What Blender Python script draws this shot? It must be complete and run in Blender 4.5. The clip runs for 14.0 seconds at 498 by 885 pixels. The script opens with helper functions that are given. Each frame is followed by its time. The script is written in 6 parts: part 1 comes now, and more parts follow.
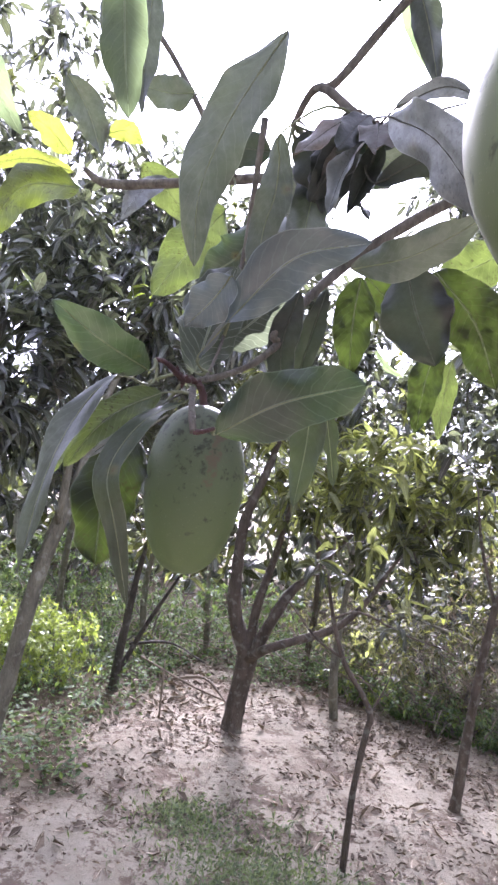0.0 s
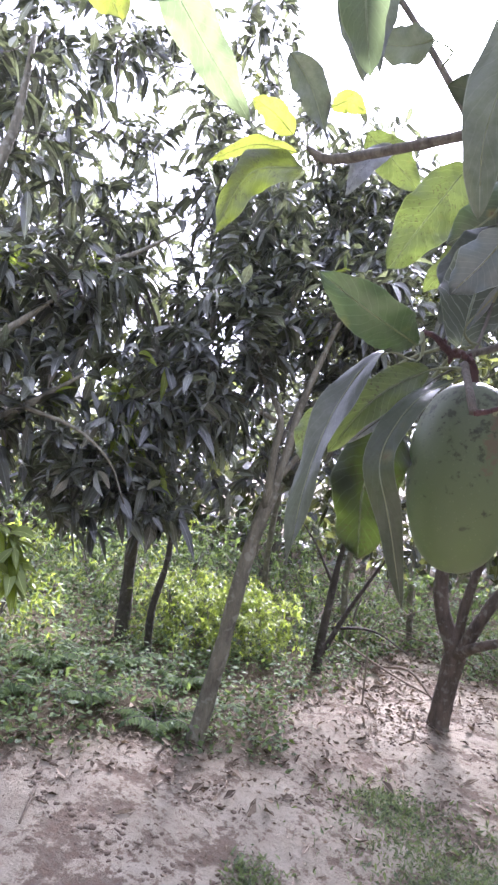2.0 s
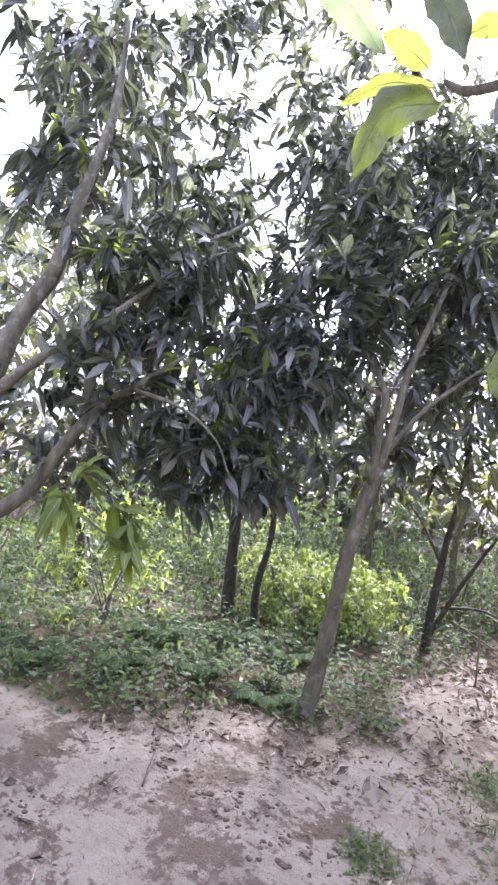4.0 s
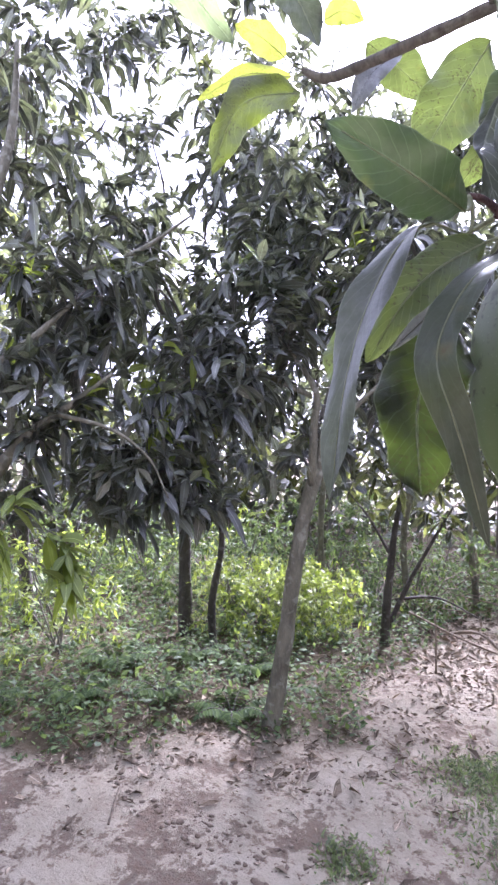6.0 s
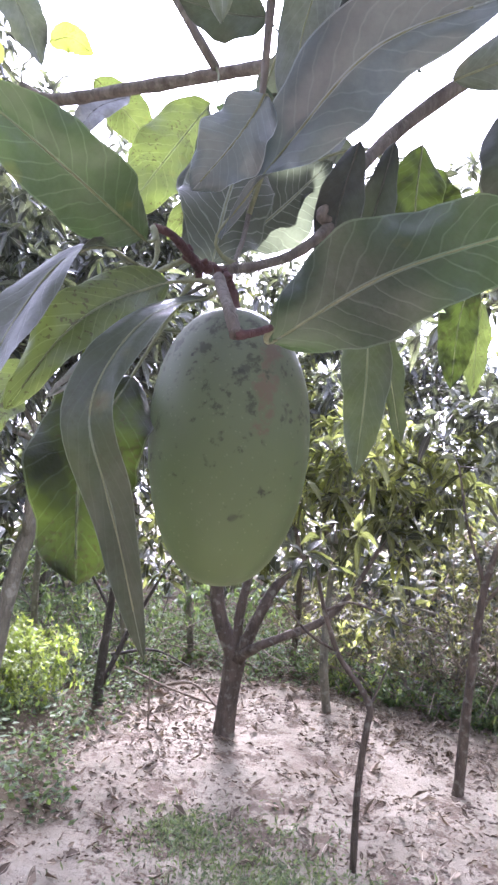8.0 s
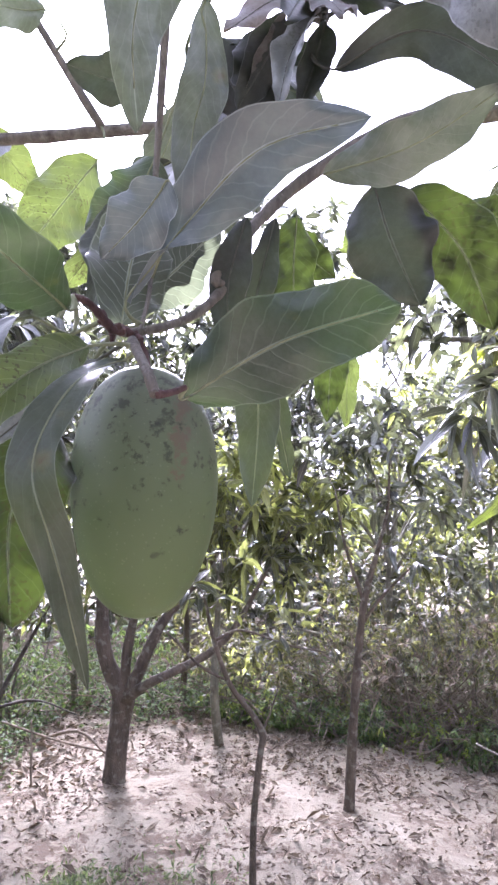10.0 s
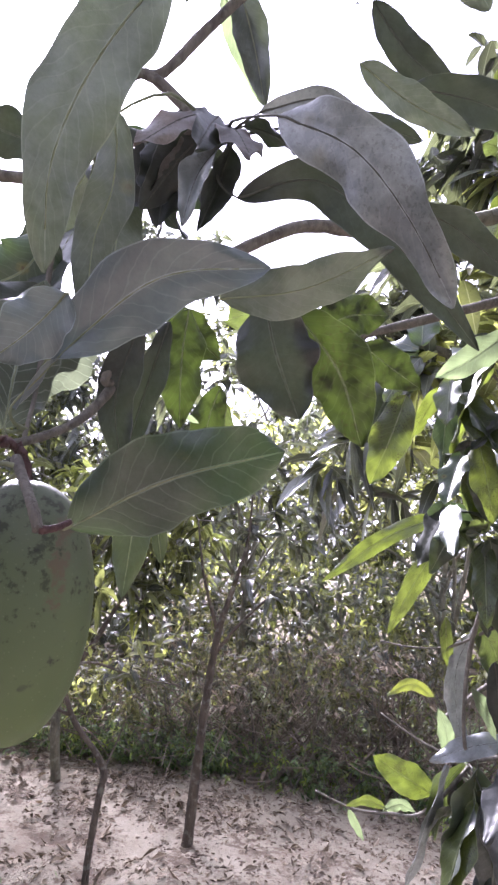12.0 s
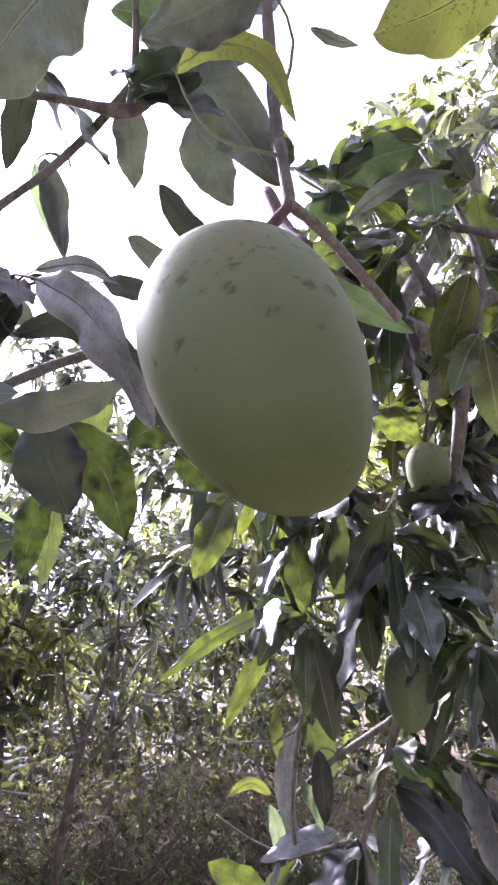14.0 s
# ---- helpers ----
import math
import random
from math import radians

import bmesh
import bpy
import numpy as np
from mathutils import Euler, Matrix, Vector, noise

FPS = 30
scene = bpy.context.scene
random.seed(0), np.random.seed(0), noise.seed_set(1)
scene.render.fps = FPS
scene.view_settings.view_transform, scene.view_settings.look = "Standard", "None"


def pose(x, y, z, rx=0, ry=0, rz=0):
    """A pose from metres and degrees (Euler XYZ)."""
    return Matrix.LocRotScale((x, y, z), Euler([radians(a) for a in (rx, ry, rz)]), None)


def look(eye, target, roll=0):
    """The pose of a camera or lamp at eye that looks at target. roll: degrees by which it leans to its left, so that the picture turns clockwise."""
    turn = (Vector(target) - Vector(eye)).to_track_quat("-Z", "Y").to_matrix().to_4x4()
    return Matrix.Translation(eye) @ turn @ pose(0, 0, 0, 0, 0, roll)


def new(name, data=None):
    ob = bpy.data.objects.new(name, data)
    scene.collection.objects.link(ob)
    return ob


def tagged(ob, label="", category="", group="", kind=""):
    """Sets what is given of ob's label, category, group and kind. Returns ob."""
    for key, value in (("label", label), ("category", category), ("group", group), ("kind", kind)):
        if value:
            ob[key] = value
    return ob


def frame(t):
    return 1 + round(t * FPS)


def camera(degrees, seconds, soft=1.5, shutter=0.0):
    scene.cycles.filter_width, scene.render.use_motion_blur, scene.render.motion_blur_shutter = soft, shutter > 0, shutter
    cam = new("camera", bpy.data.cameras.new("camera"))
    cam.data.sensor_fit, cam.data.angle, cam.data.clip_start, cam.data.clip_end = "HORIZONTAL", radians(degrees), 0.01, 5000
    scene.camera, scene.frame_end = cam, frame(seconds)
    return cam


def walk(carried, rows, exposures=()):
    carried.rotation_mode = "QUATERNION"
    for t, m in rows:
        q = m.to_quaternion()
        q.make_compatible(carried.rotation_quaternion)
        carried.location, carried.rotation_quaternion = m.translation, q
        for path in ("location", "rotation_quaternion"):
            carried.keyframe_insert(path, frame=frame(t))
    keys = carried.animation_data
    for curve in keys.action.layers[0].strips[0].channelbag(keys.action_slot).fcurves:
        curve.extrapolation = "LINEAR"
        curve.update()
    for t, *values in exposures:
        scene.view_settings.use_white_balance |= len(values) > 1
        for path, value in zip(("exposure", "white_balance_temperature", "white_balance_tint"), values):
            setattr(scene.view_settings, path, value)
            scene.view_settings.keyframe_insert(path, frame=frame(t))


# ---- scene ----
cam = camera(43.9, 14.0, soft=2.6)
PATH = [
    (0, (0.145, -0.011, 1.684), (-0.287, 1.933, 1.876), 5.8),
    (0.5, (0.132, -0.03, 1.704), (-0.455, 1.876, 1.861), 5.2),
    (1, (0.124, -0.007, 1.682), (-0.686, 1.819, 1.777), 5.2),
    (1.5, (0.112, -0.008, 1.678), (-0.841, 1.747, 1.796), 6.7),
    (2, (0.099, 0.006, 1.681), (-0.912, 1.73, 1.76), 6.7),
    (2.5, (0.079, 0.021, 1.664), (-1.039, 1.679, 1.715), 6.2),
    (3, (0.058, 0.007, 1.673), (-1.149, 1.601, 1.716), 5.9),
    (3.5, (0.039, 0.011, 1.679), (-1.173, 1.602, 1.668), 5.6),
    (3.7, (0.041, 0.0, 1.659), (-1.2, 1.568, 1.64), 5.9),
    (5.8, (0.067, 0.063, 1.653), (-1.103, 1.685, 1.66), 0.6),
    (6, (0.073, 0.069, 1.659), (-1.047, 1.725, 1.686), -0.6),
    (6.5, (0.076, 0.084, 1.66), (-0.809, 1.877, 1.686), 0.3),
    (7, (0.086, 0.112, 1.656), (-0.555, 2.001, 1.796), 1.1),
    (7.5, (0.084, 0.132, 1.669), (-0.399, 2.063, 1.868), 1.0),
    (8, (0.076, 0.13, 1.668), (-0.25, 2.094, 1.857), 1.4),
    (8.2, (0.072, 0.129, 1.672), (-0.158, 2.107, 1.855), 1.3),
    (10.3, (0.065, 0.094, 1.67), (0.193, 2.065, 1.986), -1.8),
    (10.5, (0.064, 0.092, 1.673), (0.288, 2.049, 2.015), -0.7),
    (11, (0.07, 0.085, 1.685), (0.525, 1.993, 2.073), -1.1),
    (11.5, (0.067, 0.073, 1.706), (0.595, 1.968, 2.068), -0.8),
    (12, (0.058, 0.084, 1.713), (0.541, 1.994, 2.059), 0.5),
    (12.5, (0.07, 0.057, 1.74), (0.666, 1.91, 2.199), 1.7),
    (13, (0.079, 0.017, 1.755), (0.749, 1.842, 2.226), 0.9),
    (13.5, (0.075, 0.008, 1.773), (0.866, 1.801, 2.172), -0.0),
    (14, (0.108, -0.01, 1.691), (0.921, 1.693, 2.353), -2.2),
]
walk(cam, [(t, look(eye, target, roll)) for t, eye, target, roll in PATH], exposures=[(0, 3.25, 5500, 32), (2.5, 3.25, 5480, 31), (3.5, 3.3, 5460, 32), (6, 3.3, 5380, 34), (8, 3.55, 5430, 34), (11, 3.6, 5490, 34), (11.5, 3.2, 5540, 34), (12, 3.1, 5600, 34), (13, 3.05, 5590, 36), (14, 2.9, 5590, 38)])

# ---- light: hazy white sky with the sun ahead of the camera, behind thin cloud ----
SUN_AZ, SUN_EL = radians(-9), radians(38)
SUN_DIR = Vector((math.sin(SUN_AZ) * math.cos(SUN_EL), math.cos(SUN_AZ) * math.cos(SUN_EL), math.sin(SUN_EL)))
world = bpy.data.worlds.new("world")
scene.world = world
world.use_nodes = True
wn, wl = world.node_tree.nodes, world.node_tree.links
sky = wn.new("ShaderNodeTexSky")
sky.sky_type = "NISHITA"
sky.sun_disc = False
sky.sun_elevation, sky.sun_rotation = SUN_EL, SUN_AZ
sky.air_density, sky.dust_density, sky.ozone_density = 1.0, 4.0, 1.0
pale_sky = wn.new("ShaderNodeHueSaturation")
pale_sky.inputs["Saturation"].default_value = 0.22
wl.new(sky.outputs[0], pale_sky.inputs["Color"])
cloud = wn.new("ShaderNodeMix")  # thin cloud evens out the sky
cloud.data_type = "RGBA"
cloud.inputs[0].default_value = 0.4
cloud.inputs[7].default_value = (9.0, 9.2, 9.6, 1)
wl.new(pale_sky.outputs[0], cloud.inputs[6])
wl.new(cloud.outputs[2], wn["Background"].inputs["Color"])
wn["Background"].inputs["Strength"].default_value = 0.052
sun = new("sun", bpy.data.lights.new("sun", "SUN"))
sun.data.energy, sun.data.angle, sun.data.color = 5.0, radians(20), (1.0, 0.95, 0.87)
sun.matrix_world = look(SUN_DIR * 60, (0, 0, 0))


# ---- materials ----
def material(name):
    m = bpy.data.materials.new(name)
    m.use_nodes = True
    n, l = m.node_tree.nodes, m.node_tree.links
    return m, n, l, n["Principled BSDF"]


def node(n, kind, **values):
    nd = n.new(kind)
    for k, v in values.items():
        nd.inputs[k].default_value = v
    return nd


def ramp(n, stops):
    r = n.new("ShaderNodeValToRGB")
    while len(r.color_ramp.elements) < len(stops):
        r.color_ramp.elements.new(0.5)
    for e, (p, c) in zip(r.color_ramp.elements, stops):
        e.position, e.color = p, (*c, 1)
    return r


def mixrgb(n, l, fac, a, b, mode="MIX"):
    m = n.new("ShaderNodeMix")
    m.data_type, m.blend_type = "RGBA", mode
    for sock, val in ((m.inputs[0], fac), (m.inputs[6], a), (m.inputs[7], b)):
        if hasattr(val, "is_linked"):
            l.new(val, sock)
        elif isinstance(val, tuple):
            sock.default_value = (*val, 1)
        else:
            sock.default_value = val
    return m.outputs[2]


def math_node(n, l, op, a, b=0.0):
    m = n.new("ShaderNodeMath")
    m.operation = op
    for sock, val in zip(m.inputs, (a, b)):
        if hasattr(val, "is_linked"):
            l.new(val, sock)
        else:
            sock.default_value = val
    return m.outputs[0]


def leaf_material(name, base, other, glow, rough=0.38, thin=0.3, spots=0.0, rib=0.5, single=False, vary=0.35, sheen=0.5, veins=0.25, dust_sheen=0.0, patchy=0.5, eyes=0.0):
    """A leaf with pale ribs, mottling, wear spots and light through the blade. single: one leaf to an object."""
    m, n, l, b = material(name)
    uv = n.new("ShaderNodeUVMap")
    sep = n.new("ShaderNodeSeparateXYZ")
    l.new(uv.outputs[0], sep.inputs[0])
    across = math_node(n, l, "ABSOLUTE", math_node(n, l, "SUBTRACT", sep.outputs[0], 0.5))
    mid = math_node(n, l, "LESS_THAN", across, 0.022)
    slant = math_node(n, l, "SUBTRACT", math_node(n, l, "MULTIPLY", sep.outputs[1], 13.0), math_node(n, l, "MULTIPLY", across, 5.0))
    tc = n.new("ShaderNodeTexCoord")
    stray = node(n, "ShaderNodeTexNoise", Scale=60.0 if single else 12.0, Detail=2.0)
    l.new(tc.outputs["Object"], stray.inputs["Vector"])
    saw = math_node(n, l, "FRACT", math_node(n, l, "ADD", slant, math_node(n, l, "MULTIPLY", stray.outputs[0], 1.6)))
    vein = ramp(n, [(0.0, (0, 0, 0)), (0.06, (1, 1, 1)), (0.16, (0, 0, 0))])
    l.new(saw, vein.inputs[0])
    side = math_node(n, l, "MULTIPLY", vein.outputs[0], veins)
    ribs = math_node(n, l, "MULTIPLY", math_node(n, l, "MAXIMUM", mid, side), rib)
    if single:
        rim = math_node(n, l, "MULTIPLY", math_node(n, l, "GREATER_THAN", across, 0.482), 0.35)
        ribs = math_node(n, l, "MAXIMUM", ribs, rim)
    if single:
        rnd = n.new("ShaderNodeObjectInfo").outputs["Random"]
    else:
        rnd = n.new("ShaderNodeNewGeometry").outputs["Random Per Island"]
    big = node(n, "ShaderNodeTexNoise", Scale=28.0 if single else 9.0, Detail=4.0)
    l.new(tc.outputs["Object"], big.inputs["Vector"])
    fine = node(n, "ShaderNodeTexNoise", Scale=420.0 if single else 120.0, Detail=3.0)
    l.new(tc.outputs["Object"], fine.inputs["Vector"])
    pick = math_node(n, l, "ADD", math_node(n, l, "MULTIPLY", rnd, 0.75), math_node(n, l, "MULTIPLY", big.outputs[0], 0.35))
    if not single:  # most leaves of a crown are dark, a few pale
        pick = math_node(n, l, "POWER", pick, 1.7)
    col = mixrgb(n, l, pick, base, other)
    col = mixrgb(n, l, math_node(n, l, "MULTIPLY", fine.outputs[0], 0.22), col, (0.02, 0.03, 0.012))
    # pale mottled film: dust, and on sage and silver leaves painted sky sheen
    if dust_sheen:
        film = node(n, "ShaderNodeTexNoise", Scale=80.0, Detail=6.0, Roughness=0.7)
        l.new(tc.outputs["Object"], film.inputs["Vector"])
        fr = ramp(n, [(0.42, (0, 0, 0)), (0.68, (1, 1, 1))])
        l.new(film.outputs[0], fr.inputs[0])
        col = mixrgb(n, l, math_node(n, l, "MULTIPLY", fr.outputs[0], dust_sheen), col, (0.27, 0.29, 0.28))
    rib_col = tuple(min(1.0, c * 2.3 + 0.12) for c in other)
    col = mixrgb(n, l, ribs, col, rib_col)
    through_col = mixrgb(n, l, pick, glow, tuple(c * 0.7 for c in glow))
    through_col = mixrgb(n, l, math_node(n, l, "MULTIPLY", ribs, 0.8), through_col, tuple(min(1.0, c * 1.15) for c in glow))
    if spots:
        v = node(n, "ShaderNodeTexNoise", Scale=520.0 if single else 60.0, Detail=3.0, Roughness=0.6)
        l.new(tc.outputs["Object"], v.inputs["Vector"])
        patch = node(n, "ShaderNodeTexNoise", Scale=45.0 if single else 14.0, Detail=1.0)
        l.new(tc.outputs["Object"], patch.inputs["Vector"])
        r = ramp(n, [(0.60, (0, 0, 0)), (0.64, (1, 1, 1))])
        l.new(math_node(n, l, "ADD", v.outputs[0], math_node(n, l, "MULTIPLY", math_node(n, l, "SUBTRACT", patch.outputs[0], 0.5), 0.35)), r.inputs[0])
        dot = math_node(n, l, "MULTIPLY", r.outputs[0], spots)
        col = mixrgb(n, l, dot, col, (0.03, 0.022, 0.012))
        through_col = mixrgb(n, l, dot, through_col, (0.02, 0.015, 0.006))
    if eyes:  # a few round brown blight spots with a yellow ring
        cell = node(n, "ShaderNodeTexVoronoi", Scale=38.0, Randomness=1.0)
        l.new(tc.outputs["Object"], cell.inputs["Vector"])
        wob = math_node(n, l, "ADD", cell.outputs["Distance"], math_node(n, l, "MULTIPLY", math_node(n, l, "SUBTRACT", fine.outputs[0], 0.5), 0.12))
        pickc = n.new("ShaderNodeSeparateColor")
        l.new(cell.outputs["Color"], pickc.inputs[0])
        few = math_node(n, l, "MULTIPLY", math_node(n, l, "GREATER_THAN", pickc.outputs[0], 0.45), eyes)
        halo = ramp(n, [(0.10, (1, 1, 1)), (0.2, (0, 0, 0))])
        core = ramp(n, [(0.055, (1, 1, 1)), (0.085, (0, 0, 0))])
        l.new(wob, halo.inputs[0])
        l.new(wob, core.inputs[0])
        col = mixrgb(n, l, math_node(n, l, "MULTIPLY", math_node(n, l, "MULTIPLY", halo.outputs[0], few), 0.6), col, (0.16, 0.14, 0.03))
        col = mixrgb(n, l, math_node(n, l, "MULTIPLY", core.outputs[0], few), col, (0.07, 0.03, 0.012))
    hsv = n.new("ShaderNodeHueSaturation")
    l.new(col, hsv.inputs["Color"])
    l.new(math_node(n, l, "ADD", math_node(n, l, "MULTIPLY", rnd, vary * 2), 1 - vary), hsv.inputs["Value"])
    l.new(hsv.outputs[0], b.inputs["Base Color"])
    l.new(math_node(n, l, "ADD", math_node(n, l, "MULTIPLY", big.outputs[0], 0.25), rough - 0.1), b.inputs["Roughness"])
    b.inputs["Specular IOR Level"].default_value = sheen
    bump = node(n, "ShaderNodeBump", Strength=0.35, Distance=0.0006 if single else 0.002)
    l.new(math_node(n, l, "ADD", math_node(n, l, "MULTIPLY", ribs, -1.2), fine.outputs[0]), bump.inputs["Height"])
    l.new(bump.outputs[0], b.inputs["Normal"])
    tr = n.new("ShaderNodeBsdfTranslucent")
    l.new(through_col, tr.inputs["Color"])
    mix = n.new("ShaderNodeMixShader")
    part_of = node(n, "ShaderNodeTexNoise", Scale=48.0 if single else 5.0, Detail=6.0, Roughness=0.65)
    l.new(tc.outputs["Object"], part_of.inputs["Vector"])
    pm = ramp(n, [(0.36, (1 - patchy,) * 3), (0.64, (1 + patchy,) * 3)])
    l.new(part_of.outputs[0], pm.inputs[0])
    each = 1.0 if single else math_node(n, l, "ADD", math_node(n, l, "MULTIPLY", math_node(n, l, "POWER", rnd, 1.7), 1.9), 0.2)
    l.new(math_node(n, l, "MULTIPLY", math_node(n, l, "MULTIPLY", pm.outputs[0], thin), each), mix.inputs[0])
    l.new(b.outputs[0], mix.inputs[1])
    l.new(tr.outputs[0], mix.inputs[2])
    l.new(mix.outputs[0], n["Material Output"].inputs["Surface"])
    return m


def bark_material(name, dark, light, lichen=0.3, scale=14.0, relief=0.006):
    m, n, l, b = material(name)
    tc = n.new("ShaderNodeTexCoord")
    mp = n.new("ShaderNodeMapping")
    mp.inputs["Scale"].default_value = (1, 1, 0.35)
    l.new(tc.outputs["Object"], mp.inputs[0])
    big = node(n, "ShaderNodeTexNoise", Scale=scale, Detail=6.0, Roughness=0.65)
    l.new(mp.outputs[0], big.inputs["Vector"])
    fine = node(n, "ShaderNodeTexNoise", Scale=scale * 9, Detail=5.0, Roughness=0.7)
    l.new(mp.outputs[0], fine.inputs["Vector"])
    crack = node(n, "ShaderNodeTexVoronoi", Scale=scale * 3.5)
    crack.feature = "DISTANCE_TO_EDGE"
    l.new(mp.outputs[0], crack.inputs["Vector"])
    r = ramp(n, [(0.32, dark), (0.68, light)])
    l.new(big.outputs[0], r.inputs[0])
    col = mixrgb(n, l, math_node(n, l, "MULTIPLY", fine.outputs[0], 0.5), r.outputs[0], tuple(c * 0.4 for c in dark))
    lich = ramp(n, [(0.56, (0, 0, 0)), (0.66, (1, 1, 1))])
    spot = node(n, "ShaderNodeTexNoise", Scale=scale * 1.7, Detail=3.0)
    l.new(tc.outputs["Object"], spot.inputs["Vector"])
    l.new(spot.outputs[0], lich.inputs[0])
    col = mixrgb(n, l, math_node(n, l, "MULTIPLY", lich.outputs[0], lichen), col, (0.30, 0.31, 0.25))
    l.new(col, b.inputs["Base Color"])
    b.inputs["Roughness"].default_value = 0.85
    h = math_node(n, l, "ADD", math_node(n, l, "MULTIPLY", fine.outputs[0], 0.6), math_node(n, l, "MINIMUM", math_node(n, l, "MULTIPLY", crack.outputs[0], 4.0), 0.5))
    bump = node(n, "ShaderNodeBump", Strength=0.8, Distance=relief)
    l.new(h, bump.inputs["Height"])
    l.new(bump.outputs[0], b.inputs["Normal"])
    return m


def fruit_material(name, low, high, blush, blush_at, specks=0.8, scar=0.7, even=0.0, grain=120.0, gloss=(0.5, 0.38)):
    """Waxy green mango skin, painted paler towards the sunlit top, with dark smears, pores and a rosy scar."""
    m, n, l, b = material(name)
    tc = n.new("ShaderNodeTexCoord")
    sep = n.new("ShaderNodeSeparateXYZ")
    l.new(tc.outputs["Generated"], sep.inputs[0])
    cloud = node(n, "ShaderNodeTexNoise", Scale=30.0, Detail=4.0)
    l.new(tc.outputs["Object"], cloud.inputs["Vector"])
    # low colour at the tip blends to the paler high colour at the stalk end
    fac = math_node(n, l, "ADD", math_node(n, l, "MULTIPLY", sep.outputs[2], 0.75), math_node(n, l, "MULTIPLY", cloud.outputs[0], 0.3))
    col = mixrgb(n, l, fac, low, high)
    pores = node(n, "ShaderNodeTexVoronoi", Scale=420.0)
    l.new(tc.outputs["Object"], pores.inputs["Vector"])
    pr = ramp(n, [(0.10, (1, 1, 1)), (0.2, (0, 0, 0))])
    l.new(pores.outputs["Distance"], pr.inputs[0])
    col = mixrgb(n, l, math_node(n, l, "MULTIPLY", pr.outputs[0], 0.10), col, (0.36, 0.39, 0.25))
    dots = node(n, "ShaderNodeTexVoronoi", Scale=grain)
    warp = node(n, "ShaderNodeTexNoise", Scale=240.0, Detail=3.0)
    l.new(tc.outputs["Object"], warp.inputs["Vector"])
    shake = n.new("ShaderNodeVectorMath")
    shake.operation = "MULTIPLY_ADD"
    shake.inputs[1].default_value = (0.012, 0.012, 0.012)
    l.new(warp.outputs["Color"], shake.inputs[0])
    l.new(tc.outputs["Object"], shake.inputs[2])
    l.new(shake.outputs[0], dots.inputs["Vector"])
    dr = ramp(n, [(0.12, (1, 1, 1)), (0.26, (0, 0, 0))])
    l.new(dots.outputs["Distance"], dr.inputs[0])
    some = ramp(n, [(0.44, (0, 0, 0)), (0.52, (1, 1, 1))])
    patch = node(n, "ShaderNodeTexNoise", Scale=55.0, Detail=2.0)
    l.new(tc.outputs["Object"], patch.inputs["Vector"])
    # most specks crowd towards the stalk
    crowd = math_node(n, l, "MULTIPLY", math_node(n, l, "SUBTRACT", sep.outputs[2], 0.62 - even), 0.32)
    l.new(math_node(n, l, "ADD", patch.outputs[0], crowd), some.inputs[0])
    speck = math_node(n, l, "MULTIPLY", math_node(n, l, "MULTIPLY", dr.outputs[0], some.outputs[0]), specks)
    smear = node(n, "ShaderNodeTexNoise", Scale=130.0, Detail=4.0, Roughness=0.7)
    l.new(tc.outputs["Object"], smear.inputs["Vector"])
    sr = ramp(n, [(0.60, (0, 0, 0)), (0.68, (1, 1, 1))])
    l.new(math_node(n, l, "ADD", smear.outputs[0], math_node(n, l, "MULTIPLY", math_node(n, l, "SUBTRACT", sep.outputs[2], 0.55), 0.26)), sr.inputs[0])
    dark = math_node(n, l, "MAXIMUM", speck, math_node(n, l, "MULTIPLY", sr.outputs[0], 0.75 * specks))
    col = mixrgb(n, l, dark, col, (0.018, 0.018, 0.012))
    where = n.new("ShaderNodeVectorMath")
    where.operation = "DISTANCE"
    sc = n.new("ShaderNodeMapping")
    sc.inputs["Scale"].default_value = (2.7, 0.5, 1.0)
    l.new(tc.outputs["Generated"], sc.inputs[0])
    l.new(sc.outputs[0], where.inputs[0])
    where.inputs[1].default_value = (blush_at[0] * 2.7, blush_at[1] * 0.5, blush_at[2])
    edge = math_node(n, l, "ADD", where.outputs["Value"], math_node(n, l, "MULTIPLY", math_node(n, l, "SUBTRACT", smear.outputs[0], 0.5), 0.95))
    br = ramp(n, [(0.06, (1, 1, 1)), (0.17, (0, 0, 0))])
    l.new(edge, br.inputs[0])
    col = mixrgb(n, l, math_node(n, l, "MULTIPLY", br.outputs[0], scar), col, blush)
    l.new(col, b.inputs["Base Color"])
    b.inputs["Roughness"].default_value, b.inputs["Specular IOR Level"].default_value = gloss
    b.inputs["Subsurface Weight"].default_value = 0.08
    b.inputs["Subsurface Radius"].default_value = (0.006, 0.008, 0.003)
    bump = node(n, "ShaderNodeBump", Strength=0.12, Distance=0.0005)
    l.new(math_node(n, l, "ADD", pr.outputs[0], cloud.outputs[0]), bump.inputs["Height"])
    l.new(bump.outputs[0], b.inputs["Normal"])
    return m


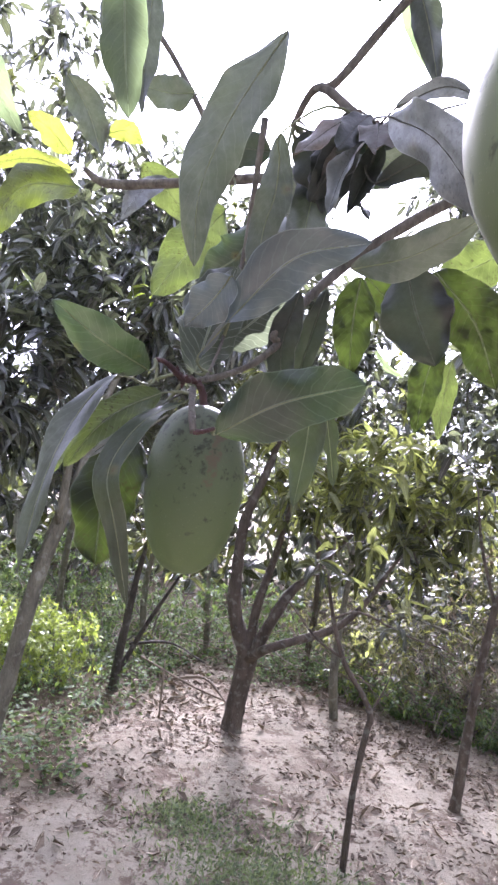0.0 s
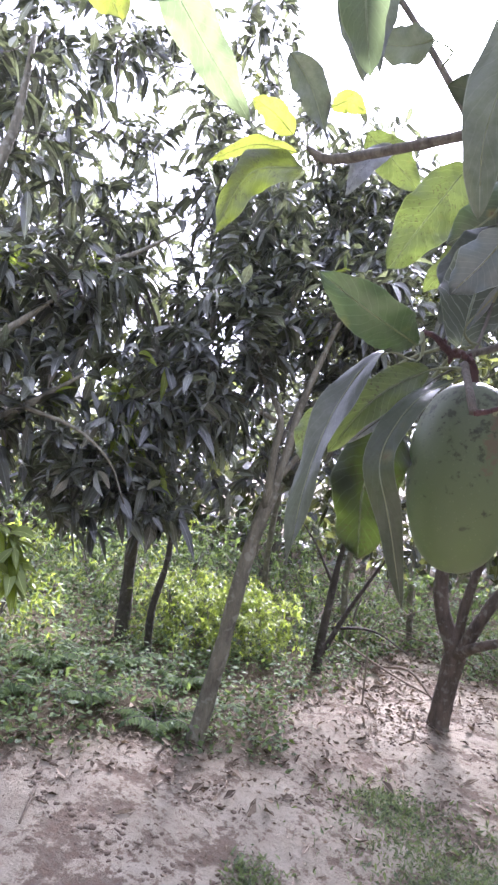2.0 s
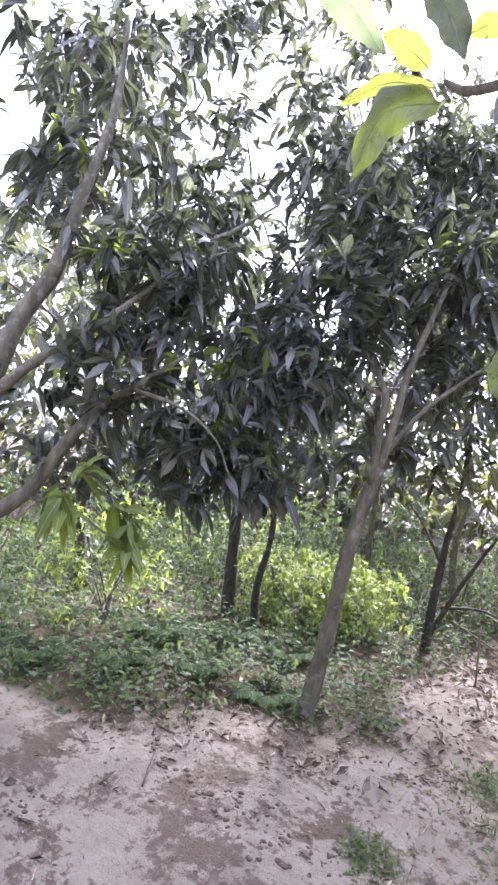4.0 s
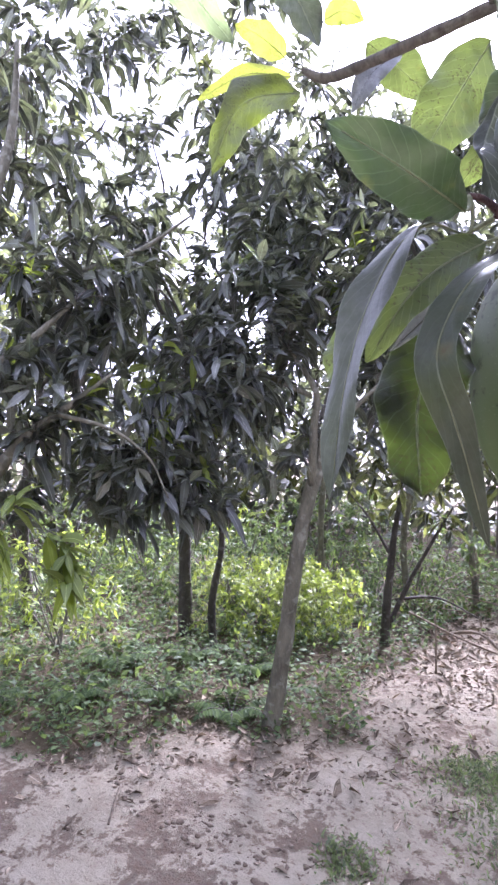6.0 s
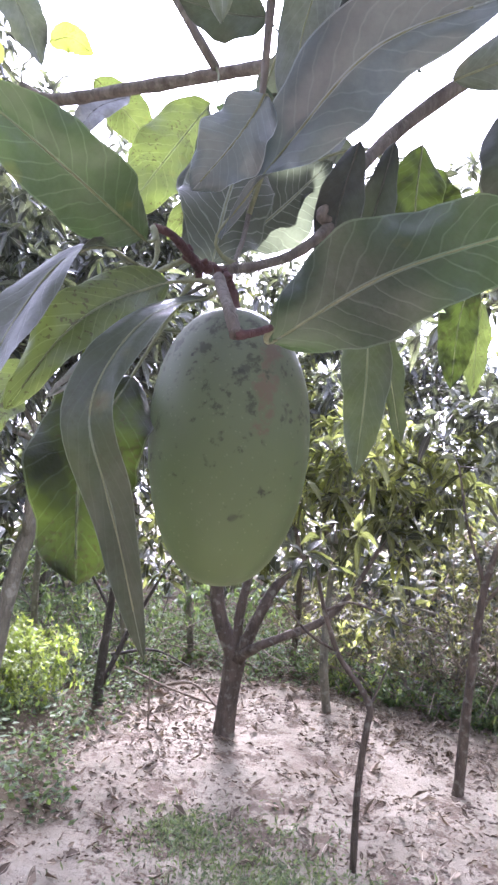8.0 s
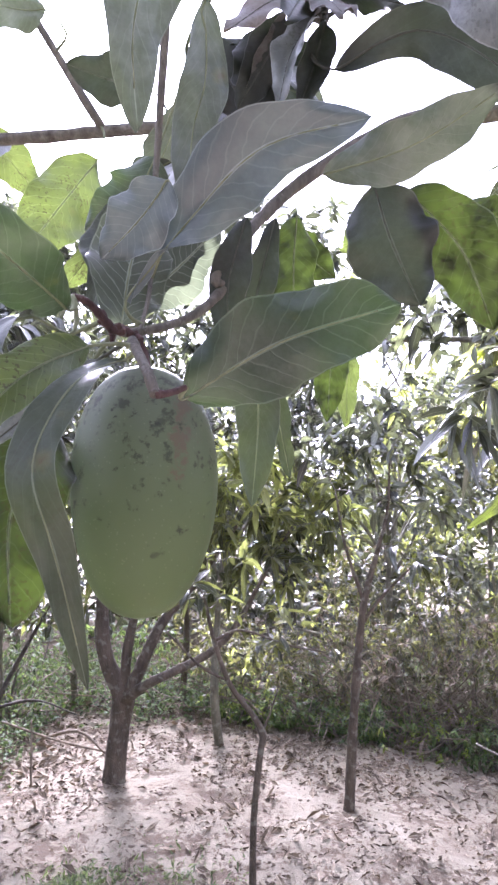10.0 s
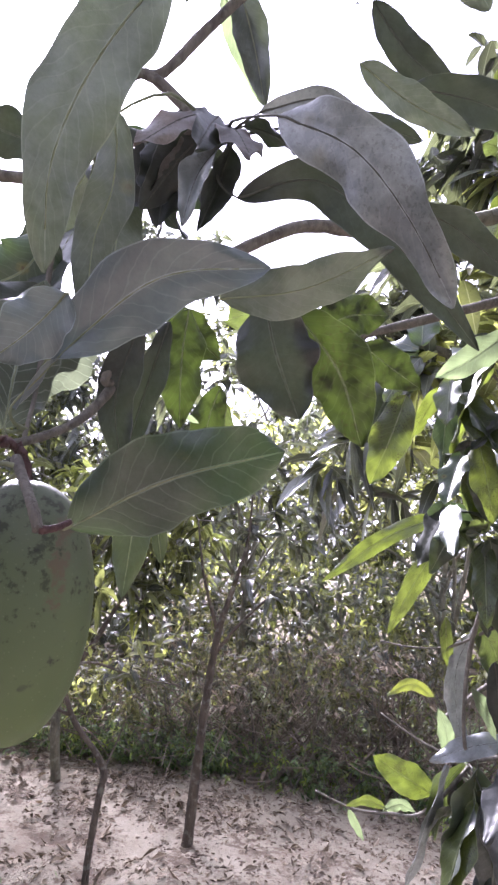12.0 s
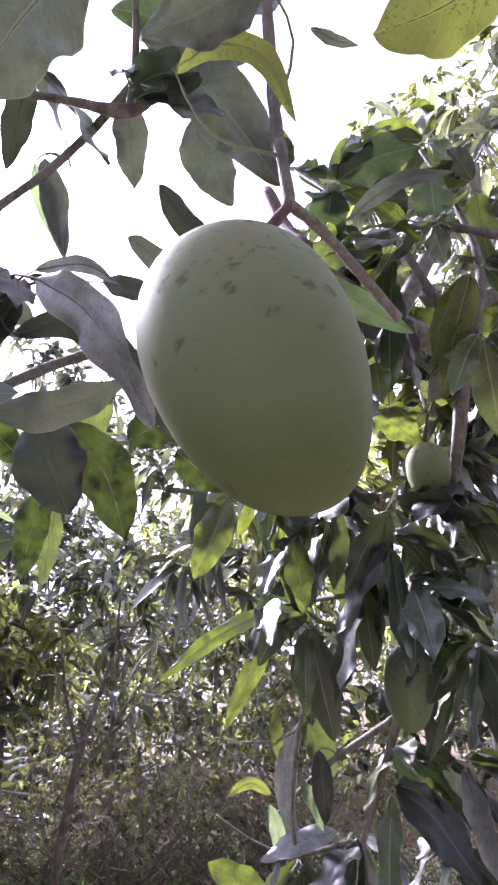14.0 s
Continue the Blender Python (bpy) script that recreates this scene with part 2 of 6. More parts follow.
def soil_material():
    m, n, l, b = material("sandy_soil")
    tc = n.new("ShaderNodeTexCoord")
    weed = n.new("ShaderNodeAttribute")
    weed.attribute_name = "weed"
    big = node(n, "ShaderNodeTexNoise", Scale=1.3, Detail=5.0, Roughness=0.6)
    mid = node(n, "ShaderNodeTexNoise", Scale=7.0, Detail=6.0, Roughness=0.7)
    fine = node(n, "ShaderNodeTexNoise", Scale=90.0, Detail=5.0, Roughness=0.75)
    grit = node(n, "ShaderNodeTexVoronoi", Scale=160.0)
    for x in (big, mid, fine, grit):
        l.new(tc.outputs["Object"], x.inputs["Vector"])
    r1 = ramp(n, [(0.30, (0.19, 0.152, 0.115)), (0.50, (0.318, 0.286, 0.222)), (0.72, (0.44, 0.398, 0.322))])
    l.new(math_node(n, l, "ADD", math_node(n, l, "MULTIPLY", big.outputs[0], 0.5), math_node(n, l, "MULTIPLY", mid.outputs[0], 0.5)), r1.inputs[0])
    trod = node(n, "ShaderNodeTexNoise", Scale=3.6, Detail=9.0, Roughness=0.66)
    crumb = node(n, "ShaderNodeTexNoise", Scale=26.0, Detail=6.0, Roughness=0.75)
    for x in (trod, crumb):
        l.new(tc.outputs["Object"], x.inputs["Vector"])
    damp = ramp(n, [(0.51, (0, 0, 0)), (0.575, (1, 1, 1))])
    l.new(math_node(n, l, "ADD", trod.outputs[0], math_node(n, l, "MULTIPLY", math_node(n, l, "SUBTRACT", crumb.outputs[0], 0.5), 0.55)), damp.inputs[0])
    col = mixrgb(n, l, math_node(n, l, "MULTIPLY", damp.outputs[0], 0.85), r1.outputs[0], (0.115, 0.092, 0.072))
    bits = ramp(n, [(0.53, (0, 0, 0)), (0.60, (1, 1, 1))])
    l.new(math_node(n, l, "ADD", crumb.outputs[0], math_node(n, l, "MULTIPLY", math_node(n, l, "SUBTRACT", trod.outputs[0], 0.5), 0.5)), bits.inputs[0])
    col = mixrgb(n, l, math_node(n, l, "MULTIPLY", bits.outputs[0], 0.6), col, (0.13, 0.09, 0.062))
    col = mixrgb(n, l, math_node(n, l, "MULTIPLY", fine.outputs[0], 0.25), col, (0.34, 0.26, 0.19))
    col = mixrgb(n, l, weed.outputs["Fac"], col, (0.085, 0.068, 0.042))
    l.new(col, b.inputs["Base Color"])
    b.inputs["Roughness"].default_value = 0.95
    b.inputs["Specular IOR Level"].default_value = 0.15
    h = math_node(n, l, "ADD", math_node(n, l, "MULTIPLY", trod.outputs[0], -1.6), math_node(n, l, "ADD", math_node(n, l, "MULTIPLY", fine.outputs[0], 0.16), math_node(n, l, "MULTIPLY", grit.outputs["Distance"], 0.06)))
    bump = node(n, "ShaderNodeBump", Strength=1.0, Distance=0.045)
    l.new(h, bump.inputs["Height"])
    l.new(bump.outputs[0], b.inputs["Normal"])
    return m


SOIL = soil_material()
DAMP_SOIL = bark_material("damp_brown_soil", (0.10, 0.072, 0.05), (0.24, 0.18, 0.13), 0.25, 20.0, 0.004)
BARK = bark_material("grey_brown_bark", (0.085, 0.08, 0.055), (0.28, 0.265, 0.19), 0.5)
BARK_BROWN = bark_material("brown_bark", (0.045, 0.034, 0.025), (0.16, 0.128, 0.092), 0.3)
BARK_DARK = bark_material("dark_bark", (0.032, 0.028, 0.021), (0.10, 0.085, 0.065), 0.2)
TWIG = bark_material("green_brown_twig", (0.07, 0.062, 0.05), (0.24, 0.215, 0.18), 0.25, 90.0, 0.0008)
TWIG_RED = bark_material("reddish_young_twig", (0.045, 0.022, 0.024), (0.14, 0.075, 0.068), 0.1, 120.0, 0.0006)
MIDRIB = bark_material("pale_leaf_rib", (0.16, 0.18, 0.10), (0.26, 0.28, 0.17), 0.1, 200.0, 0.0002)
MIDRIB_DARK = bark_material("dull_leaf_rib", (0.05, 0.052, 0.04), (0.10, 0.10, 0.08), 0.1, 200.0, 0.0002)
DEAD_TWIG = bark_material("dead_twig", (0.12, 0.095, 0.07), (0.32, 0.26, 0.19), 0.2, 40.0, 0.002)
# the crowns
MANGO_LEAVES = leaf_material("dark_mango_leaves", (0.019, 0.024, 0.019), (0.14, 0.15, 0.125), (0.21, 0.245, 0.10), 0.29, 0.2, 0.4, sheen=0.8, vary=0.5)
MANGO_LEAF_LOOSE = leaf_material("mango_leaf_blade", (0.019, 0.024, 0.019), (0.14, 0.15, 0.125), (0.21, 0.245, 0.10), 0.27, 0.2, 0.0, 0.4, True, sheen=1.0, vary=0.5)
OLIVE_LEAVES = leaf_material("olive_leaves", (0.018, 0.022, 0.013), (0.10, 0.104, 0.062), (0.31, 0.35, 0.09), 0.48, 0.3, 0.5, sheen=0.16, vary=0.5)
LIGHT_LEAVES = leaf_material("light_leaves", (0.06, 0.066, 0.026), (0.20, 0.21, 0.095), (0.54, 0.60, 0.15), 0.48, 0.4, 0.3, sheen=0.2, vary=0.45)
GREY_LEAVES = leaf_material("grey_green_leaves", (0.026, 0.03, 0.019), (0.155, 0.155, 0.095), (0.30, 0.305, 0.085), 0.5, 0.32, 0.4, sheen=0.25, vary=0.5)
BUSH_LEAVES = leaf_material("yellow_green_leaves", (0.14, 0.19, 0.04), (0.26, 0.32, 0.08), (0.44, 0.56, 0.07), 0.5, 0.42)
WEED_LEAVES = leaf_material("weed_leaves", (0.04, 0.075, 0.034), (0.15, 0.205, 0.09), (0.24, 0.34, 0.08), 0.62, 0.32, sheen=0.2)
FERN = leaf_material("fern_fronds", (0.045, 0.08, 0.03), (0.11, 0.155, 0.055), (0.20, 0.30, 0.07), 0.75, 0.32, sheen=0.08)
GRASS = leaf_material("grass_blades", (0.11, 0.15, 0.07), (0.21, 0.25, 0.12), (0.30, 0.40, 0.12), 0.5, 0.3)
DRY_LEAVES = leaf_material("dry_fallen_leaves", (0.13, 0.098, 0.072), (0.40, 0.33, 0.25), (0.16, 0.11, 0.05), 0.75, 0.08, 0.5, vary=0.3, sheen=0.15)
# the leaves beside the camera, one to an object
NEAR = {
    "deep": leaf_material("deep_green_leaf", (0.019, 0.034, 0.020), (0.036, 0.058, 0.034), (0.07, 0.115, 0.03), 0.33, 0.14, 0.15, 0.6, True, 0.15, 0.65, 0.4, 0.1, 0.3, 0.9),
    "dull": leaf_material("dull_green_leaf", (0.027, 0.034, 0.028), (0.048, 0.058, 0.046), (0.08, 0.10, 0.05), 0.32, 0.12, 0.1, 0.45, True, 0.18, 0.7, 0.35, 0.22, 0.3, 0.5),
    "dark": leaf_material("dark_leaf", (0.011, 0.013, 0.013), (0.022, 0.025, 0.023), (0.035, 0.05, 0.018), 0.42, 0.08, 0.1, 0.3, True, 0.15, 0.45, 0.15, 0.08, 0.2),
    "spot": leaf_material("spotted_leaf", (0.032, 0.048, 0.020), (0.065, 0.085, 0.033), (0.14, 0.19, 0.035), 0.38, 0.2, 0.85, 0.55, True, 0.2, 0.5, 0.4, 0.0, 0.35, 0.4),
    # sage and silver: the sky's reflection is painted into the pale blue-grey colours
    "sage": leaf_material("sheen_grey_leaf", (0.08, 0.103, 0.112), (0.13, 0.158, 0.168), (0.09, 0.12, 0.085), 0.34, 0.1, 0.05, 0.45, True, 0.12, 0.8, 0.3, 0.2, 0.2),
    "silver": leaf_material("silvery_sheen_leaf", (0.09, 0.10, 0.105), (0.17, 0.185, 0.19), (0.10, 0.11, 0.09), 0.32, 0.12, 0.35, 0.35, True, 0.15, 0.95, 0.2, 0.75, 0.2, 0.3),
    "pale": leaf_material("pale_leaf", (0.085, 0.115, 0.065), (0.14, 0.17, 0.10), (0.25, 0.33, 0.14), 0.42, 0.32, 0.15, 0.5, True, 0.12, 0.5, 0.3, 0.0, 0.2),
    "veined": leaf_material("veined_backlit_leaf", (0.05, 0.06, 0.045), (0.085, 0.10, 0.075), (0.16, 0.19, 0.11), 0.4, 0.28, 0.1, 0.9, True, 0.1, 0.4, 0.75, 0.1, 0.2),
    "lime": leaf_material("young_yellow_leaf", (0.11, 0.135, 0.04), (0.20, 0.225, 0.07), (0.28, 0.33, 0.04), 0.42, 0.32, 0.5, 0.4, True, 0.25, 0.5, 0.3, 0.0, 0.3),
    "amber": leaf_material("yellowing_leaf", (0.038, 0.055, 0.015), (0.085, 0.105, 0.03), (0.17, 0.225, 0.025), 0.4, 0.24, 0.85, 0.35, True, 0.25, 0.5, 0.5, 0.0, 0.5),
    # backlit copy: its shaded face is painted as a near-black base colour
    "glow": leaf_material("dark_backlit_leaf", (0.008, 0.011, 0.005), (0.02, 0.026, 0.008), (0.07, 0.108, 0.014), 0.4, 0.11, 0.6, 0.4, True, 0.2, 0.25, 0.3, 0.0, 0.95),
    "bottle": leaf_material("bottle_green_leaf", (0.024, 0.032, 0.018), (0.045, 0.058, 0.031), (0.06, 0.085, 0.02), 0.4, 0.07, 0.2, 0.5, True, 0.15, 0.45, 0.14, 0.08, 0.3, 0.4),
    "brown": leaf_material("withered_leaf", (0.06, 0.05, 0.045), (0.12, 0.105, 0.095), (0.10, 0.06, 0.03), 0.5, 0.1, 0.4, 0.4, True, 0.2, 0.5, 0.2, 0.3),
}
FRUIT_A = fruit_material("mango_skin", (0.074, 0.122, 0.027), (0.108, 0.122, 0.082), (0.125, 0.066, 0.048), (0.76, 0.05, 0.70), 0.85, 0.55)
# the pale high colour is sun glow painted on the upper skin
FRUIT_B = fruit_material("sunlit_top_mango_skin", (0.072, 0.098, 0.028), (0.205, 0.23, 0.135), (0.20, 0.105, 0.075), (0.66, 0.03, 0.66), 0.5, 0.25, 0.2, 70.0, (0.7, 0.18))



# ---- mesh tools ----
def mesh_of(name, verts, faces, mats, uv=None, slots=None, smooth=True):
    me = bpy.data.meshes.new(name)
    if isinstance(faces, np.ndarray):  # all of one size
        k, w = faces.shape
        me.vertices.add(len(verts))
        me.vertices.foreach_set("co", np.asarray(verts, dtype=np.float32).ravel())
        me.loops.add(k * w)
        me.loops.foreach_set("vertex_index", faces.astype(np.int32).ravel())
        me.polygons.add(k)
        me.polygons.foreach_set("loop_start", np.arange(0, k * w, w, dtype=np.int32))
        me.update(calc_edges=True)
    else:
        me.from_pydata([tuple(v) for v in verts], [], [tuple(int(i) for i in f) for f in faces])
    for m in mats:
        me.materials.append(m)
    if uv is not None:
        loops = np.empty(len(me.loops), dtype=np.int32)
        me.loops.foreach_get("vertex_index", loops)
        lay = me.uv_layers.new(name="UVMap")
        lay.data.foreach_set("uv", np.asarray(uv, dtype=np.float32)[loops].ravel())
    if slots is not None:
        me.polygons.foreach_set("material_index", np.asarray(slots, dtype=np.int32))
    me.polygons.foreach_set("use_smooth", np.full(len(me.polygons), smooth, dtype=bool))
    me.update()
    return me


def part(name, me, parent, label=""):
    ob = new(name, me)
    ob.parent = parent
    return tagged(ob, label)


def thing(name, place, label, category, group="", kind=""):
    ob = new(name)
    ob.location = place
    ob.empty_display_size = 0.05
    return tagged(ob, label, category, group, kind)


def spline(points, steps):
    """Catmull-Rom through points of any width."""
    p = np.asarray(points, dtype=float)
    p = np.vstack([2 * p[0] - p[1], p, 2 * p[-1] - p[-2]])
    out = []
    for i in range(1, len(p) - 2):
        for s in range(steps):
            t = s / steps
            a, b, c, d = p[i - 1], p[i], p[i + 1], p[i + 2]
            out.append(0.5 * (2 * b + (c - a) * t + (2 * a - 5 * b + 4 * c - d) * t * t + (3 * b - a - 3 * c + d) * t ** 3))
    out.append(p[-2])
    return np.array(out)


def tube(points, sides=8, steps=4, knobs=0.0, seed=0):
    """A tapered limb along points (x, y, z, radius); returns verts and faces."""
    rng = np.random.default_rng(seed)
    q = spline(points, steps) if steps > 1 else np.asarray(points, dtype=float)
    c, r = q[:, :3], np.maximum(q[:, 3], 0.0003)
    tang = np.gradient(c, axis=0)
    tang /= np.linalg.norm(tang, axis=1)[:, None] + 1e-9
    up = np.array([0.31, 0.95, 0.05]) if abs(tang[0, 2]) > 0.7 else np.array([0.05, 0.1, 1.0])
    verts, faces = [], []
    ang = np.arange(sides) * 2 * np.pi / sides
    for i in range(len(c)):
        up = up - tang[i] * (up @ tang[i])
        up /= np.linalg.norm(up) + 1e-9
        sd = np.cross(tang[i], up)
        rad = r[i] * (1 + knobs * rng.uniform(-1, 1, sides) + knobs * 1.2 * rng.uniform(-1, 1))
        verts.append(c[i] + (np.cos(ang) * rad)[:, None] * up + (np.sin(ang) * rad)[:, None] * sd)
    verts = np.vstack(verts)
    for i in range(len(c) - 1):
        for k in range(sides):
            a, b = i * sides + k, i * sides + (k + 1) % sides
            faces.append((a, b, b + sides, a + sides))
    n = len(c) - 1
    faces.append(tuple(range(sides))[::-1])
    faces.append(tuple(n * sides + k for k in range(sides)))
    return verts, faces


def twig_cloud(start, bend, end, r0, sides=3):
    """Many thin twigs at once, each a bent, tapered rod; returns verts and faces."""
    start, bend, end, r0 = (np.asarray(a, dtype=float) for a in (start, bend, end, r0))
    way = end - start
    way /= np.linalg.norm(way, axis=1)[:, None] + 1e-9
    up = np.where(np.abs(way[:, 2:]) > 0.7, np.array([[0.31, 0.95, 0.05]]), np.array([[0.05, 0.1, 1.0]]))
    sd = np.cross(way, up)
    sd /= np.linalg.norm(sd, axis=1)[:, None] + 1e-9
    nn = np.cross(sd, way)
    rows = []
    for u, w in ((0.0, 1.0), (0.33, 0.8), (0.67, 0.65), (1.0, 0.5)):
        c = start * ((1 - u) * (1 - 2 * u)) + bend * (4 * u * (1 - u)) + end * (u * (2 * u - 1))
        for k in range(sides):
            a = 2 * math.pi * k / sides
            rows.append(c + (sd * math.cos(a) + nn * math.sin(a)) * (r0 * w)[:, None])
    m = len(rows)
    verts = np.stack(rows, axis=1).reshape(-1, 3)
    base = np.array([(i * sides + k, i * sides + (k + 1) % sides, (i + 1) * sides + (k + 1) % sides, (i + 1) * sides + k) for i in range(3) for k in range(sides)])
    faces = (base[None] + (np.arange(len(start)) * m)[:, None, None]).reshape(-1, 4)
    return verts, faces


def join(pieces):
    verts, faces, o = [], [], 0
    for v, f in pieces:
        verts.append(v)
        faces += [tuple(i + o for i in x) for x in f]
        o += len(v)
    return np.vstack(verts), faces


PROFILE_FINE = ((0.0, 0.06), (0.12, 0.5), (0.32, 0.93), (0.55, 1.0), (0.8, 0.6), (1.0, 0.03))
PROFILE_MID = ((0.0, 0.05), (0.24, 0.82), (0.62, 0.93), (1.0, 0.03))
PROFILE_ROUGH = ((0.0, 0.05), (0.45, 1.0), (1.0, 0.03))


def leaf_cloud(p, d, nrm, length, width, droop, fine=True, fold=0.25, flat=False):
    """Many leaves at once: bases p, directions d, face normals nrm; flat ones have no fold. Returns verts, faces and uv."""
    prof = PROFILE_MID if fine == "mid" else PROFILE_FINE if fine else PROFILE_ROUGH
    p, d, nrm = (np.asarray(a, dtype=float) for a in (p, d, nrm))
    k = len(p)
    d = d / (np.linalg.norm(d, axis=1)[:, None] + 1e-9)
    side = np.cross(d, nrm)
    side /= np.linalg.norm(side, axis=1)[:, None] + 1e-9
    nn = np.cross(side, d)
    down = np.array([0, 0, -1.0])
    rows, uvs = [], []
    for v, w in prof:
        c = p + d * (length * v)[:, None] + down * (droop * length * v * v)[:, None]
        half = (width * w * 0.5)[:, None]
        lift = half * fold
        rows += [c - side * half + nn * lift, c + side * half + nn * lift] if flat else [c - side * half + nn * lift, c, c + side * half + nn * lift]
        uvs += [(0.5 - w * 0.5, v), (0.5 + w * 0.5, v)] if flat else [(0.5 - w * 0.5, v), (0.5, v), (0.5 + w * 0.5, v)]
    m = len(rows)
    verts = np.stack(rows, axis=1).reshape(-1, 3)
    base = []
    for i in range(len(prof) - 1):
        a = (2 if flat else 3) * i
        base += [(a, a + 1, a + 3, a + 2)] if flat else [(a, a + 1, a + 4, a + 3), (a + 1, a + 2, a + 5, a + 4)]
    base = np.array(base)
    faces = (base[None] + (np.arange(k) * m)[:, None, None]).reshape(-1, 4)
    return verts, faces, np.tile(np.array(uvs), (k, 1))


def ground(x, y):
    """The height of the soil: it falls gently to the right, with humps and footmarks."""
    z = -0.06 * max(-5.0, min(5.0, x))
    z += 0.05 * noise.noise((x * 0.6, y * 0.6, 1.3)) + 0.03 * noise.noise((x * 2.3, y * 2.3, 4.1)) + 0.02 * noise.noise((x * 6.0, y * 6.0, 7.7)) + 0.012 * noise.noise((x * 13.0, y * 13.0, 2.7))
    return z - 0.02


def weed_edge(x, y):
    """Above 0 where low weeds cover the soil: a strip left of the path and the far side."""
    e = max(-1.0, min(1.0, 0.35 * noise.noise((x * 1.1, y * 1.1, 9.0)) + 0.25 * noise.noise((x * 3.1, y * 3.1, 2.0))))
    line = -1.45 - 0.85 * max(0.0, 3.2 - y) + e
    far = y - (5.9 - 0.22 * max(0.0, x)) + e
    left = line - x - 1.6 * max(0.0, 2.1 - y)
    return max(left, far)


def fan(rng, q, out, count, spread):
    """Directions of a whorl of leaves round a twig's end."""
    out = out / (np.linalg.norm(out) + 1e-9)
    v = rng.normal(size=(count, 3))
    v -= out * (v @ out)[:, None]
    v /= np.linalg.norm(v, axis=1)[:, None] + 1e-9
    d = out * rng.uniform(0.15, 0.9, count)[:, None] + v * spread
    return d / np.linalg.norm(d, axis=1)[:, None]


LOOSE = []


def loose_leaf(tree, place, along, face, length):
    """One leaf of a crown as an object of its own; all share four meshes of unit length."""
    if not LOOSE:
        for k in range(4):
            v, f, uv = leaf_cloud([(0, 0, 0)], [(1, 0, 0)], [(0, 0, 1)], np.array([1.0]), np.array([0.25 + 0.04 * k]), np.array([0.0]), True, 0.2 + 0.1 * k)
            v[:, 2] -= (0.10 + 0.09 * k) * v[:, 0] ** 2
            LOOSE.append(mesh_of("leaf", v, f, (MANGO_LEAF_LOOSE,), uv))
    x = Vector(along).normalized()
    y = Vector(face).cross(x).normalized()
    ob = part("leaf", LOOSE[int(length * 9973) % 4], tree)
    ob.matrix_basis = Matrix.Translation(Vector(place)) @ Matrix((x, y, x.cross(y))).transposed().to_4x4() @ Matrix.Scale(float(length), 4)


def crown_parts(tree, skeleton, balls, mats, seed, leaf=0.14, per=9, fine=True, droop=0.35, twig_mat=None, twig_r=0.005, spread=1.0, single=0, broad=1.0, share=0.22):
    """Leaf whorls in balls (x, y, z, rx, ry, rz, whorls), each on its own twig from the nearest limb."""
    rng = np.random.default_rng(seed)
    sk = np.asarray(skeleton, dtype=float)
    o = np.array(tree.location)
    ps, ds, ns, ls, ws, dr, twigs, tone = [], [], [], [], [], [], [], []
    spots = []
    for x, y, z, rx, ry, rz, whorls in balls:
        v = rng.normal(size=(int(whorls), 3))
        v *= (rng.uniform(0.25, 1.0, int(whorls)) ** 0.5 / np.linalg.norm(v, axis=1))[:, None]
        spots.append(np.array((x, y, z)) + v * (rx, ry, rz))
    spots = np.vstack(spots)
    away = np.array([np.min(np.linalg.norm(sk[:, :3] - q, axis=1)) for q in spots])
    nodes = np.zeros((len(sk) + 2 * len(spots), 4))
    nodes[:len(sk)] = sk
    grown = len(sk)
    for q in spots[np.argsort(away)]:
        near = np.linalg.norm(nodes[:grown, :3] - q, axis=1) + 0.3 * np.maximum(0.0, nodes[:grown, 2] - q[2]) + 0.05 * (nodes[:grown, 3] < 0.004)
        s, sr = nodes[np.argmin(near), :3].copy(), nodes[np.argmin(near), 3]
        gap = np.linalg.norm(q - s)
        mid = (s + q) / 2 + rng.normal(size=3) * 0.13 * gap + np.array((0, 0, 0.06 * gap))
        r0 = min(twig_r * (0.7 + gap), sr)
        twigs.append((s, mid, q, r0))
        nodes[grown], nodes[grown + 1] = (*mid, r0 * 0.75), (*q, r0 * 0.55)
        grown += 2
        out = (q - s) / (np.linalg.norm(q - s) + 1e-6) + np.array((0, 0, 0.2))
        n = int(per * rng.uniform(0.6, 1.3)) + 1
        d = fan(rng, q, out, n, spread)
        back = rng.uniform(0, 0.10, n)[:, None] * leaf / 0.14
        ps.append(q - out / np.linalg.norm(out) * back)
        ds.append(d)
        nv = np.array((0, 0, 1.0)) + rng.normal(size=(n, 3)) * 0.45
        ns.append(nv)
        ll = leaf * rng.uniform(0.45, 1.25, n)
        ls.append(ll)
        ws.append(ll * rng.uniform(0.26, 0.39, n) * broad)
        dr.append(droop * rng.uniform(0.2, 2.2, n))
        tone.append(noise.noise(q * 2.3) + rng.normal() * 0.18 + rng.normal(size=n) * 0.08)
    ps, ds, ns, ls, ws, dr, tone = np.vstack(ps), np.vstack(ds), np.vstack(ns), np.concatenate(ls), np.concatenate(ws), np.concatenate(dr), np.concatenate(tone)
    if single:
        order = np.argsort(ps[:, 1] - 0.4 * ps[:, 0])
        for k in order[:single]:
            loose_leaf(tree, ps[k] - o, ds[k], ns[k], ls[k])
        keep = order[single:]
        ps, ds, ns, ls, ws, dr, tone = ps[keep], ds[keep], ns[keep], ls[keep], ws[keep], dr[keep], tone[keep]
    v, f, uv = leaf_cloud(ps, ds, ns, ls, ws, dr, fine)
    if isinstance(mats, tuple):
        per_leaf = len(f) // len(ls)
        slots = np.repeat(tone > np.quantile(tone, 1 - share), per_leaf).astype(int)  # the lighter leaves grow in clumps
    else:
        mats, slots = (mats,), None
    part("crown", mesh_of("crown", v - o, f, mats, uv, slots), tree)
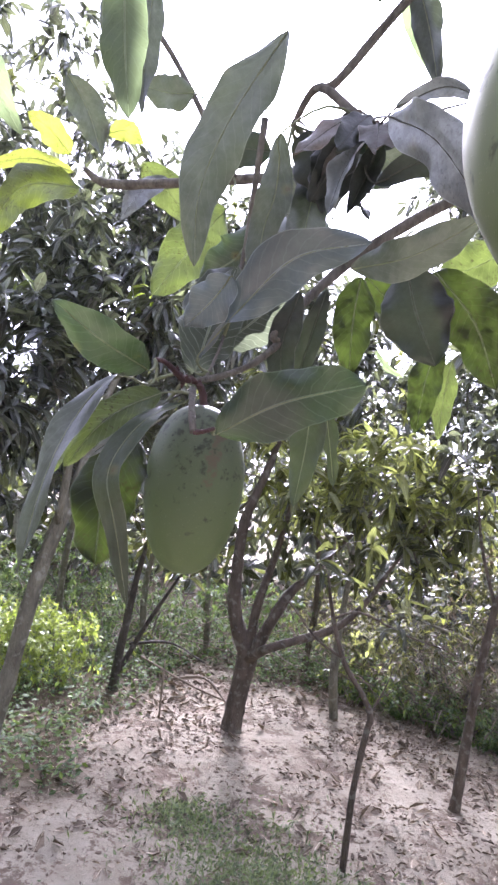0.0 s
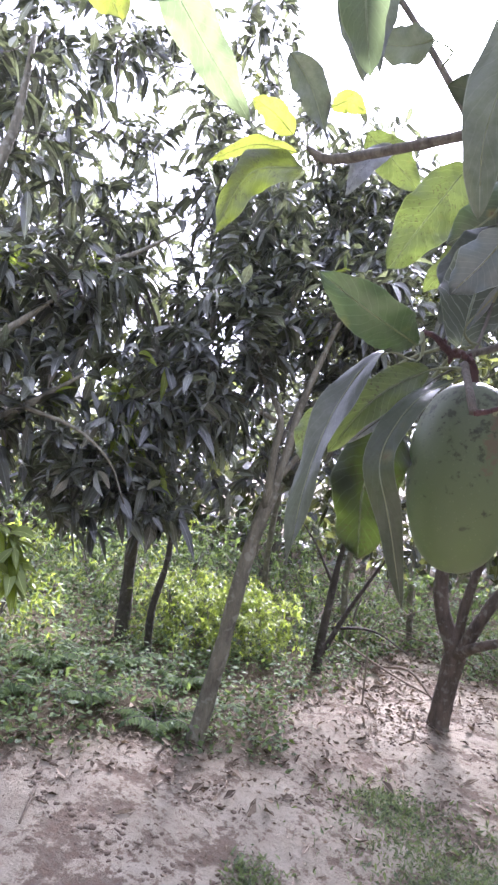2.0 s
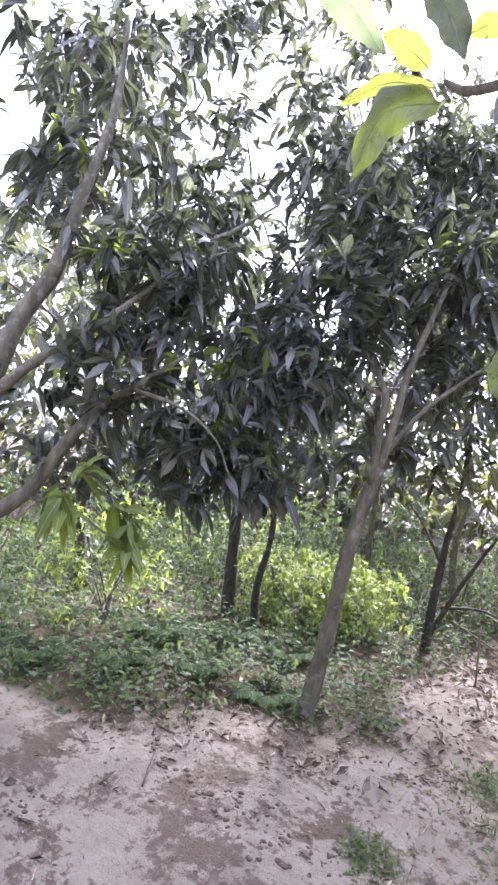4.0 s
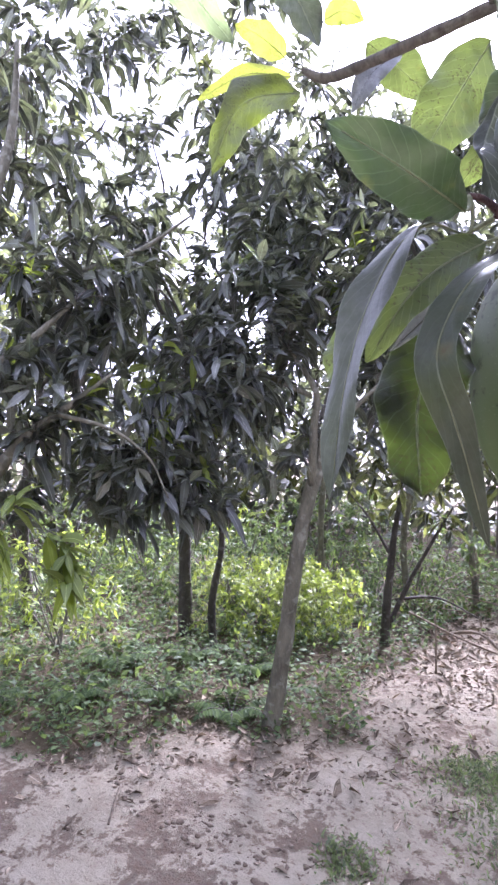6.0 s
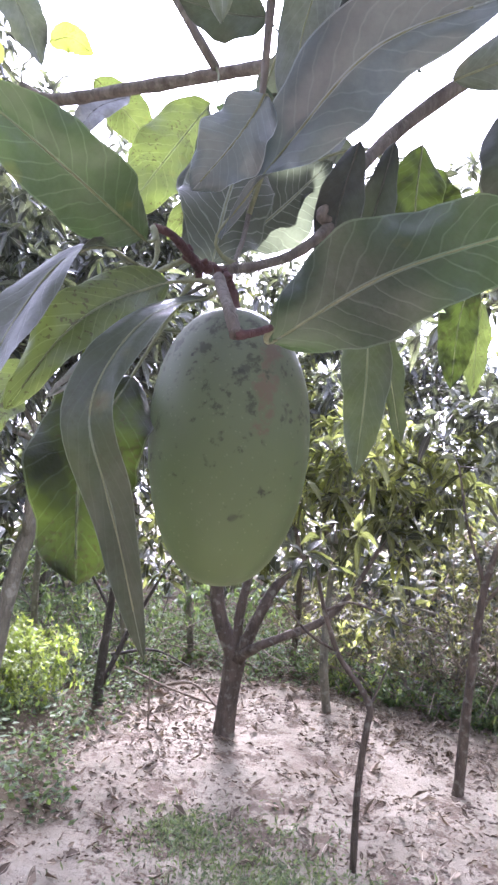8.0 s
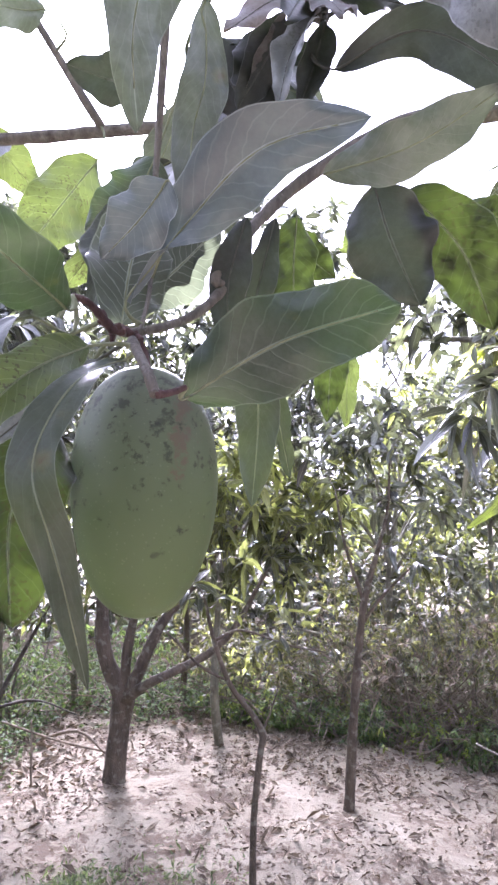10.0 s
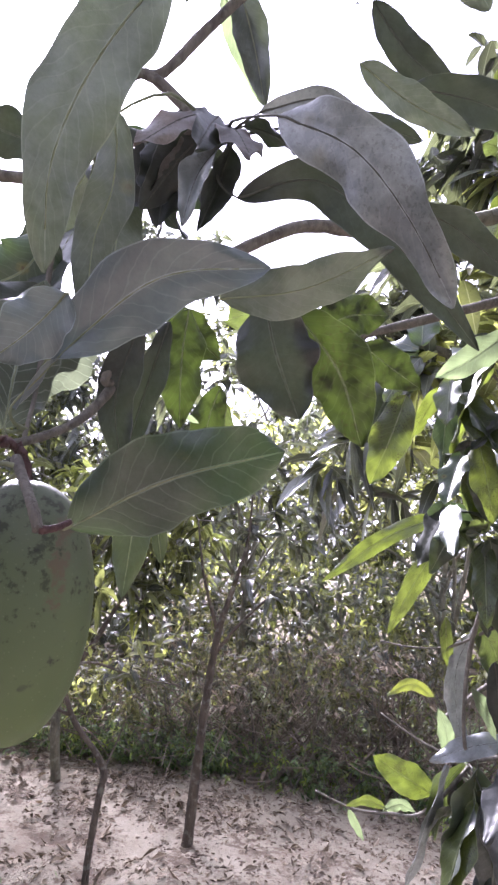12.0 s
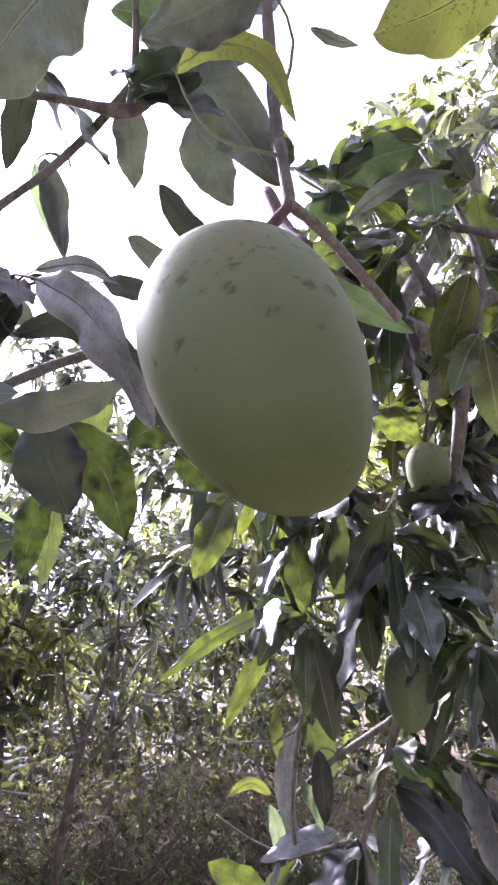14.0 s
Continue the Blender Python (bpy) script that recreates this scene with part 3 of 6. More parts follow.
    tv, tf = twig_cloud(*(np.array(c) for c in zip(*twigs)))
    tagged(part("twig_tangle", mesh_of("twig_tangle", tv - o, tf, (twig_mat or TWIG,)), tree), kind="stuff")


def make_tree(name, base, limbs, balls, mats, label, seed, bark=None, category="tree", group="", kind="", girth=1.0, more=1.0, **kw):
    """A tree from its limbs, the first being the trunk: points (x, y, z, radius)."""
    t = thing(name, base, label, category, group, kind)
    o = np.array(base)
    skel = []
    balls = [(*q[:6], q[6] * more) for q in balls]
    limbs = [[(*q[:3], q[3] * girth) for q in pts] for pts in limbs]
    for i, pts in enumerate(limbs):
        v, f = tube(pts, 10 if i == 0 else 7, 5, 0.05, seed + i)
        part("trunk" if i == 0 else "limb", mesh_of("trunk" if i == 0 else "limb", v - o, f, (bark or BARK,)), t)
        q = spline(pts, 5)
        skel.append(q[len(q) // 3:] if i == 0 else q)
    crown_parts(t, np.vstack(skel), balls, mats, seed, **kw)
    return t


def wild_tree(name, x, y, height, spread, mats, label, seed, whorls=150, lean=(0, 0), bark=None, low=0.35, r0=0.052, extra=(), **kw):
    """A tree with a wandering trunk, rising limbs and a crown of uneven clumps."""
    rng = np.random.default_rng(seed)
    z0 = ground(x, y)
    top = height * 0.8
    trunk = []
    for i in range(6):
        s = i / 5
        trunk.append((x + lean[0] * s * s * height + rng.normal() * 0.05 * (i > 0), y + lean[1] * s * height + rng.normal() * 0.05 * (i > 0), z0 - 0.05 + s * top, r0 * (1.15 - 0.9 * s)))
    limbs, balls = [trunk], []
    for i in range(7):
        s = rng.uniform(low, 0.95)
        k = s * 5
        a, b = np.array(trunk[int(k)]), np.array(trunk[min(5, int(k) + 1)])
        st = a + (b - a) * (k - int(k))
        ang = i * 2.4 + rng.uniform(-0.5, 0.5)
        reach = spread * rng.uniform(0.55, 1.0) * (1.1 - 0.5 * s)
        end = st[:3] + np.array((math.cos(ang) * reach, math.sin(ang) * reach, height * rng.uniform(0.08, 0.26)))
        midp = (st[:3] + end) / 2 + np.array((0, 0, 0.06 * height)) + rng.normal(size=3) * 0.06
        limbs.append([(*st[:3], st[3] * 0.7), (*midp, st[3] * 0.45), (*end, 0.008)])
        rr = spread * rng.uniform(0.3, 0.5)
        balls.append((*end, rr, rr, rr * rng.uniform(0.6, 0.95), whorls // 8))
    e = trunk[-1]
    balls.append((e[0], e[1], e[2] + 0.1 * height, spread * 0.45, spread * 0.45, height * 0.14, whorls // 8))
    for q in extra:
        k = min(5, 2 + seed % 3)
        a = trunk[k]
        p0, p1 = np.array(a[:3]), np.array(q[:3])
        sway = rng.normal(size=(3, 3)) * 0.07 * np.linalg.norm(p1 - p0)
        limbs.append([(*p0, a[3] * 0.6)] + [(*(p0 + (p1 - p0) * u + w + (0, 0, 0.12)), a[3] * (0.6 - 0.45 * u)) for u, w in zip((0.28, 0.52, 0.78), sway)] + [(*p1, 0.005)])
        balls.append(q)
    kw.setdefault("fine", "mid")
    return make_tree(name, (x, y, z0), limbs, balls, mats, label, seed, bark, **kw)


# ---- the ground ----
def ground_sheet():
    near = np.arange(-4.5, 5.01, 0.055)
    xs = np.concatenate([-np.geomspace(400, 4.7, 34), near, np.geomspace(5.2, 400, 34)])
    ys = np.concatenate([-np.geomspace(400, 1.2, 30), np.arange(-1.0, 8.0, 0.055), np.geomspace(8.2, 400, 34)])
    verts = [(x, y, ground(x, y)) for y in ys for x in xs]
    w = len(xs)
    faces = np.array([(j * w + i, j * w + i + 1, (j + 1) * w + i + 1, (j + 1) * w + i) for j in range(len(ys) - 1) for i in range(w - 1)])
    me = mesh_of("ground", verts, faces, (SOIL,))
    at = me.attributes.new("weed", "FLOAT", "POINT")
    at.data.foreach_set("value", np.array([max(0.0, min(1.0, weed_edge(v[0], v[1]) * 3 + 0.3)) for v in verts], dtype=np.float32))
    return tagged(new("ground", me), "pale sandy orchard soil with footmarks and damp patches", "ground", kind="structure")


ground_sheet()


# ---- orchard trees ----
# the forked tree in the clearing
make_tree("mango_tree", (-0.79, 4.6, ground(-0.79, 4.6)), [
    [(-0.81, 4.62, -0.06, 0.13), (-0.80, 4.61, 0.04, 0.095), (-0.77, 4.60, 0.27, 0.085), (-0.73, 4.58, 0.52, 0.085), (-0.72, 4.56, 0.66, 0.08)],
    [(-0.73, 4.57, 0.55, 0.07), (-0.84, 4.50, 0.90, 0.06), (-0.84, 4.46, 1.23, 0.05), (-0.81, 4.43, 1.56, 0.045), (-0.69, 4.42, 1.90, 0.035), (-0.60, 4.42, 2.2, 0.022)],
    [(-0.72, 4.56, 0.56, 0.045), (-0.68, 4.52, 0.92, 0.038), (-0.57, 4.50, 1.34, 0.03), (-0.48, 4.50, 1.75, 0.018)],
] + [
    [(-0.70, 4.54, 0.55, 0.055), (-0.55, 4.45, 0.86, 0.045), (-0.43, 4.45, 1.08, 0.04), (-0.27, 4.47, 1.25, 0.032), (-0.05, 4.50, 1.52, 0.018), (0.2, 4.52, 1.85, 0.01)],
    [(-0.69, 4.53, 0.58, 0.045), (-0.52, 4.37, 0.70, 0.036), (-0.34, 4.40, 0.77, 0.034), (-0.11, 4.44, 0.87, 0.03), (0.07, 4.46, 1.04, 0.024), (0.27, 4.47, 1.36, 0.014), (0.5, 4.6, 1.7, 0.008)],
], [(-0.31, 4.41, 1.78, 0.45, 0.4, 0.32, 34), (0.16, 4.48, 2.0, 0.5, 0.4, 0.36, 46), (0.62, 4.75, 1.8, 0.45, 0.4, 0.35, 34), (-0.66, 4.55, 2.4, 0.4, 0.4, 0.35, 26), (0.3, 4.5, 1.45, 0.4, 0.3, 0.25, 14)],
    (LIGHT_LEAVES, OLIVE_LEAVES), "forked mango tree with a low side limb and yellowish leaves", 11, bark=BARK_BROWN, girth=0.88, more=1.6, group="orchard trees", leaf=0.13)

# the crooked sapling before it
make_tree("sapling", (0.11, 3.2, ground(0.11, 3.2)), [
    [(0.10, 3.24, -0.06, 0.024), (0.12, 3.22, 0.33, 0.022), (0.16, 3.20, 0.62, 0.022), (0.175, 3.2, 0.70, 0.024), (0.14, 3.19, 0.79, 0.02), (0.03, 3.16, 0.95, 0.018), (-0.04, 3.13, 1.16, 0.015), (-0.08, 3.11, 1.36, 0.01)],
    [(0.02, 3.16, 0.97, 0.011), (-0.11, 3.13, 1.05, 0.009), (-0.26, 3.08, 1.22, 0.006)],
    [(-0.04, 3.13, 1.16, 0.011), (0.09, 3.16, 1.2, 0.009), (0.32, 3.22, 1.11, 0.007), (0.51, 3.27, 1.06, 0.004)],
    [(0.17, 3.2, 0.71, 0.008), (0.24, 3.22, 0.86, 0.005), (0.27, 3.23, 0.95, 0.003)],
], [(-0.06, 3.15, 1.45, 0.22, 0.2, 0.2, 9), (0.2, 3.2, 1.3, 0.28, 0.2, 0.16, 6)], (OLIVE_LEAVES, LIGHT_LEAVES), "crooked thin sapling with few leaves", 12, bark=BARK_BROWN, girth=0.7, group="orchard trees", leaf=0.12, per=5)

# the straight young tree
make_tree("young_tree", (0.73, 4.22, ground(0.73, 4.22)), [
    [(0.72, 4.23, -0.14, 0.045), (0.735, 4.2, -0.02, 0.034), (0.76, 4.14, 0.33, 0.03), (0.80, 4.04, 0.81, 0.026), (0.85, 3.95, 1.21, 0.022), (0.93, 3.88, 1.5, 0.016)],
    [(0.85, 3.95, 1.21, 0.012), (0.75, 3.92, 1.56, 0.009), (0.70, 3.88, 1.9, 0.005)],
    [(0.82, 3.99, 1.06, 0.013), (0.96, 3.92, 1.25, 0.01), (1.16, 3.84, 1.45, 0.006)],
    [(0.93, 3.88, 1.5, 0.014), (1.0, 3.82, 1.77, 0.01), (1.02, 3.76, 2.1, 0.006)],
], [(0.75, 3.9, 1.85, 0.3, 0.25, 0.25, 9), (1.05, 3.8, 1.95, 0.3, 0.25, 0.3, 10), (1.15, 3.85, 1.5, 0.2, 0.2, 0.15, 5), (1.0, 4.0, 2.3, 0.35, 0.3, 0.25, 40), (1.4, 3.95, 1.95, 0.35, 0.3, 0.3, 34), (0.7, 4.2, 2.2, 0.3, 0.3, 0.25, 26)], (MANGO_LEAVES, OLIVE_LEAVES), "slender young tree with a bare straight trunk", 13, bark=BARK_BROWN, group="orchard trees", leaf=0.12, per=7)

# the leaning tree at the edge of the weeds
make_tree("leaning_tree", (-1.79, 3.03, ground(-1.79, 3.03)), [
    [(-1.81, 3.02, 0.02, 0.095), (-1.79, 3.03, 0.16, 0.07), (-1.71, 3.05, 0.62, 0.06), (-1.64, 3.06, 1.06, 0.056), (-1.58, 3.08, 1.36, 0.052), (-1.52, 3.1, 1.56, 0.048)],
    [(-1.54, 3.09, 1.5, 0.04), (-1.47, 3.12, 1.8, 0.034), (-1.43, 3.14, 2.05, 0.028), (-1.33, 3.2, 2.42, 0.02), (-1.22, 3.28, 2.8, 0.01)],
    [(-1.55, 3.08, 1.45, 0.034), (-1.5, 3.02, 1.79, 0.028), (-1.48, 3.0, 1.98, 0.022), (-1.62, 2.88, 2.26, 0.012)],
    [(-1.50, 3.11, 1.64, 0.024), (-1.33, 3.2, 1.9, 0.018), (-1.1, 3.36, 2.14, 0.009)],
    [(-1.5, 3.0, 1.95, 0.02), (-1.8, 2.75, 2.1, 0.015), (-2.0, 2.5, 2.0, 0.009), (-2.05, 2.3, 1.75, 0.006)],
], [(-1.79, 2.9, 2.39, 0.42, 0.4, 0.36, 52), (-1.55, 3.33, 2.74, 0.48, 0.4, 0.36, 60), (-1.28, 3.75, 2.35, 0.42, 0.4, 0.42, 42), (-1.91, 2.55, 2.05, 0.4, 0.35, 0.33, 44),
    (-2.03, 2.21, 1.72, 0.3, 0.28, 0.26, 26), (-1.87, 2.45, 1.46, 0.24, 0.24, 0.15, 12), (-1.92, 3.34, 2.98, 0.38, 0.4, 0.28, 30), (-1.0, 3.6, 2.7, 0.4, 0.4, 0.35, 30), (-2.15, 2.5, 1.45, 0.42, 0.4, 0.24, 20), (-1.9, 2.9, 1.72, 0.4, 0.4, 0.3, 18), (-1.55, 3.45, 1.85, 0.35, 0.35, 0.3, 14), (-2.45, 2.45, 1.5, 0.35, 0.35, 0.26, 16), (-2.0, 3.4, 3.4, 0.3, 0.3, 0.25, 10)],
    (MANGO_LEAVES, BUSH_LEAVES), "leaning mango tree with a dense dark crown", 14, share=0.035, girth=0.78, more=1.9, group="orchard trees", leaf=0.12, single=150)

# the spreading tree whose limbs reach in from the side
make_tree("mango_tree", (-3.05, 1.35, ground(-3.05, 1.35)), [
    [(-3.06, 1.34, 0.0, 0.14), (-3.03, 1.36, 0.5, 0.11), (-2.98, 1.4, 1.0, 0.1), (-2.95, 1.5, 1.5, 0.095), (-2.85, 1.65, 2.1, 0.08), (-2.76, 1.78, 2.4, 0.07), (-2.70, 1.83, 2.7, 0.055), (-2.58, 1.92, 3.2, 0.04), (-2.55, 1.95, 3.7, 0.02)],
    [(-2.98, 1.42, 1.02, 0.07), (-2.62, 1.63, 1.28, 0.06), (-2.47, 1.74, 1.55, 0.055), (-2.34, 1.84, 1.74, 0.042), (-2.2, 1.95, 1.87, 0.03), (-2.05, 2.08, 2.02, 0.014)],
    [(-2.2, 1.90, 1.83, 0.02), (-1.97, 2.0, 1.76, 0.014), (-1.84, 2.1, 1.63, 0.009), (-1.78, 2.16, 1.45, 0.005)],
] + [
    [(-2.95, 1.48, 1.6, 0.06), (-2.7, 1.6, 1.86, 0.048), (-2.49, 1.73, 2.03, 0.042), (-2.33, 1.85, 2.18, 0.03), (-2.18, 1.98, 2.36, 0.014)],
    [(-2.74, 1.8, 2.5, 0.04), (-2.5, 2.2, 2.6, 0.03), (-2.36, 2.34, 2.65, 0.028), (-2.2, 2.46, 2.74, 0.022), (-2.0, 2.62, 2.92, 0.01)],
    [(-2.62, 1.63, 1.28, 0.02), (-2.45, 1.76, 1.25, 0.014), (-2.28, 1.88, 1.14, 0.008)],
], [(-2.45, 1.95, 1.95, 0.36, 0.3, 0.33, 40), (-2.38, 2.15, 2.46, 0.4, 0.35, 0.33, 44), (-2.9, 1.98, 2.9, 0.45, 0.4, 0.45, 30), (-2.84, 2.23, 3.44, 0.5, 0.45, 0.45, 22), (-3.3, 2.05, 3.7, 0.5, 0.5, 0.5, 16), (-2.6, 1.85, 1.5, 0.22, 0.22, 0.16, 10)],
    (MANGO_LEAVES, BUSH_LEAVES), "spreading mango tree with long crooked limbs", 15, share=0.06, girth=0.6, more=1.9, group="orchard trees", leaf=0.13, single=150)

# a bright young shoot hanging from that tree
sprout = thing("young_shoot", (-2.28, 1.72, 1.43), "drooping shoot of fresh light green leaves", "shoot")
crown_parts(sprout, [(-2.28, 1.72, 1.43, 0.01), (-2.18, 1.78, 1.34, 0.008), (-2.3, 1.62, 1.38, 0.01)], [(-2.1, 1.83, 1.12, 0.05, 0.05, 0.04, 3), (-2.12, 1.82, 1.24, 0.06, 0.06, 0.05, 2), (-2.22, 1.6, 1.30, 0.07, 0.07, 0.07, 3), (-2.23, 1.68, 1.46, 0.06, 0.06, 0.06, 2)], BUSH_LEAVES, 16, leaf=0.135, per=8, droop=0.45, broad=1.25)

# the thin multi-stemmed tree and its dead twigs
make_tree("thin_tree", (-1.82, 4.8, ground(-1.82, 4.8)), [
    [(-1.83, 4.79, 0.05, 0.045), (-1.82, 4.80, 0.3, 0.036), (-1.80, 4.82, 0.55, 0.034), (-1.75, 4.84, 1.0, 0.026), (-1.70, 4.86, 1.3, 0.015), (-1.68, 4.9, 1.7, 0.008)],
    [(-1.82, 4.8, 0.2, 0.025), (-1.67, 4.91, 0.57, 0.02), (-1.51, 5.01, 0.9, 0.014), (-1.35, 5.1, 1.2, 0.007)],
    [(-1.76, 4.86, 0.45, 0.014), (-1.47, 5.04, 0.46, 0.01), (-1.2, 5.2, 0.3, 0.005)],
    [(-1.78, 4.83, 0.8, 0.014), (-1.95, 4.8, 1.1, 0.01), (-2.15, 4.85, 1.3, 0.005)],
], [(-1.6, 4.9, 1.5, 0.5, 0.4, 0.35, 30), (-1.95, 4.9, 1.4, 0.35, 0.3, 0.3, 16), (-1.4, 5.05, 1.2, 0.3, 0.3, 0.25, 9)], (OLIVE_LEAVES, MANGO_LEAVES), "thin tree with several dark stems and sparse leaves", 17, bark=BARK_DARK, group="orchard trees", leaf=0.12, per=6)

# the tree on the far side of the fruiting branches
make_tree("mango_tree", (2.3, 1.7, ground(2.3, 1.7)), [
    [(2.32, 1.7, -0.2, 0.11), (2.25, 1.68, 0.7, 0.085), (2.1, 1.6, 1.4, 0.075), (1.9, 1.5, 2.1, 0.06), (1.7, 1.35, 2.8, 0.04), (1.6, 1.2, 3.3, 0.02)],
    [(2.05, 1.57, 1.6, 0.04), (1.6, 1.6, 2.0, 0.028), (1.2, 1.65, 2.25, 0.018), (0.95, 1.7, 2.35, 0.01)],
    [(1.85, 1.45, 2.3, 0.035), (1.5, 1.35, 2.7, 0.024), (1.25, 1.3, 2.95, 0.012)],
    [(1.6, 1.6, 2.0, 0.02), (1.25, 1.95, 2.2, 0.015), (0.85, 2.3, 2.35, 0.01), (0.5, 2.7, 2.45, 0.006)],
], [(0.62, 2.38, 2.5, 0.22, 0.2, 0.14, 12), (0.92, 2.2, 2.42, 0.22, 0.2, 0.16, 14), (1.15, 1.95, 2.45, 0.2, 0.2, 0.18, 14), (0.4, 2.75, 2.5, 0.22, 0.2, 0.14, 9), (1.0, 1.65, 2.36, 0.28, 0.3, 0.33, 34), (1.3, 1.35, 2.95, 0.36, 0.3, 0.36, 44), (1.65, 1.15, 3.3, 0.42, 0.35, 0.4, 44), (0.88, 1.75, 2.0, 0.22, 0.25, 0.25, 18), (1.4, 1.6, 2.5, 0.3, 0.3, 0.3, 30), (1.9, 1.3, 2.6, 0.4, 0.3, 0.4, 34), (1.03, 1.44, 2.72, 0.20, 0.20, 0.16, 18), (1.04, 1.65, 2.67, 0.22, 0.22, 0.18, 16), (1.01, 1.32, 2.79, 0.18, 0.18, 0.14, 14), (1.02, 1.88, 2.58, 0.20, 0.20, 0.16, 12), (1.13, 1.54, 2.60, 0.20, 0.20, 0.16, 14), (1.36, 1.17, 2.27, 0.16, 0.16, 0.16, 20), (1.37, 1.09, 2.44, 0.15, 0.15, 0.14, 16), (1.24, 1.28, 2.42, 0.14, 0.14, 0.12, 10), (1.25, 1.18, 2.07, 0.15, 0.15, 0.14, 16)],
    (MANGO_LEAVES, LIGHT_LEAVES), "mango tree with olive leaves beside the fruiting branches", 19, group="orchard trees", leaf=0.12, droop=0.32)

# trees behind the clearing
BACK = "trees behind the clearing"
wild_tree("mango_tree", -3.15, 3.9, 3.6, 1.3, MANGO_LEAVES, "dark-trunked mango tree among the weeds", 21, 320, (0.02, 0.02), BARK_DARK, extra=((-3.1, 3.5, 4.0, 0.28, 0.28, 0.4, 14), (-2.55, 3.8, 3.9, 0.28, 0.28, 0.4, 14)), group=BACK, leaf=0.15)
wild_tree("mango_tree", -4.3, 3.3, 4.2, 1.5, MANGO_LEAVES, "mango tree with a dark trunk in deep shade", 22, 320, bark=BARK_DARK, extra=((-3.75, 2.9, 4.6, 0.5, 0.45, 0.4, 26), (-3.4, 3.3, 4.75, 0.45, 0.4, 0.4, 24), (-3.9, 2.6, 4.1, 0.4, 0.4, 0.4, 22)), group=BACK, leaf=0.15)
wild_tree("mango_tree", -2.55, 5.2, 4.4, 1.3, MANGO_LEAVES, "tall mango tree behind the thin tree", 23, 300, (0.05, 0.0), BARK, r0=0.03, extra=((-2.61, 4.9, 3.9, 0.7, 0.6, 0.55, 60), (-2.06, 5.05, 3.3, 0.6, 0.5, 0.5, 50), (-2.94, 4.9, 2.5, 0.5, 0.5, 0.4, 36), (-1.75, 5.2, 4.1, 0.5, 0.5, 0.4, 36), (-2.61, 4.4, 4.1, 0.45, 0.4, 0.3, 26), (-1.95, 4.6, 3.75, 0.45, 0.4, 0.35, 30)), group=BACK, leaf=0.15)
wild_tree("mango_tree", -1.5, 6.4, 4.6, 1.4, (MANGO_LEAVES, OLIVE_LEAVES), "mango tree with a dark mottled crown", 24, 300, bark=BARK, r0=0.03, extra=((-1.94, 5.96, 4.3, 0.8, 0.6, 0.5, 60), (-0.95, 6.25, 3.7, 0.6, 0.6, 0.5, 50), (-1.2, 6.2, 2.6, 0.6, 0.5, 0.5, 40), (-1.43, 5.6, 4.3, 0.5, 0.45, 0.35, 30)), group=BACK, leaf=0.14)
wild_tree("mango_tree", -0.1, 5.4, 2.9, 0.8, (OLIVE_LEAVES, LIGHT_LEAVES), "slim tree with a thin trunk and olive leaves", 25, 90, bark=BARK, r0=0.035, group=BACK, leaf=0.1, low=0.45, broad=1.2, droop=0.25)
wild_tree("mango_tree", -0.5, 6.5, 3.6, 1.3, (MANGO_LEAVES, OLIVE_LEAVES), "mango tree with a dark green crown", 26, 330, bark=BARK_BROWN, r0=0.032, extra=((-0.4, 6.1, 3.1, 0.5, 0.5, 0.5, 80), (-0.25, 6.1, 3.6, 0.4, 0.4, 0.35, 45)), group=BACK, leaf=0.14)
wild_tree("mango_tree", 0.64, 7.1, 3.5, 1.2, MANGO_LEAVES, "mango tree with a dark trunk and grey-green crown", 27, 320, bark=BARK_DARK, r0=0.034, extra=((0.64, 6.6, 3.0, 0.6, 0.5, 0.5, 50), (0.85, 6.0, 2.9, 0.45, 0.4, 0.4, 60), (0.58, 5.98, 4.7, 0.5, 0.45, 0.35, 36), (1.06, 5.8, 4.5, 0.45, 0.4, 0.35, 34), (0.57, 6.3, 3.9, 0.5, 0.4, 0.4, 46)), group=BACK, leaf=0.14)
wild_tree("mango_tree", 1.6, 6.4, 2.7, 1.1, (MANGO_LEAVES, LIGHT_LEAVES), "bushy tree with mixed dark and light leaves", 28, 260, bark=BARK, low=0.15, extra=((1.3, 6.2, 2.6, 0.5, 0.4, 0.4, 90), (1.77, 5.7, 2.7, 0.45, 0.4, 0.35, 60), (1.55, 5.8, 3.85, 0.45, 0.4, 0.4, 70), (1.17, 5.97, 3.8, 0.4, 0.4, 0.35, 50)), group=BACK, leaf=0.095, share=0.3, droop=0.22, broad=1.15)
wild_tree("mango_tree", 2.6, 6.3, 2.9, 1.1, (GREY_LEAVES, LIGHT_LEAVES), "bushy tree with yellowish sunlit leaves", 29, 260, bark=BARK, low=0.15, extra=((2.46, 5.0, 2.9, 0.45, 0.4, 0.4, 70), (2.3, 5.6, 2.4, 0.5, 0.4, 0.4, 40)), group=BACK, leaf=0.09, droop=0.22, broad=1.2, more=1.5, share=0.4)
wild_tree("mango_tree", 3.3, 5.3, 3.0, 1.1, (OLIVE_LEAVES, LIGHT_LEAVES), "bushy tree with many bare lower twigs", 30, 240, bark=BARK, low=0.15, extra=((2.75, 4.4, 3.0, 0.4, 0.4, 0.4, 60), (3.0, 4.8, 2.4, 0.45, 0.4, 0.4, 36)), group=BACK, leaf=0.09, droop=0.22, broad=1.2, more=1.5, share=0.4)
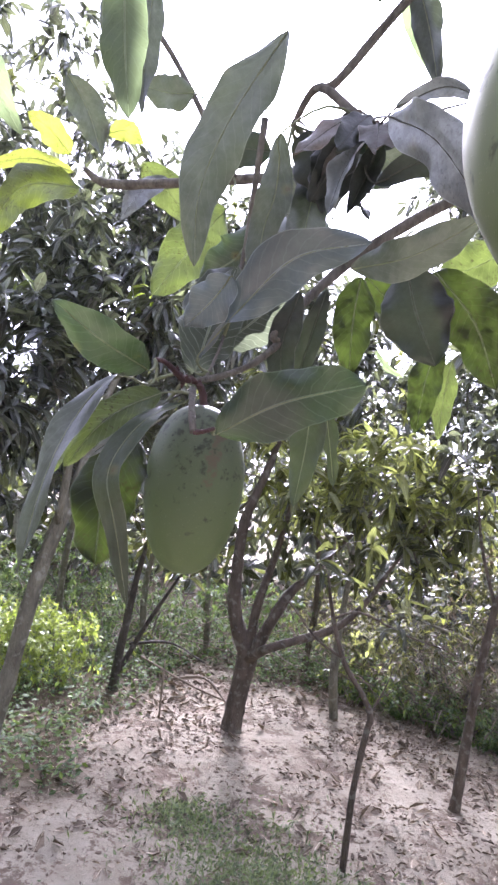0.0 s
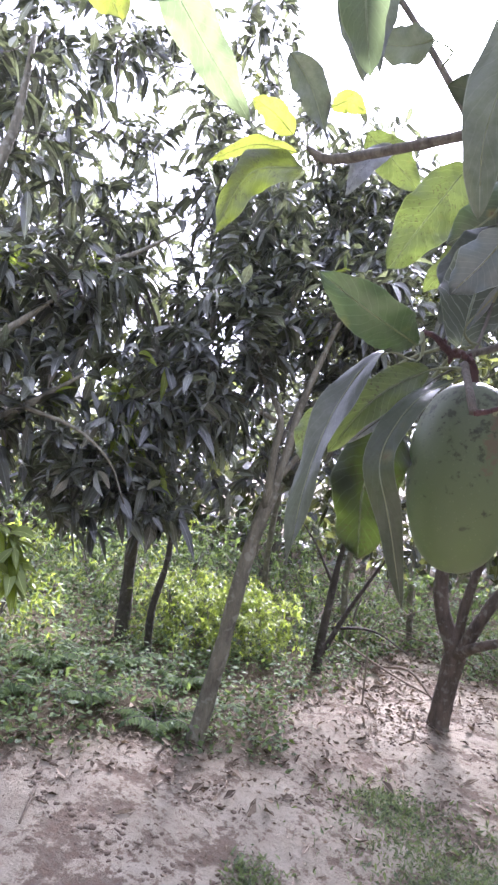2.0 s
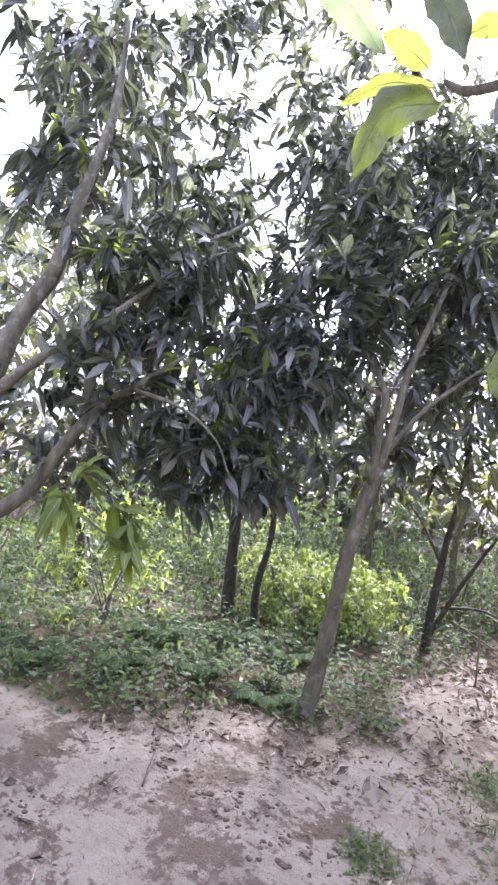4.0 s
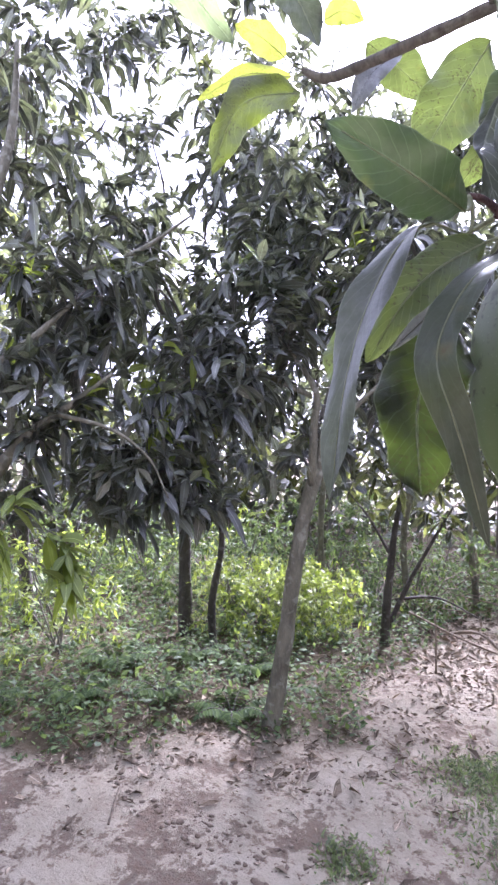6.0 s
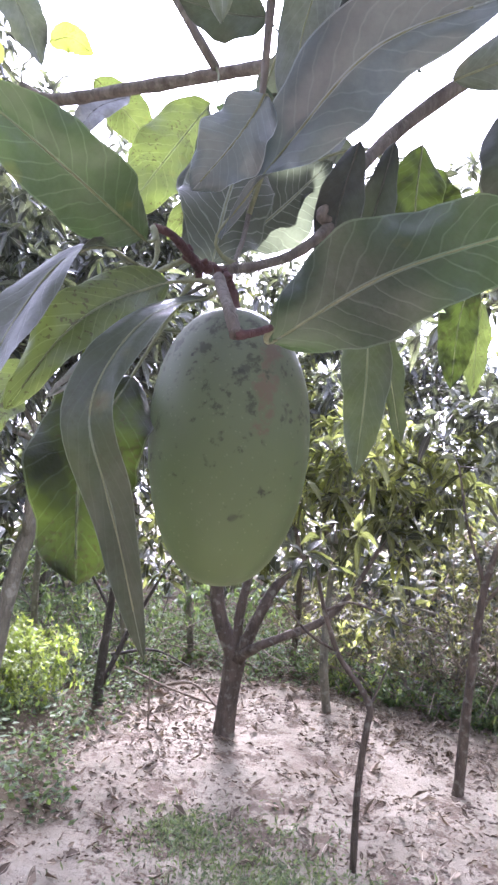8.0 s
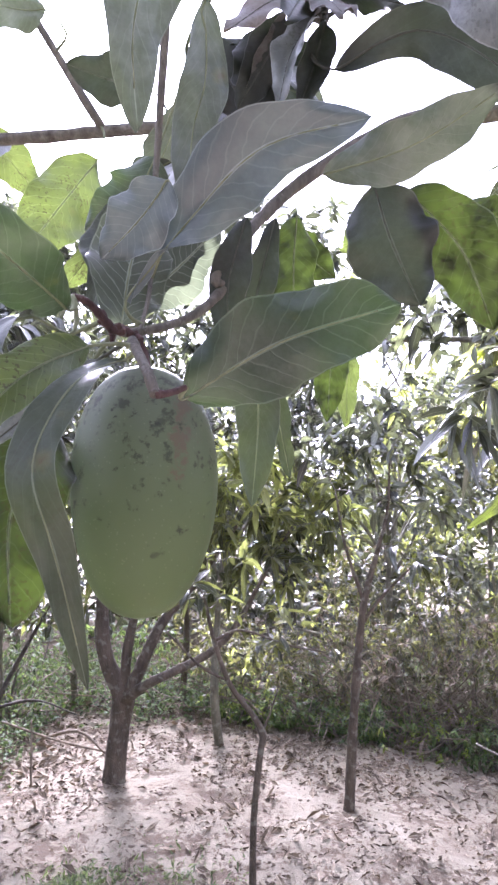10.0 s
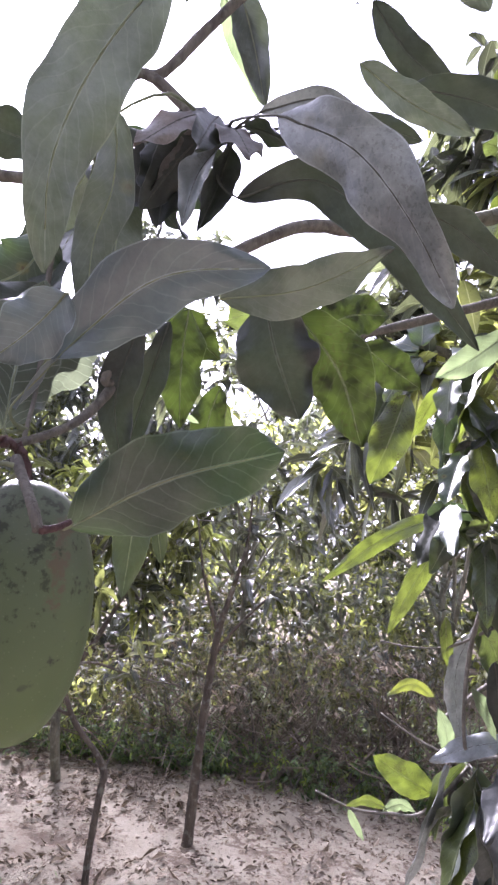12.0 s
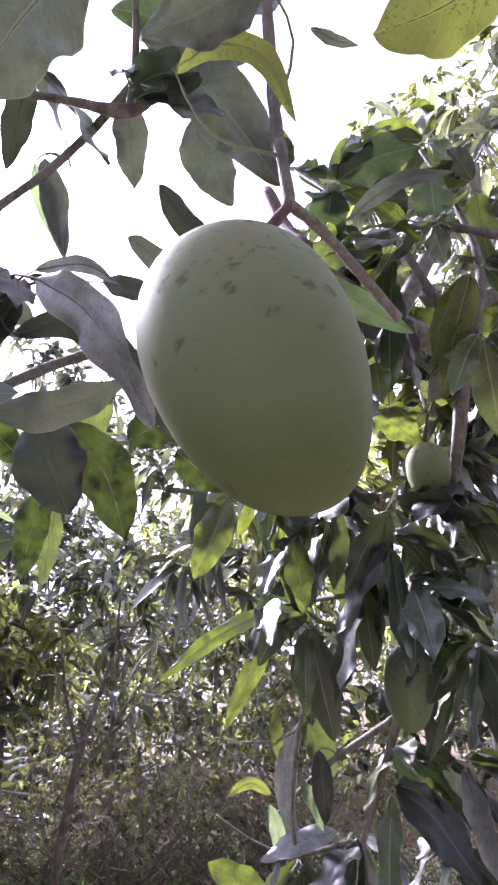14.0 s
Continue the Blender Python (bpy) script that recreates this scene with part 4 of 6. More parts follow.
wild_tree("mango_tree", 4.0, 4.0, 7.4, 1.7, (OLIVE_LEAVES, LIGHT_LEAVES), "tall tree with a light airy crown", 31, 330, bark=BARK, group=BACK, leaf=0.13)
wild_tree("mango_tree", 4.0, 2.5, 7.0, 1.6, (OLIVE_LEAVES, LIGHT_LEAVES), "tall tree with a sunlit olive crown", 32, 300, bark=BARK, group=BACK, leaf=0.13)
wild_tree("mango_tree", 2.2, 8.2, 4.0, 1.5, (MANGO_LEAVES, LIGHT_LEAVES), "tree with a light green crown", 33, 260, bark=BARK, group=BACK, leaf=0.15)
wild_tree("mango_tree", -3.6, 7.0, 5.2, 1.7, (MANGO_LEAVES, OLIVE_LEAVES), "tall dark mango tree", 34, 300, bark=BARK_DARK, extra=((-3.3, 4.6, 4.6, 0.35, 0.35, 0.5, 12), (-3.5, 4.9, 5.2, 0.8, 0.6, 0.5, 36)), group=BACK, leaf=0.16)
wild_tree("mango_tree", -5.6, 5.0, 5.4, 1.8, (MANGO_LEAVES, OLIVE_LEAVES), "tall dark mango tree above the weeds", 35, 330, bark=BARK_DARK, group=BACK, leaf=0.16)
wild_tree("mango_tree", -2.75, 3.75, 2.6, 0.7, MANGO_LEAVES, "thin young mango tree among the weeds", 36, 110, (0.04, 0.0), BARK_DARK, r0=0.028, low=0.5, group=BACK, leaf=0.13)
wild_tree("mango_tree", -1.95, 5.75, 4.5, 1.2, MANGO_LEAVES, "tall mango tree with an airy crown against the sky", 37, 110, (0.0, -0.03), BARK, r0=0.032, low=0.5, group=BACK, leaf=0.13,
          extra=((-2.33, 4.5, 4.5, 0.45, 0.4, 0.32, 26), (-1.91, 4.96, 4.55, 0.45, 0.4, 0.34, 32), (-1.5, 5.4, 4.2, 0.45, 0.4, 0.4, 40), (-1.15, 5.45, 4.05, 0.4, 0.4, 0.36, 34), (-0.5, 5.8, 3.65, 0.45, 0.4, 0.34, 34), (-2.8, 4.1, 4.3, 0.35, 0.3, 0.35, 16), (-0.9, 5.6, 3.4, 0.45, 0.4, 0.34, 30), (-3.85, 3.47, 5.18, 0.40, 0.40, 0.34, 34), (-3.55, 3.96, 5.08, 0.28, 0.28, 0.24, 16), (-4.04, 3.10, 4.64, 0.35, 0.35, 0.30, 28), (-3.73, 3.96, 4.42, 0.30, 0.30, 0.26, 20), (-2.95, 4.69, 4.02, 0.35, 0.35, 0.30, 24), (-3.89, 3.23, 4.06, 0.30, 0.30, 0.26, 20), (-4.18, 2.49, 4.38, 0.35, 0.35, 0.30, 26), (-2.27, 5.45, 4.36, 0.35, 0.35, 0.30, 24), (-1.81, 5.81, 3.94, 0.35, 0.35, 0.30, 24), (-2.70, 4.25, 5.38, 0.35, 0.35, 0.30, 26), (-3.21, 3.90, 5.22, 0.35, 0.35, 0.30, 24), (-2.12, 4.73, 4.30, 0.30, 0.30, 0.26, 18), (-2.49, 4.46, 4.89, 0.28, 0.28, 0.24, 16), (-1.73, 5.09, 3.98, 0.30, 0.30, 0.26, 18)))
# added trees out of view behind the camera, which hold back the sky's fill
for i, (x, y) in enumerate([(-4.6, -1.2), (-3.4, -3.4), (-1.0, -3.8), (1.4, -3.6), (3.6, -2.6), (4.8, -0.4), (-0.2, -5.6), (-5.6, -4.0), (6.0, -3.5)]):
    wild_tree("mango_tree", x, y, 3.3 + 0.4 * (i % 3), 1.7, MANGO_LEAVES, "unseen mango tree added behind the camera to block sky light", 40 + i, 220, bark=BARK, group="surrounding trees", leaf=0.31, fine=False, low=0.15)


# shrubs of the thicket
def shrub(name, x, y, r, h, mats, label, seed, whorls, leaf=0.09, dead=0, per=8, group="", share=0.22):
    rng = np.random.default_rng(seed)
    z0 = ground(x, y)
    limbs, balls = [], []
    for i in range(6):
        a = i * 1.05 + rng.uniform(-0.3, 0.3)
        e = (x + math.cos(a) * r * 0.7, y + math.sin(a) * r * 0.7, z0 + h * rng.uniform(0.55, 0.9))
        limbs.append([(x + rng.normal() * 0.04, y + rng.normal() * 0.04, z0 - 0.03, 0.008), ((x + e[0]) / 2 + rng.normal() * 0.05, (y + e[1]) / 2, z0 + h * 0.4, 0.006), (*e, 0.003)])
        balls.append((e[0], e[1], z0 + h * 0.68, r * 0.55, r * 0.55, h * 0.38, whorls // 7))
        balls.append((e[0], e[1], z0 + h * 0.22, r * 0.6, r * 0.6, h * 0.2, whorls // (40 if dead > 8 else 14)))
    t = make_tree(name, (x, y, z0), limbs, balls, mats, label, seed, TWIG, "shrub", group, leaf=leaf, per=per, droop=0.2, twig_r=0.003, fine=False, share=share)
    if dead:
        tw = []
        for _ in range(dead):
            a = rng.uniform(0, 6.28)
            s = np.array((x + rng.normal() * r * 0.4, y + rng.normal() * r * 0.4, z0 + rng.uniform(0, h * 0.3)))
            e = s + np.array((math.cos(a) * r * 1.4, math.sin(a) * r * 1.4, h * rng.uniform(0.0, 0.7))) * rng.uniform(0.4, 1.0)
            m = (s + e) / 2 + rng.normal(size=3) * 0.12
            tw.append((s, m, e, 0.007))
        v, f = twig_cloud(*(np.array(c) for c in zip(*tw)))
        tagged(part("dead_twig_tangle", mesh_of("dead_twig_tangle", v - np.array((x, y, z0)), f, (DEAD_TWIG,)), t), "bare grey dead twigs", kind="stuff")
    return t


THICKET = "shrubs of the thicket"
shrub("shrub", -2.75, 4.4, 0.5, 0.6, BUSH_LEAVES, "bright yellow-green leafy shrub", 60, 520, 0.05, per=10, group=THICKET)
shrub("shrub", -2.4, 4.75, 0.4, 0.5, BUSH_LEAVES, "bright yellow-green leafy shrub", 61, 300, 0.05, per=10, group=THICKET)
shrub("shrub", -3.6, 3.0, 0.5, 0.9, BUSH_LEAVES, "bright green shrub under the trees", 62, 180, 0.06, group=THICKET)
shrub("shrub", -3.4, 4.7, 0.6, 0.9, (WEED_LEAVES, BUSH_LEAVES), "light green shrub under the trees", 63, 180, 0.06, group=THICKET)
for i, (x, y, h) in enumerate([(-4.2, 4.7, 0.9), (-4.9, 3.9, 1.0), (-3.9, 5.6, 0.9), (-2.3, 5.9, 0.7), (-5.4, 3.0, 1.0), (-4.6, 2.4, 0.9), (-5.0, 5.4, 1.1)]):
    shrub("shrub", x, y, 0.6, h, (WEED_LEAVES, BUSH_LEAVES), "green leafy shrub under the trees", 130 + i, 170, 0.065, group=THICKET, share=0.12)
for i, (x, y, h, mm, dd) in enumerate([(-2.0, 6.0, 0.9, 1, 6), (-1.1, 6.5, 0.8, 1, 6), (-0.3, 6.9, 0.9, 0, 10), (0.3, 6.3, 0.8, 0, 16), (0.95, 6.0, 0.9, 0, 22), (1.5, 5.65, 1.0, 2, 26), (2.05, 5.5, 1.1, 0, 26),
                                         (2.55, 5.25, 1.2, 2, 26), (3.1, 4.7, 1.2, 0, 22), (1.2, 6.7, 1.6, 2, 14), (2.0, 6.1, 1.8, 3, 14), (2.9, 5.7, 1.8, 3, 14), (3.6, 4.1, 1.4, 2, 14), (-3.0, 6.2, 1.1, 1, 5)]):
    shrub("shrub", x, y, 0.55, h, ((GREY_LEAVES, LIGHT_LEAVES), WEED_LEAVES, (GREY_LEAVES, DRY_LEAVES), (MANGO_LEAVES, LIGHT_LEAVES))[mm], "tangled shrub with small leaves and bare twigs" if dd > 8 else "low green shrub at the edge of the clearing", 70 + i, 230 if dd > 8 else 170, (0.05, 0.075, 0.06, 0.085)[i % 4], int(dd * 4.2), group=THICKET, share=0.26)

for i, (x, y, h) in enumerate([(0.25, 5.95, 0.3), (0.6, 5.75, 0.34), (0.95, 5.6, 0.28), (1.3, 5.4, 0.34), (1.7, 5.15, 0.3), (2.05, 4.95, 0.34), (2.4, 4.75, 0.3), (-0.15, 6.1, 0.3), (2.75, 4.45, 0.36)]):
    shrub("shrub", x, y, 0.3, h, (WEED_LEAVES, BUSH_LEAVES), "low fresh green shrub at the edge of the clearing", 160 + i, 110, 0.05, group=THICKET)

# a ring of distant woods closes the view
def far_woods():
    rng = np.random.default_rng(5)
    n = 60000
    a = rng.uniform(0, 2 * np.pi, n)
    rad = rng.uniform(8.6, 14.0, n)
    x, y = np.cos(a) * rad, np.sin(a) * rad + 1.5
    top = 4.0 + 1.2 * np.sin(a * 7.0 + 1.0) + 0.8 * np.sin(a * 17.0)
    z = rng.uniform(0, 1, n) ** 1.1 * top
    d = rng.normal(size=(n, 3))
    nv = rng.normal(size=(n, 3)) * 0.6 + (0, 0, 1)
    ll = rng.uniform(0.2, 0.5, n)
    v, f, uv = leaf_cloud(np.stack([x, y, z], 1), d, nv, ll, ll * 0.4, rng.uniform(0, 0.5, n), False, 0.0, True)
    tagged(new("far_woods", mesh_of("far_woods", v, f, (MANGO_LEAVES, OLIVE_LEAVES), uv, np.repeat(rng.random(n) < 0.3, len(f) // n).astype(int))), "distant leafy woods round the orchard", "woods", kind="stuff")


far_woods()


# ---- low growth and litter ----
def scatter(rng, n, x0, x1, y0, y1, test):
    out = []
    while len(out) < n:
        x, y = rng.uniform(x0, x1), rng.uniform(y0, y1)
        if test(x, y, rng.random()):
            out.append((x, y, ground(x, y)))
    return np.array(out)


def low_weeds():
    rng = np.random.default_rng(8)
    p = scatter(rng, 12500, -6.5, 4.5, 0.6, 8.5, lambda x, y, r: weed_edge(x, y) > 0.12 * r and noise.noise((x * 1.7, y * 1.7, 5.0)) > -0.6 + 0.35 * r)
    p = np.repeat(p, 9, axis=0)
    n = len(p)
    d = rng.normal(size=(n, 3)) * (1, 1, 0.25) + (0, 0, 0.55)
    p = p + rng.normal(size=(n, 3)) * (0.05, 0.05, 0) + np.stack([np.zeros(n), np.zeros(n), np.repeat(rng.uniform(0.0, 1.0, n // 9) ** 2 * 0.3, 9) * rng.random(n)], 1)
    ll = 0.02 + 0.05 * rng.random(n) ** 2
    v, f, uv = leaf_cloud(p, d, rng.normal(size=(n, 3)) * 0.4 + (0, 0, 1), ll, ll * rng.uniform(0.35, 0.6, n), rng.uniform(0, 0.4, n), False, 0.0, True)
    tagged(new("weeds", mesh_of("weeds", v, f, (WEED_LEAVES,), uv)), "low dark green weeds covering the soil", "weeds", kind="stuff")


def grass_patch():
    rng = np.random.default_rng(9)
    spots = ((-0.45, 3.12, 0.5), (-0.1, 2.92, 0.42), (0.3, 2.85, 0.3), (-0.25, 2.7, 0.3), (-0.75, 3.3, 0.2), (-1.0, 2.3, 0.12))
    ps = []
    for x, y, r in spots:
        k = int(4600 * r)
        ps.append(np.stack([x + rng.normal(size=k) * r * 0.5, y + rng.normal(size=k) * r * 0.5], 1))
    q = np.vstack(ps)
    p = np.array([(x, y, ground(x, y) - 0.004) for x, y in q])
    n = len(p)
    ll = rng.uniform(0.02, 0.065, n)
    v, f, uv = leaf_cloud(p, rng.normal(size=(n, 3)) * (0.6, 0.6, 0.1) + (0, 0, 0.9), rng.normal(size=(n, 3)), ll, rng.uniform(0.004, 0.014, n), rng.uniform(0.1, 0.6, n), False)
    tagged(new("grass", mesh_of("grass", v, f, (GRASS,), uv)), "short grass tufts on the sandy soil", "grass", kind="stuff")


def leaf_litter():
    rng = np.random.default_rng(10)
    p = scatter(rng, 20000, -3.6, 4.2, 1.2, 6.6, lambda x, y, r: weed_edge(x, y) < 0.45 and 0.42 + 0.9 * noise.noise((x * 1.3, y * 1.3, 3.0)) + 0.7 * noise.noise((x * 4, y * 4, 6.0)) + 0.15 * (y - 3.6) + 0.1 * x + (0.5 if weed_edge(x, y) > -0.25 else 0.0) > r * 1.2)
    n = len(p)
    a = rng.uniform(0, 2 * np.pi, n)
    d = np.stack([np.cos(a), np.sin(a), rng.normal(size=n) * 0.3], 1)
    ll = 0.01 + 0.028 * rng.random(n) + 0.07 * rng.random(n) ** 7
    v, f, uv = leaf_cloud(p + (0, 0, 0.004), d, rng.normal(size=(n, 3)) * 0.7 + (0, 0, 1), ll, ll * rng.uniform(0.25, 0.65, n), rng.uniform(-0.5, 0.3, n), False, 0.7)
    v += rng.normal(size=v.shape) * 0.0015
    tagged(new("leaf_litter", mesh_of("leaf_litter", v, f, (DRY_LEAVES,), uv)), "scattered curled dry brown mango leaves", "leaf litter", kind="stuff")


def soil_clods():
    rng = np.random.default_rng(12)
    p = scatter(rng, 3600, -2.8, 3.0, 1.3, 5.6, lambda x, y, r: weed_edge(x, y) < 0.1 and noise.noise((x * 2.6, y * 2.6, 8.0)) + 0.5 * noise.noise((x * 7.0, y * 7.0, 1.0)) > 0.12 + 0.3 * r)
    bm = bmesh.new()
    bmesh.ops.create_icosphere(bm, subdivisions=1, radius=1.0)
    bv = np.array([v.co for v in bm.verts])
    bf = [tuple(v.index for v in f.verts) for f in bm.faces]
    bm.free()
    pieces = []
    for q in p:
        s = 0.003 + 0.013 * rng.random() ** 2
        pieces.append((bv * rng.uniform(0.55, 1.4, (len(bv), 1)) * (s * rng.uniform(0.7, 1.6), s * rng.uniform(0.7, 1.6), s * 0.45) + q, bf))
    v, f = join(pieces)
    me = mesh_of("soil_clods", v, f, (DAMP_SOIL,))
    tagged(new("soil_clods", me), "small crumbled clods of sandy soil", "clods", kind="stuff")


low_weeds()
grass_patch()
leaf_litter()
soil_clods()


def fern(x, y, size, seed):
    rng = np.random.default_rng(seed)
    z = ground(x, y)
    t = thing("fern", (x, y, z), "pale green fern at the foot of the trees", "fern", "ferns")
    for i in range(7):
        a = i * 0.9 + rng.uniform(-0.2, 0.2)
        out = np.array((math.cos(a), math.sin(a), 0))
        ps, ds, ls = [], [], []
        pts = []
        for k in range(15):
            s = k / 14
            c = out * size * s * 0.8 + np.array((0, 0, size * (0.9 * s - 0.75 * s * s)))
            pts.append((*c, 0.003 * (1.2 - s)))
            if k > 1:
                for sg in (-1, 1):
                    sd = np.array((-out[1], out[0], 0)) * sg
                    ps.append(c)
                    ds.append(sd + out * 0.4 + (0, 0, -0.15))
                    ls.append(size * 0.32 * (1 - s) ** 0.7 + 0.012)
        n = len(ps)
        ls = np.array(ls)
        v, f, uv = leaf_cloud(ps, ds, np.tile((0, 0, 1.0), (n, 1)) + rng.normal(size=(n, 3)) * 0.15, ls, ls * 0.3 + 0.006, np.full(n, 0.2), False)
        frond = part("frond", mesh_of("frond", v, f, (FERN,), uv), t)
        sv, sf = tube(pts, 4, 1)
        part("frond_stem", mesh_of("frond_stem", sv, sf, (TWIG,)), frond)


for i, (x, y, s) in enumerate([(-2.05, 3.0, 0.34), (-2.5, 2.9, 0.3), (-2.9, 2.6, 0.34), (-3.1, 3.1, 0.4), (-2.3, 3.6, 0.32), (-2.75, 3.5, 0.34), (-3.3, 2.2, 0.34), (0.9, 6.2, 0.3), (1.6, 5.9, 0.3), (0.45, 5.8, 0.24), (0.85, 5.65, 0.22), (1.25, 5.5, 0.24), (1.75, 5.2, 0.22), (0.1, 6.0, 0.24)]):
    fern(x, y, s, 90 + i)


def fallen_stick(pts, label):
    o = np.array(pts[0][:3])
    v, f = tube(pts, 6, 4, 0.08, 3)
    ob = new("fallen_stick", mesh_of("fallen_stick", v - o, f, (DEAD_TWIG,)))
    ob.location = o
    tagged(ob, label, "stick", "sticks on the soil")


def on_soil(x, y, r, up=0.0):
    return (x, y, ground(x, y) + r * 0.6 + up, r)


fallen_stick([on_soil(-2.05, 2.12, 0.006), on_soil(-1.98, 2.02, 0.006, 0.01), on_soil(-1.9, 1.9, 0.005)], "thin dry stick lying on the soil")
fallen_stick([on_soil(-1.55, 5.4, 0.011), on_soil(-1.2, 5.25, 0.012, 0.12), on_soil(-0.95, 5.1, 0.008)], "pale dead branch lying across the path edge")
fallen_stick([on_soil(-1.7, 5.0, 0.009, 0.25), on_soil(-1.3, 5.05, 0.009, 0.12), on_soil(-0.95, 5.15, 0.006)], "pale dead branch leaning on the ground")
fallen_stick([on_soil(-1.33, 4.52, 0.008, -0.02), (-1.33, 4.52, ground(-1.33, 4.52) + 0.22, 0.007), (-1.335, 4.53, ground(-1.33, 4.52) + 0.42, 0.005)], "thin dry stick standing upright in the soil")
fallen_stick([on_soil(-0.6, 2.5, 0.005), on_soil(-0.5, 2.42, 0.005, 0.006), on_soil(-0.42, 2.3, 0.004)], "thin dry stick lying on the soil")


# ---- the fruiting branches beside the camera ----
HOLD = [None, None, np.zeros((1, 4))]  # the branch that the next leaves belong to, its place, its limb points


def near_branch(name, place, label, limbs, mats):
    t = thing(name, place, label, "branch", "fruiting branches")
    o = np.array(place)
    pts = []
    for i, pl in enumerate(limbs):
        v, f = tube(pl, 12, 7, 0.07, 200 + i)
        part("twig" if i else "main_twig", mesh_of("twig", v - o, f, (mats[i % len(mats)],)), t)
        pts.append(spline(pl, 10))
    HOLD[0], HOLD[1], HOLD[2] = t, o, np.vstack(pts)
    return t


LEAF_COUNT = [0]


def near_leaf(kind, points, width, normal, fold=20, reach=0.085, neck=0.0, blunt=0.0, twist=0.0):
    """One leaf along its midrib: a lance-shaped blade with a wavy rim, folded by fold degrees, and its stalk."""
    LEAF_COUNT[0] += 1
    rng = np.random.default_rng(300 + LEAF_COUNT[0])
    rows, cols = 40, 9
    line = spline(points, 12)
    seg = np.concatenate([[0], np.cumsum(np.linalg.norm(np.diff(line, axis=0), axis=1))])
    total = seg[-1]
    s = np.linspace(0, 1, rows)
    c = np.stack([np.interp(s * total, seg, line[:, k]) for k in range(3)], 1)
    tang = np.gradient(c, axis=0)
    tang /= np.linalg.norm(tang, axis=1)[:, None]
    prof = np.sin(np.pi * np.clip((s - neck) / (1 - neck), 0, 1) ** 0.82) ** 0.72
    prof = np.where(s > 0.62, np.maximum(prof, blunt * (1 - ((s - 0.62) / 0.38) ** 5)), prof)
    prof = np.maximum(prof * (1 + 0.06 * np.sin(s * 17 + rng.uniform(0, 6)) + 0.018 * np.sin(s * 43 + rng.uniform(0, 6))), 0.035)
    prof[-1] = 0.01
    n0 = np.asarray(normal, dtype=float)
    th = math.radians(fold)
    ph = rng.uniform(0, 6.28, 3)
    verts, uvs = [], []
    for i in range(rows):
        sd = np.cross(tang[i], n0)
        sd /= np.linalg.norm(sd) + 1e-9
        nn = np.cross(sd, tang[i])
        u0 = min(1.0, s[i] / 0.5)
        tw = 0.25 * math.sin(2.2 * s[i] + ph[0]) + math.radians(twist) * (1 - u0 * u0 * (3 - 2 * u0))
        sd, nn = sd * math.cos(tw) + nn * math.sin(tw), nn * math.cos(tw) - sd * math.sin(tw)
        half = width * 0.5 * prof[i]
        for j in range(cols):
            u = j / (cols - 1) * 2 - 1
            bend = abs(u) * half * math.sin(th) - 0.25 * half * u * u
            wave = 0.09 * width * abs(u) ** 3 * math.sin(s[i] * 15 + ph[1] + (2.0 if u > 0 else 0.0))
            ripple = 0.008 * width * math.sin(s[i] * 60 - abs(u) * 9)
            verts.append(c[i] + sd * u * half * math.cos(th * 0.8) + nn * (bend + wave + ripple))
            uvs.append((0.5 + 0.5 * u, s[i]))
    faces = [(i * cols + j, i * cols + j + 1, (i + 1) * cols + j + 1, (i + 1) * cols + j) for i in range(rows - 1) for j in range(cols - 1)]
    rib = [(*c[i], 0.00045 * (1.1 - s[i]) + 0.0001) for i in range(0, rows, 5)]
    stalk = rib
    lim = HOLD[2]
    j = np.argmin(np.linalg.norm(lim[:, :3] - c[0], axis=1))
    gap = np.linalg.norm(lim[j, :3] - c[0])
    if 0.002 < gap < reach:
        bend = (lim[j, :3] + c[0]) / 2 - tang[0] * gap * 0.2
        stalk = [(*lim[j, :3], 0.0013), (*bend, 0.001)] + rib
    o = HOLD[1]
    blade = part("leaf", mesh_of("leaf", np.array(verts) - o, faces, (NEAR[kind],), np.array(uvs)), HOLD[0])
    tv, tf = tube(stalk, 6, 3)
    part("midrib", mesh_of("midrib", tv - o, tf, (MIDRIB_DARK if kind in ("dark", "brown", "silver") else MIDRIB,)), blade)


def near_whorl(seed, q, out, count, length, kinds, droop=0.5, spread=0.9):
    """A whorl of hanging leaves, each an object, round a twig's end."""
    rng = np.random.default_rng(seed)
    q = np.asarray(q, dtype=float)
    for d in fan(rng, q, np.asarray(out, dtype=float), count, spread):
        ll = length * rng.uniform(0.7, 1.2)
        a = q - np.asarray(out) * rng.uniform(0, 0.04)
        b = a + d * ll * 0.5 + np.array((0, 0, -droop * ll * 0.18))
        e = a + d * ll * 0.92 + np.array((0, 0, -droop * ll * 0.6))
        nv = np.array((0, 0, 1.0)) + rng.normal(size=3) * 0.5
        near_leaf(kinds[int(rng.integers(len(kinds)))], [tuple(a + d * 0.012), tuple(b), tuple(e)], ll * rng.uniform(0.3, 0.44), tuple(nv), rng.uniform(8, 28))


